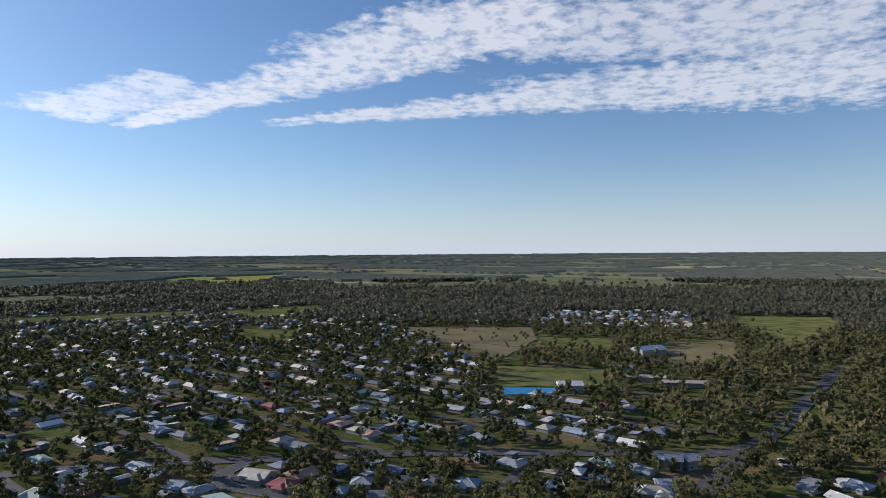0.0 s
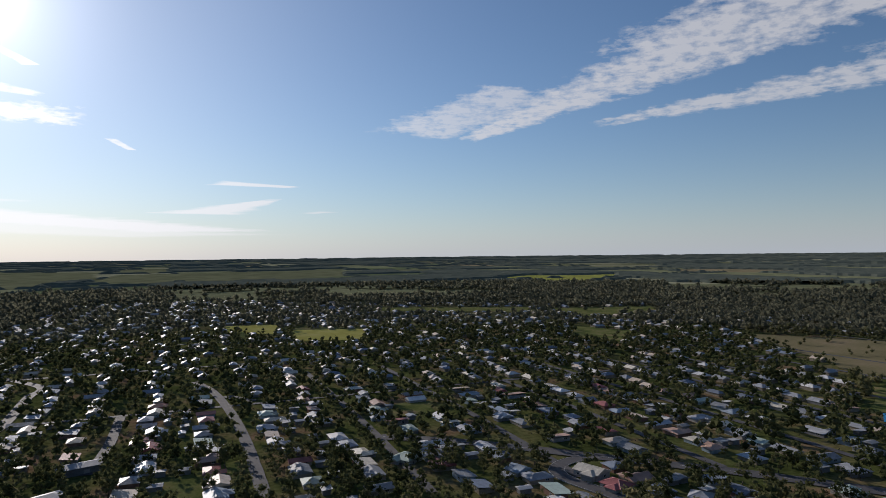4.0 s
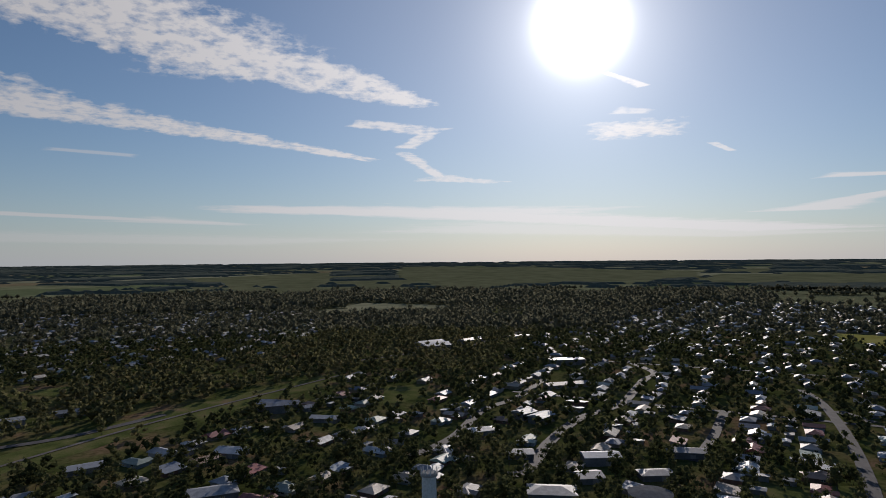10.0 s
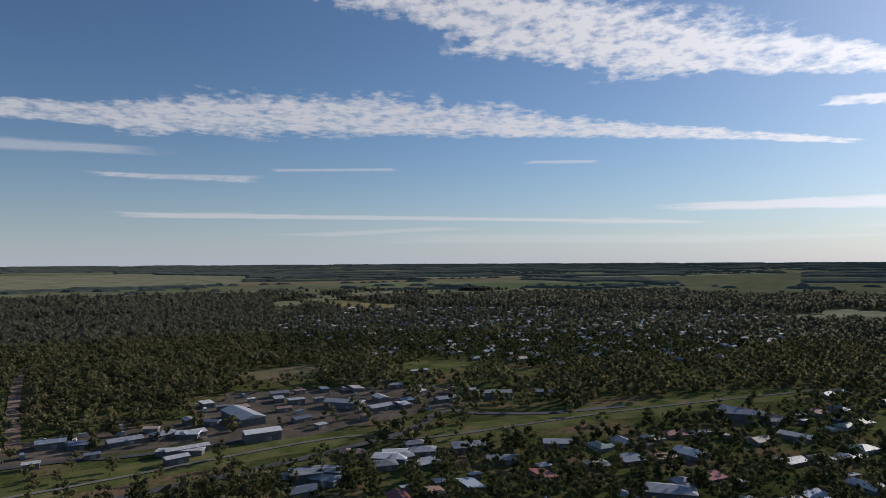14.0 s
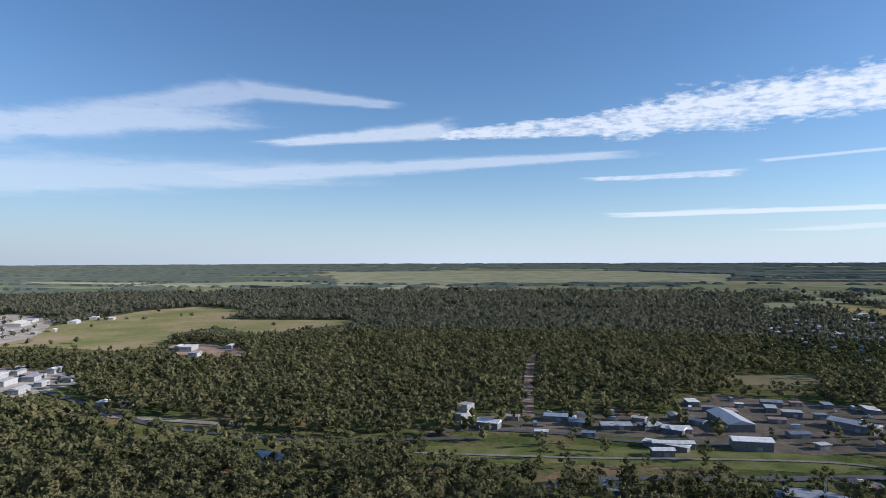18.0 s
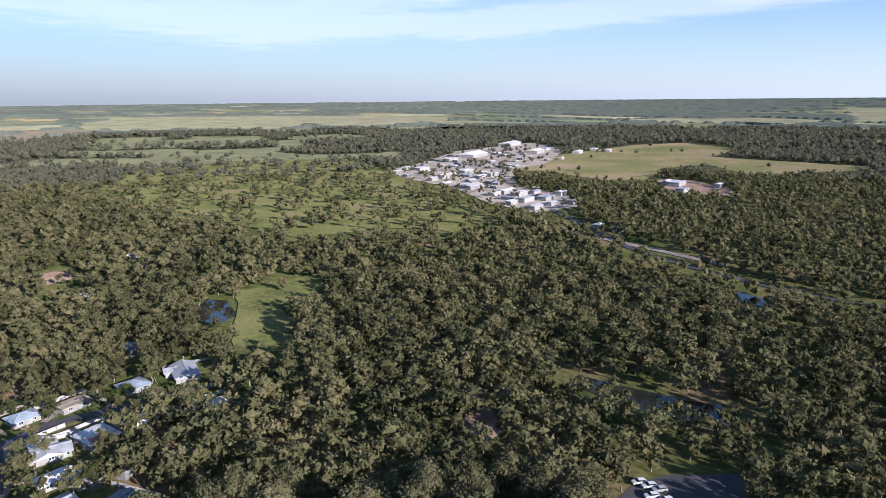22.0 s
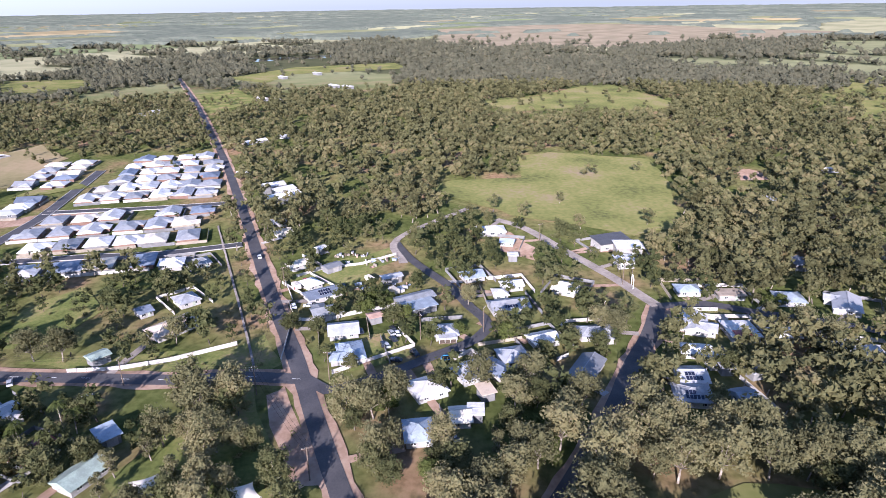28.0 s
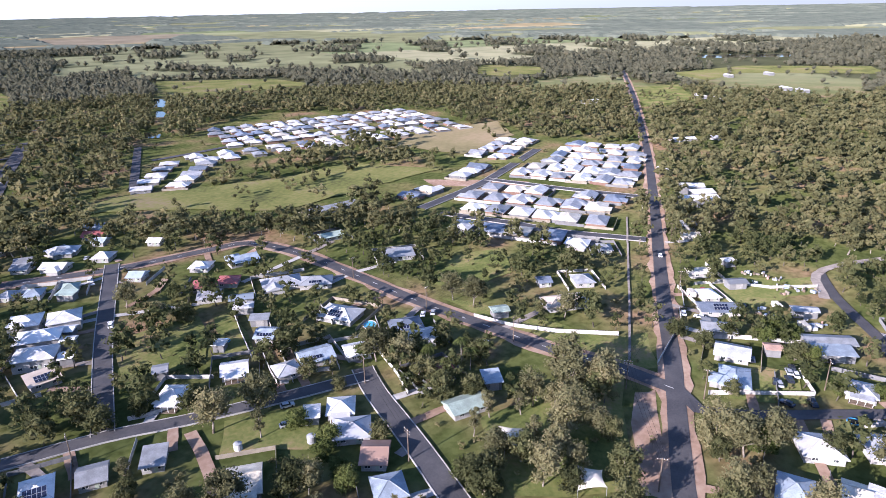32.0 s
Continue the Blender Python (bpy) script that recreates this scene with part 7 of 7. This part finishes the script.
def tree_form(seed, height, spread, lobes, cards, size, base=0.35, core=0.8, trunk_sides=6, limbs=True, lobe=0.46):
    """A gum tree: tapered leaning trunk, limbs, and uneven clumps of small leaf sprays. Returns trunk and crown arrays."""
    rng = np.random.default_rng(seed)
    fm = Form()
    fork = height * base
    lean = rng.uniform(-0.05, 0.05, 2) * height
    top = Vector((lean[0], lean[1], fork))
    fm.tube((0, 0, -0.2), top, 0.022 * height, 0.015 * height, trunk_sides)
    centres = []
    for i in range(lobes):
        a = 2 * math.pi * (i * 0.382 + rng.uniform(-0.08, 0.08))
        up = 0.0 if lobes == 1 else (i + 0.5) / lobes
        out = spread * (0.72 * math.sqrt(max(0.0, 1 - (up * 1.05 - 0.25) ** 2))) * rng.uniform(0.45, 1.0) if lobes > 1 else 0.0
        rad = spread * lobe * rng.uniform(0.72, 1.2)
        if lobes == 1:
            rad = spread * lobe
        z = fork + (height - fork) * (0.12 + 0.74 * up if lobes > 1 else 0.45)
        q = Vector((lean[0] * (1 + up) + math.cos(a) * out, lean[1] * (1 + up) + math.sin(a) * out, z))
        centres.append((q, rad))
        if limbs:
            fm.tube(top, q, 0.009 * height, 0.003 * height, 4)
    verts, polys, base_i = [], [], 0
    for c, r in centres:
        lump = CORE[0] * rng.uniform(0.6, 1.3, (len(CORE[0]), 1)) * r * core * np.array([1, 1, 0.82 if lobes > 1 else (height - fork) * 0.5 / (r * core)])
        verts.append(lump + np.array(c))
        polys.append(CORE[1] + base_i)
        base_i += len(lump)
        d = rng.normal(size=(cards, 3))
        d /= np.linalg.norm(d, axis=1)[:, None]
        d[:, 2] = d[:, 2] * 0.8 + 0.12
        p = np.array(c) + d * r * rng.uniform(0.4, 1.2, (cards, 1)) * np.array([1, 1, 0.85 if lobes > 1 else (height - fork) * 0.5 / r])
        nrm = d * 0.8 + rng.normal(scale=0.75, size=(cards, 3)) + np.array([0, 0, 0.35])
        nrm /= np.linalg.norm(nrm, axis=1)[:, None]
        t1 = np.cross(nrm, rng.normal(size=(cards, 3)))
        t1 /= np.linalg.norm(t1, axis=1)[:, None]
        t2 = np.cross(nrm, t1)
        sz = size * rng.uniform(0.55, 1.3, (cards, 1))
        verts.append(np.stack([p - t1 * sz - t2 * sz * 0.5, p + t1 * sz - t2 * sz * 0.4, p + t2 * sz * 1.1 + nrm * sz * 0.2], 1).reshape(-1, 3))
        polys.append(base_i + np.arange(cards * 3).reshape(-1, 3))
        base_i += cards * 3
    tv = np.array([tuple(v) for v in fm.v])
    tf = [(f[0], f[i], f[i + 1]) for f in fm.f for i in range(1, len(f) - 1)]
    return tv, np.array(tf), np.concatenate(verts), np.concatenate(polys)


def joined(name, spots, forms, label, leaf="leaf", bark="bark_dark"):
    """Many trees as one mass: spots are x, y, scale, turn, form, tint."""
    V_, P, MI, T = [], [], [], []
    base = 0
    for fi, (tv, tf, cv, cf) in enumerate(forms):
        sel = spots[spots[:, 4] == fi]
        if not len(sel):
            continue
        v = np.concatenate([tv, cv])
        f = np.concatenate([tf, cf + len(tv)])
        c, s = np.cos(sel[:, 3]), np.sin(sel[:, 3])
        sc = sel[:, 2]
        x = (v[None, :, 0] * c[:, None] - v[None, :, 1] * s[:, None]) * sc[:, None] + sel[:, 0:1]
        y = (v[None, :, 0] * s[:, None] + v[None, :, 1] * c[:, None]) * sc[:, None] + sel[:, 1:2]
        z = v[None, :, 2] * sc[:, None] + land_height(np.hypot(sel[:, 0], sel[:, 1]))[:, None]
        V_.append(np.stack([x, y, z], -1).reshape(-1, 3))
        n = len(sel)
        P.append((f[None] + (base + np.arange(n) * len(v))[:, None, None]).reshape(-1, 3))
        MI.append(np.tile(np.concatenate([np.ones(len(tf)), np.zeros(len(cf))]), n))
        T.append(np.repeat(sel[:, 5], len(v)))
        base += n * len(v)
    me = raw_mesh(name, np.concatenate(V_), np.concatenate(P), [M[leaf], M[bark]], np.concatenate(MI), np.concatenate(T))
    return tagged(new(name, me), label, "trees", kind="stuff")


def scatter(seed, r0, r1, cell, density):
    """Jittered grid of points between two distances, thinned by a density between 0 and 1."""
    rs = np.random.default_rng(seed)
    n = int(2 * r1 / cell)
    gx, gy = np.meshgrid(np.arange(n), np.arange(n))
    x = (gx.ravel() + rs.uniform(0, 1, n * n)) * cell - r1
    y = (gy.ravel() + rs.uniform(0, 1, n * n)) * cell - r1
    d = np.hypot(x, y)
    ok = (d > r0) & (d < r1)
    x, y = x[ok], y[ok]
    ok = rs.uniform(0, 1, len(x)) < density(x, y)
    x, y = x[ok], y[ok]
    ok = np.ones(len(x), bool)
    for pts, width in LINES + GLADES:
        ok &= from_line(x, y, pts) > width / 2 + 1.5
    for sx, sy, sr in SPOTS:
        d2 = math.hypot(sx, sy)
        if d2 < r0 * 0.8 - 60 or d2 > r1 * 1.2 + 60:
            continue
        ok &= np.hypot(x - sx, y - sy) > sr * 0.85 + 1.6
        if sx * sx + sy * sy < 120000:
            ok &= np.hypot(x - sx * 0.96, y - sy * 0.96) > sr * 0.5     # open front yards
    return x[ok], y[ok]


NEAR_HOMES = [(60, 190), (75, 60), (90, 0), (150, -60), (215, -165), (330, -120), (345, 0), (300, 60), (300, 150), (230, 240), (220, 320), (150, 320)]
ESTATES = [(300, 50), (570, 62), (575, 205), (340, 215), (305, 150)]
ESTATE_FAR = [(280, 360), (380, 470), (600, 540), (700, 330), (620, 270), (480, 320)]


def density(x, y):
    d = np.hypot(x, y)
    az = np.degrees(np.arctan2(-x, y)) % 360
    wood = 0.55 + 0.75 * (wave_noise(x, y, 120, 5) - 0.25)
    val = np.clip(wood, 0.12, 1.0)
    # the wooded river side
    side = (az > 118) & (az < 262) & (d < 1150)
    val = np.where(side, np.clip(wood + 0.45, 0.62, 1.0), val)
    wooded, tone = land_cover(x, y)
    val = np.where((d > 950) & ~side, np.where(wooded, 0.92, 0.035), val)
    near_town = inside(x, y, TOWN) | inside(x, y, NEAR_RAIL)
    val = np.where(near_town, np.where(d > 1000, 0.46, np.where(d > 600, 0.72, 0.9)), val)
    for k in (1.0, 0.95, 0.9):
        val = np.where(inside(x, y, [(px * k, py * k) for px, py in ESTATE]), 0.06 if k == 1.0 else 0.35, val)
    val = np.where(inside(x, y, SUBURB), np.where(d > 1000, 0.6, 0.85), val)
    val = np.where(inside(x, y, NEAR_HOMES), 0.62, val)
    val = np.where(inside(x, y, ESTATES), 0.1, val)
    val = np.where(inside(x, y, ESTATE_FAR), 0.06, val)
    for poly, share in GROVES:
        val = np.where(inside(x, y, poly), share, val)
    for poly, share in OPEN:
        hit = inside(x, y, poly)
        val = np.where(hit, np.minimum(val, share), val)
        if share < 0.1 and math.hypot(*poly[0]) > 430:
            hit = inside(x, y, [(px * 0.95, py * 0.95) for px, py in poly])
            val = np.where(hit, np.minimum(val, 0.2), val)
    for poly, share in BELTS:
        val = np.where(inside(x, y, poly), share, val)
    return val


def girth(x, y):
    """Garden and paddock trees stay smaller than those of the woods."""
    out = np.ones(len(x))
    out = np.where(inside(x, y, TOWN) | inside(x, y, NEAR_RAIL), 0.92, out)
    out = np.where(inside(x, y, SUBURB), 0.88, out)
    out = np.where(inside(x, y, NEAR_HOMES), 0.9, out)
    for poly, share in OPEN:
        if share < 0.2:
            out = np.where(inside(x, y, poly), 0.7, out)
    return np.where(inside(x, y, ESTATES) | inside(x, y, ESTATE_FAR), 0.42, out)


def spots_for(seed, x, y, forms, lo, hi):
    rs = np.random.default_rng(seed)
    n = len(x)
    return np.stack([x, y, rs.uniform(lo, hi, n) * girth(x, y), rs.uniform(0, 6.28, n), rs.integers(0, forms, n), np.clip(rs.normal(0.5, 0.26, n) + (wave_noise(x, y, 90, 3) - 0.5) * 0.5, 0, 1)], 1)


def near_tree(name, seed, height, spread, key, label, lobes=13, cards=150, size=0.36, base=0.26, core=0.66):
    tv, tf, cv, cf = tree_form(seed, height, spread, lobes, cards, size, base, core)
    return (name, raw_mesh("trunk", tv, tf, M["bark"], smooth=True), raw_mesh("crown", cv, cf, M[key]), label)


KINDS = [near_tree("gum_tree", 101 + i, 14 + i * 0.8, 5.4 + 0.3 * i, "leaf_gum", "tall grey-green gum tree with a pale trunk") for i in range(4)]
KINDS += [near_tree("shade_tree", 120 + i, 8.0 + i, 5.0, ("leaf_green", "leaf_olive", "leaf_olive")[i], "rounded dark green shade tree beside a yard", 12, 150, 0.33, 0.1, 0.74) for i in range(3)]
KINDS += [near_tree("slender_gum", 130 + i, 13, 2.7, "leaf_gum", "slender upright young gum tree", 8, 120, 0.3, 0.22) for i in range(2)]

# trees one can pick out near the camera
tx, ty = scatter(11, 80, 215, 8.5, density)
order = np.argsort(np.hypot(tx, ty))
azs = np.degrees(np.arctan2(-tx, ty)) % 360
order = [i for i in order if 165 < azs[i] < 338][:300]
rng = random.Random(5)
for i in order:
    homes = inside([tx[i]], [ty[i]], NEAR_HOMES)[0]
    name, tm, cm, label = KINDS[rng.choice((0, 1, 2, 4, 5, 6, 4, 5, 6, 7, 8)) if homes else rng.choice((0, 1, 2, 3, 0, 1, 2, 3, 7, 5))]
    s = rng.uniform(0.6, 1.05) if homes else rng.uniform(0.85, 1.15)
    ob = thing(name, pose(float(tx[i]), float(ty[i]), 0, 0, 0, rng.uniform(0, 360)), label, "tree", "trees round the houses" if homes else "woodland trees")
    ob.scale = (s, s, s * rng.uniform(0.9, 1.1))
    part("trunk", tm, ob)
    part("crown", cm, ob)
# single trees along the streets and yards: place, kind and size
STREET_TREES = [(113, 129, 2, 1.00), (125, 122, 1, 0.95), (101, 169, 5, 1.15), (157, 137, 6, 1.10), (163, 224, 0, 0.85), (163, 191, 5, 0.95), (158, 198, 1, 0.70), (167, 106, 3, 0.90), (165, 96, 0, 0.95), (173, 92, 6, 0.95), (176, 106, 5, 0.90), (181, 73, 6, 0.90), (160, 78, 5, 0.80), (161, 68, 6, 0.80), (135, 127, 5, 0.75), (148, 121, 6, 0.80)]
STREET_TREES += [(168, 112, 4, 0.70), (147, 108, 5, 0.55), (125, 107, 4, 0.80), (117, 93, 4, 0.70), (112, 85, 4, 0.65), (106, 91, 4, 0.60), (172, 40, 1, 1.05), (177, 31, 2, 0.95), (145, 42, 7, 0.90), (142, 34, 0, 0.80), (128, 48, 6, 0.80), (142, 59, 7, 0.75), (152, 58, 7, 0.85), (166, 48, 7, 0.80), (157, 33, 3, 0.90), (157, 50, 7, 0.70)]
STREET_TREES += [(227, 14, 5, 0.80), (193, -6, 6, 0.60), (163, -4, 2, 0.95), (163, -11, 0, 1.00), (169, -19, 1, 0.90), (224, -25, 5, 0.85), (226, -30, 4, 0.75), (208, -37, 4, 0.60), (235, -16, 4, 0.80), (241, -25, 4, 0.70), (130, 35, 0, 0.90), (132, 28, 6, 0.80), (92, 174, 6, 0.90), (100, 160, 5, 0.90), (118, 144, 6, 0.70), (111, 156, 5, 0.70)]
STREET_TREES += [(222, 4, 5, 0.75), (244, -18, 4, 0.85), (238, -23, 4, 0.75), (234, -5, 6, 0.60), (232, -57, 0, 0.70), (209, -48, 4, 0.60), (201, -65, 4, 0.85), (174, -32, 6, 0.75), (171, -46, 2, 0.85), (168, -60, 1, 0.95), (183, -71, 6, 0.80), (198, -99, 0, 0.80), (192, -103, 1, 0.75), (247, -178, 5, 0.95), (252, -189, 0, 0.95), (256, -204, 1, 0.90), (234, -148, 6, 0.55)]
STREET_TREES += [(192, -85, 5, 0.80), (186, -93, 6, 0.80), (202, -173, 4, 0.70), (203, -179, 4, 0.60), (163, -128, 5, 0.90), (161, -134, 6, 0.85), (177, -168, 2, 0.90), (168, -170, 0, 0.90), (162, 85, 5, 1.00), (155, 75, 6, 1.00), (160, 66, 5, 0.80), (163, 48, 2, 0.80), (151, 36, 1, 0.90), (179, 31, 1, 0.95), (182, 43, 2, 1.00), (223, 102, 0, 0.90), (221, 92, 2, 0.90), (225, 55, 0, 0.80)]
for x, y, k, s in STREET_TREES:
    name, tm, cm, label = KINDS[k]
    ob = thing(name, pose(x, y, 0, 0, 0, rng.uniform(0, 360)), label, "tree", "trees round the houses")
    ob.scale = (s * 1.05, s * 1.05, s)
    part("trunk", tm, ob)
    part("crown", cm, ob)


def palm(x, y, h, seed):
    """A palm: ringed stem and a head of drooping fronds, each with its leaflets."""
    pr = random.Random(seed)
    ob = thing("palm_tree", pose(x, y, 0, 0, 0, pr.uniform(0, 360)), "slender palm with drooping green fronds among the trees", "palm", "garden palms")
    fm = Form()
    for k in range(5):
        fm.tube((0.08 * k, 0, h * k / 5), (0.08 * (k + 1), 0, h * (k + 1) / 5), 0.2 - 0.015 * k, 0.17 - 0.015 * k, 7)
    part("trunk", fm.mesh("trunk", M["bark"]), ob)
    for i in range(13):
        a, rise = 2 * math.pi * i / 13 + pr.uniform(-0.2, 0.2), pr.uniform(0.1, 0.9)
        fr = Form()
        spine = [Vector((0.4 + math.cos(a) * 2.9 * q, math.sin(a) * 2.9 * q, h + rise * 2.2 * q - 2.6 * q * q)) for q in (0, 0.2, 0.4, 0.6, 0.8, 1.0)]
        side = Vector((-math.sin(a), math.cos(a), 0))
        for j, (p, q) in enumerate(zip(spine, spine[1:])):
            fr.tube(p, q, 0.035, 0.03, 3)
            wide = (0.55, 0.8, 0.85, 0.7, 0.35)[j]
            for sgn in (-1, 1):
                for f0 in (0.0, 0.5):
                    b0, b1 = p.lerp(q, f0), p.lerp(q, f0 + 0.42)
                    tip = p.lerp(q, f0 + 0.6) + side * sgn * wide - Vector((0, 0, 0.3))
                    fr.add([b0, b1, tip], [(0, 1, 2)])
        part("frond", fr.mesh("frond", M["leaf_green"]), ob)


for k, (x, y, h) in enumerate([(169, 87, 8.0), (179, 79, 9.0), (175, 74, 8.0), (167, 79, 7.0), (156, 88, 6.0), (173, 91, 8.0), (170, 87, 9.0)]):
    palm(x, y, h, 60 + k)
picked = set(order)
rest = np.array([i for i in range(len(tx)) if i not in picked], int)

forms_b = [tree_form(200 + i, 12.5 + i * 0.8, 5.4 + 0.3 * (i % 3), 6, 25, 0.85, base=0.16, trunk_sides=4, limbs=False, core=0.72, lobe=0.5) for i in range(7)]
bx, by = scatter(12, 215, 400, 8.6, density)
bx, by = np.concatenate([bx, tx[rest]]), np.concatenate([by, ty[rest]])


def gardens(x, y):
    return inside(x, y, TOWN) | inside(x, y, NEAR_RAIL) | inside(x, y, SUBURB) | inside(x, y, NEAR_HOMES) | inside(x, y, ESTATES) | inside(x, y, MIDTOWN)


home = gardens(bx, by)
joined("woodland", spots_for(21, bx[~home], by[~home], 7, 0.68, 1.1), forms_b, "dense grey-green gum woodland", bark="bark")
joined("garden_trees", spots_for(26, bx[home], by[home], 7, 0.5, 1.0), forms_b, "dark green trees of the gardens and streets", "leaf_garden")
forms_c = [tree_form(300 + i, 11 + i * 0.9, 5.6, 3, 13, 1.3, base=0.06, trunk_sides=3, limbs=False, core=0.85, lobe=0.62) for i in range(8)]
cx, cy = scatter(13, 400, 1000, 11.2, density)
home = gardens(cx, cy)
joined("far_woodland", spots_for(22, cx[~home], cy[~home], 8, 0.72, 1.2), forms_c, "grey-green woodland further off")
joined("town_trees", spots_for(27, cx[home], cy[home], 8, 0.55, 1.2), forms_c, "dark green garden trees between the town's houses", "leaf_garden")
forms_d = [tree_form(400 + i, 11 + i, 7.2, 1, 11, 2.4, base=0.03, trunk_sides=3, limbs=False, core=0.85, lobe=0.95) for i in range(6)]
dx, dy = scatter(14, 1000, 1500, 13.5, density)
fx, fy = scatter(15, 1500, 2420, 21, density)
# these trees take the leaf colour with haze painted in
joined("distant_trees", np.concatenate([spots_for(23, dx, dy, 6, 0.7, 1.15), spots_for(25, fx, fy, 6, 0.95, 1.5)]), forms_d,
       "distant trees and tree lines across the plain", "leaf_hazed")

forms_s = [tree_form(500 + i, 1.9, 1.5, 3, 14, 0.3, base=0.05, trunk_sides=3, limbs=False) for i in range(3)]
sx_, sy_ = scatter(17, 95, 330, 6.5, lambda x, y: np.where(inside(x, y, NEAR_HOMES), 0.34, 0.0))
joined("garden_shrubs", spots_for(24, sx_, sy_, 3, 0.5, 1.5), forms_s, "low green garden shrubs in the yards")


def canopy(name, radii, count, material, label):
    """The closed canopy of far woods: a bumpy sheet over the wooded blocks alone."""
    ang = np.linspace(0, 2 * math.pi, count, endpoint=False)
    rr, aa = np.meshgrid(np.asarray(radii), ang, indexing="ij")
    rs = np.random.default_rng(8)
    x, y = (rr * np.cos(aa)).ravel(), (rr * np.sin(aa)).ravel()
    wood = land_cover(x, y)[0]
    lift = np.where(wood, np.interp(np.hypot(x, y), (2400, 3400), (9.0, 6.5)) * rs.uniform(0.85, 1.15, len(x)), -0.5)
    verts = np.stack([x, y, land_height(np.hypot(x, y)) + lift], -1)
    n, k = len(radii), count
    i, j = np.meshgrid(np.arange(n - 1), np.arange(k), indexing="ij")
    a, b = i * k + j, i * k + (j + 1) % k
    quads = np.stack([a, a + k, b + k, b], -1).reshape(-1, 4)
    quads = quads[wood[quads].any(1)]
    tagged(new(name, raw_mesh(name, verts, quads, material)), label, "forest", kind="stuff")


# the sheet's haze is in its material colour, not in the air
canopy("far_woods", list(np.linspace(2400, 3950, 90)) + list(np.linspace(3970, 4955, 48)), 1000, M["far"], "belts of forest on the far plain, with haze in their colour")
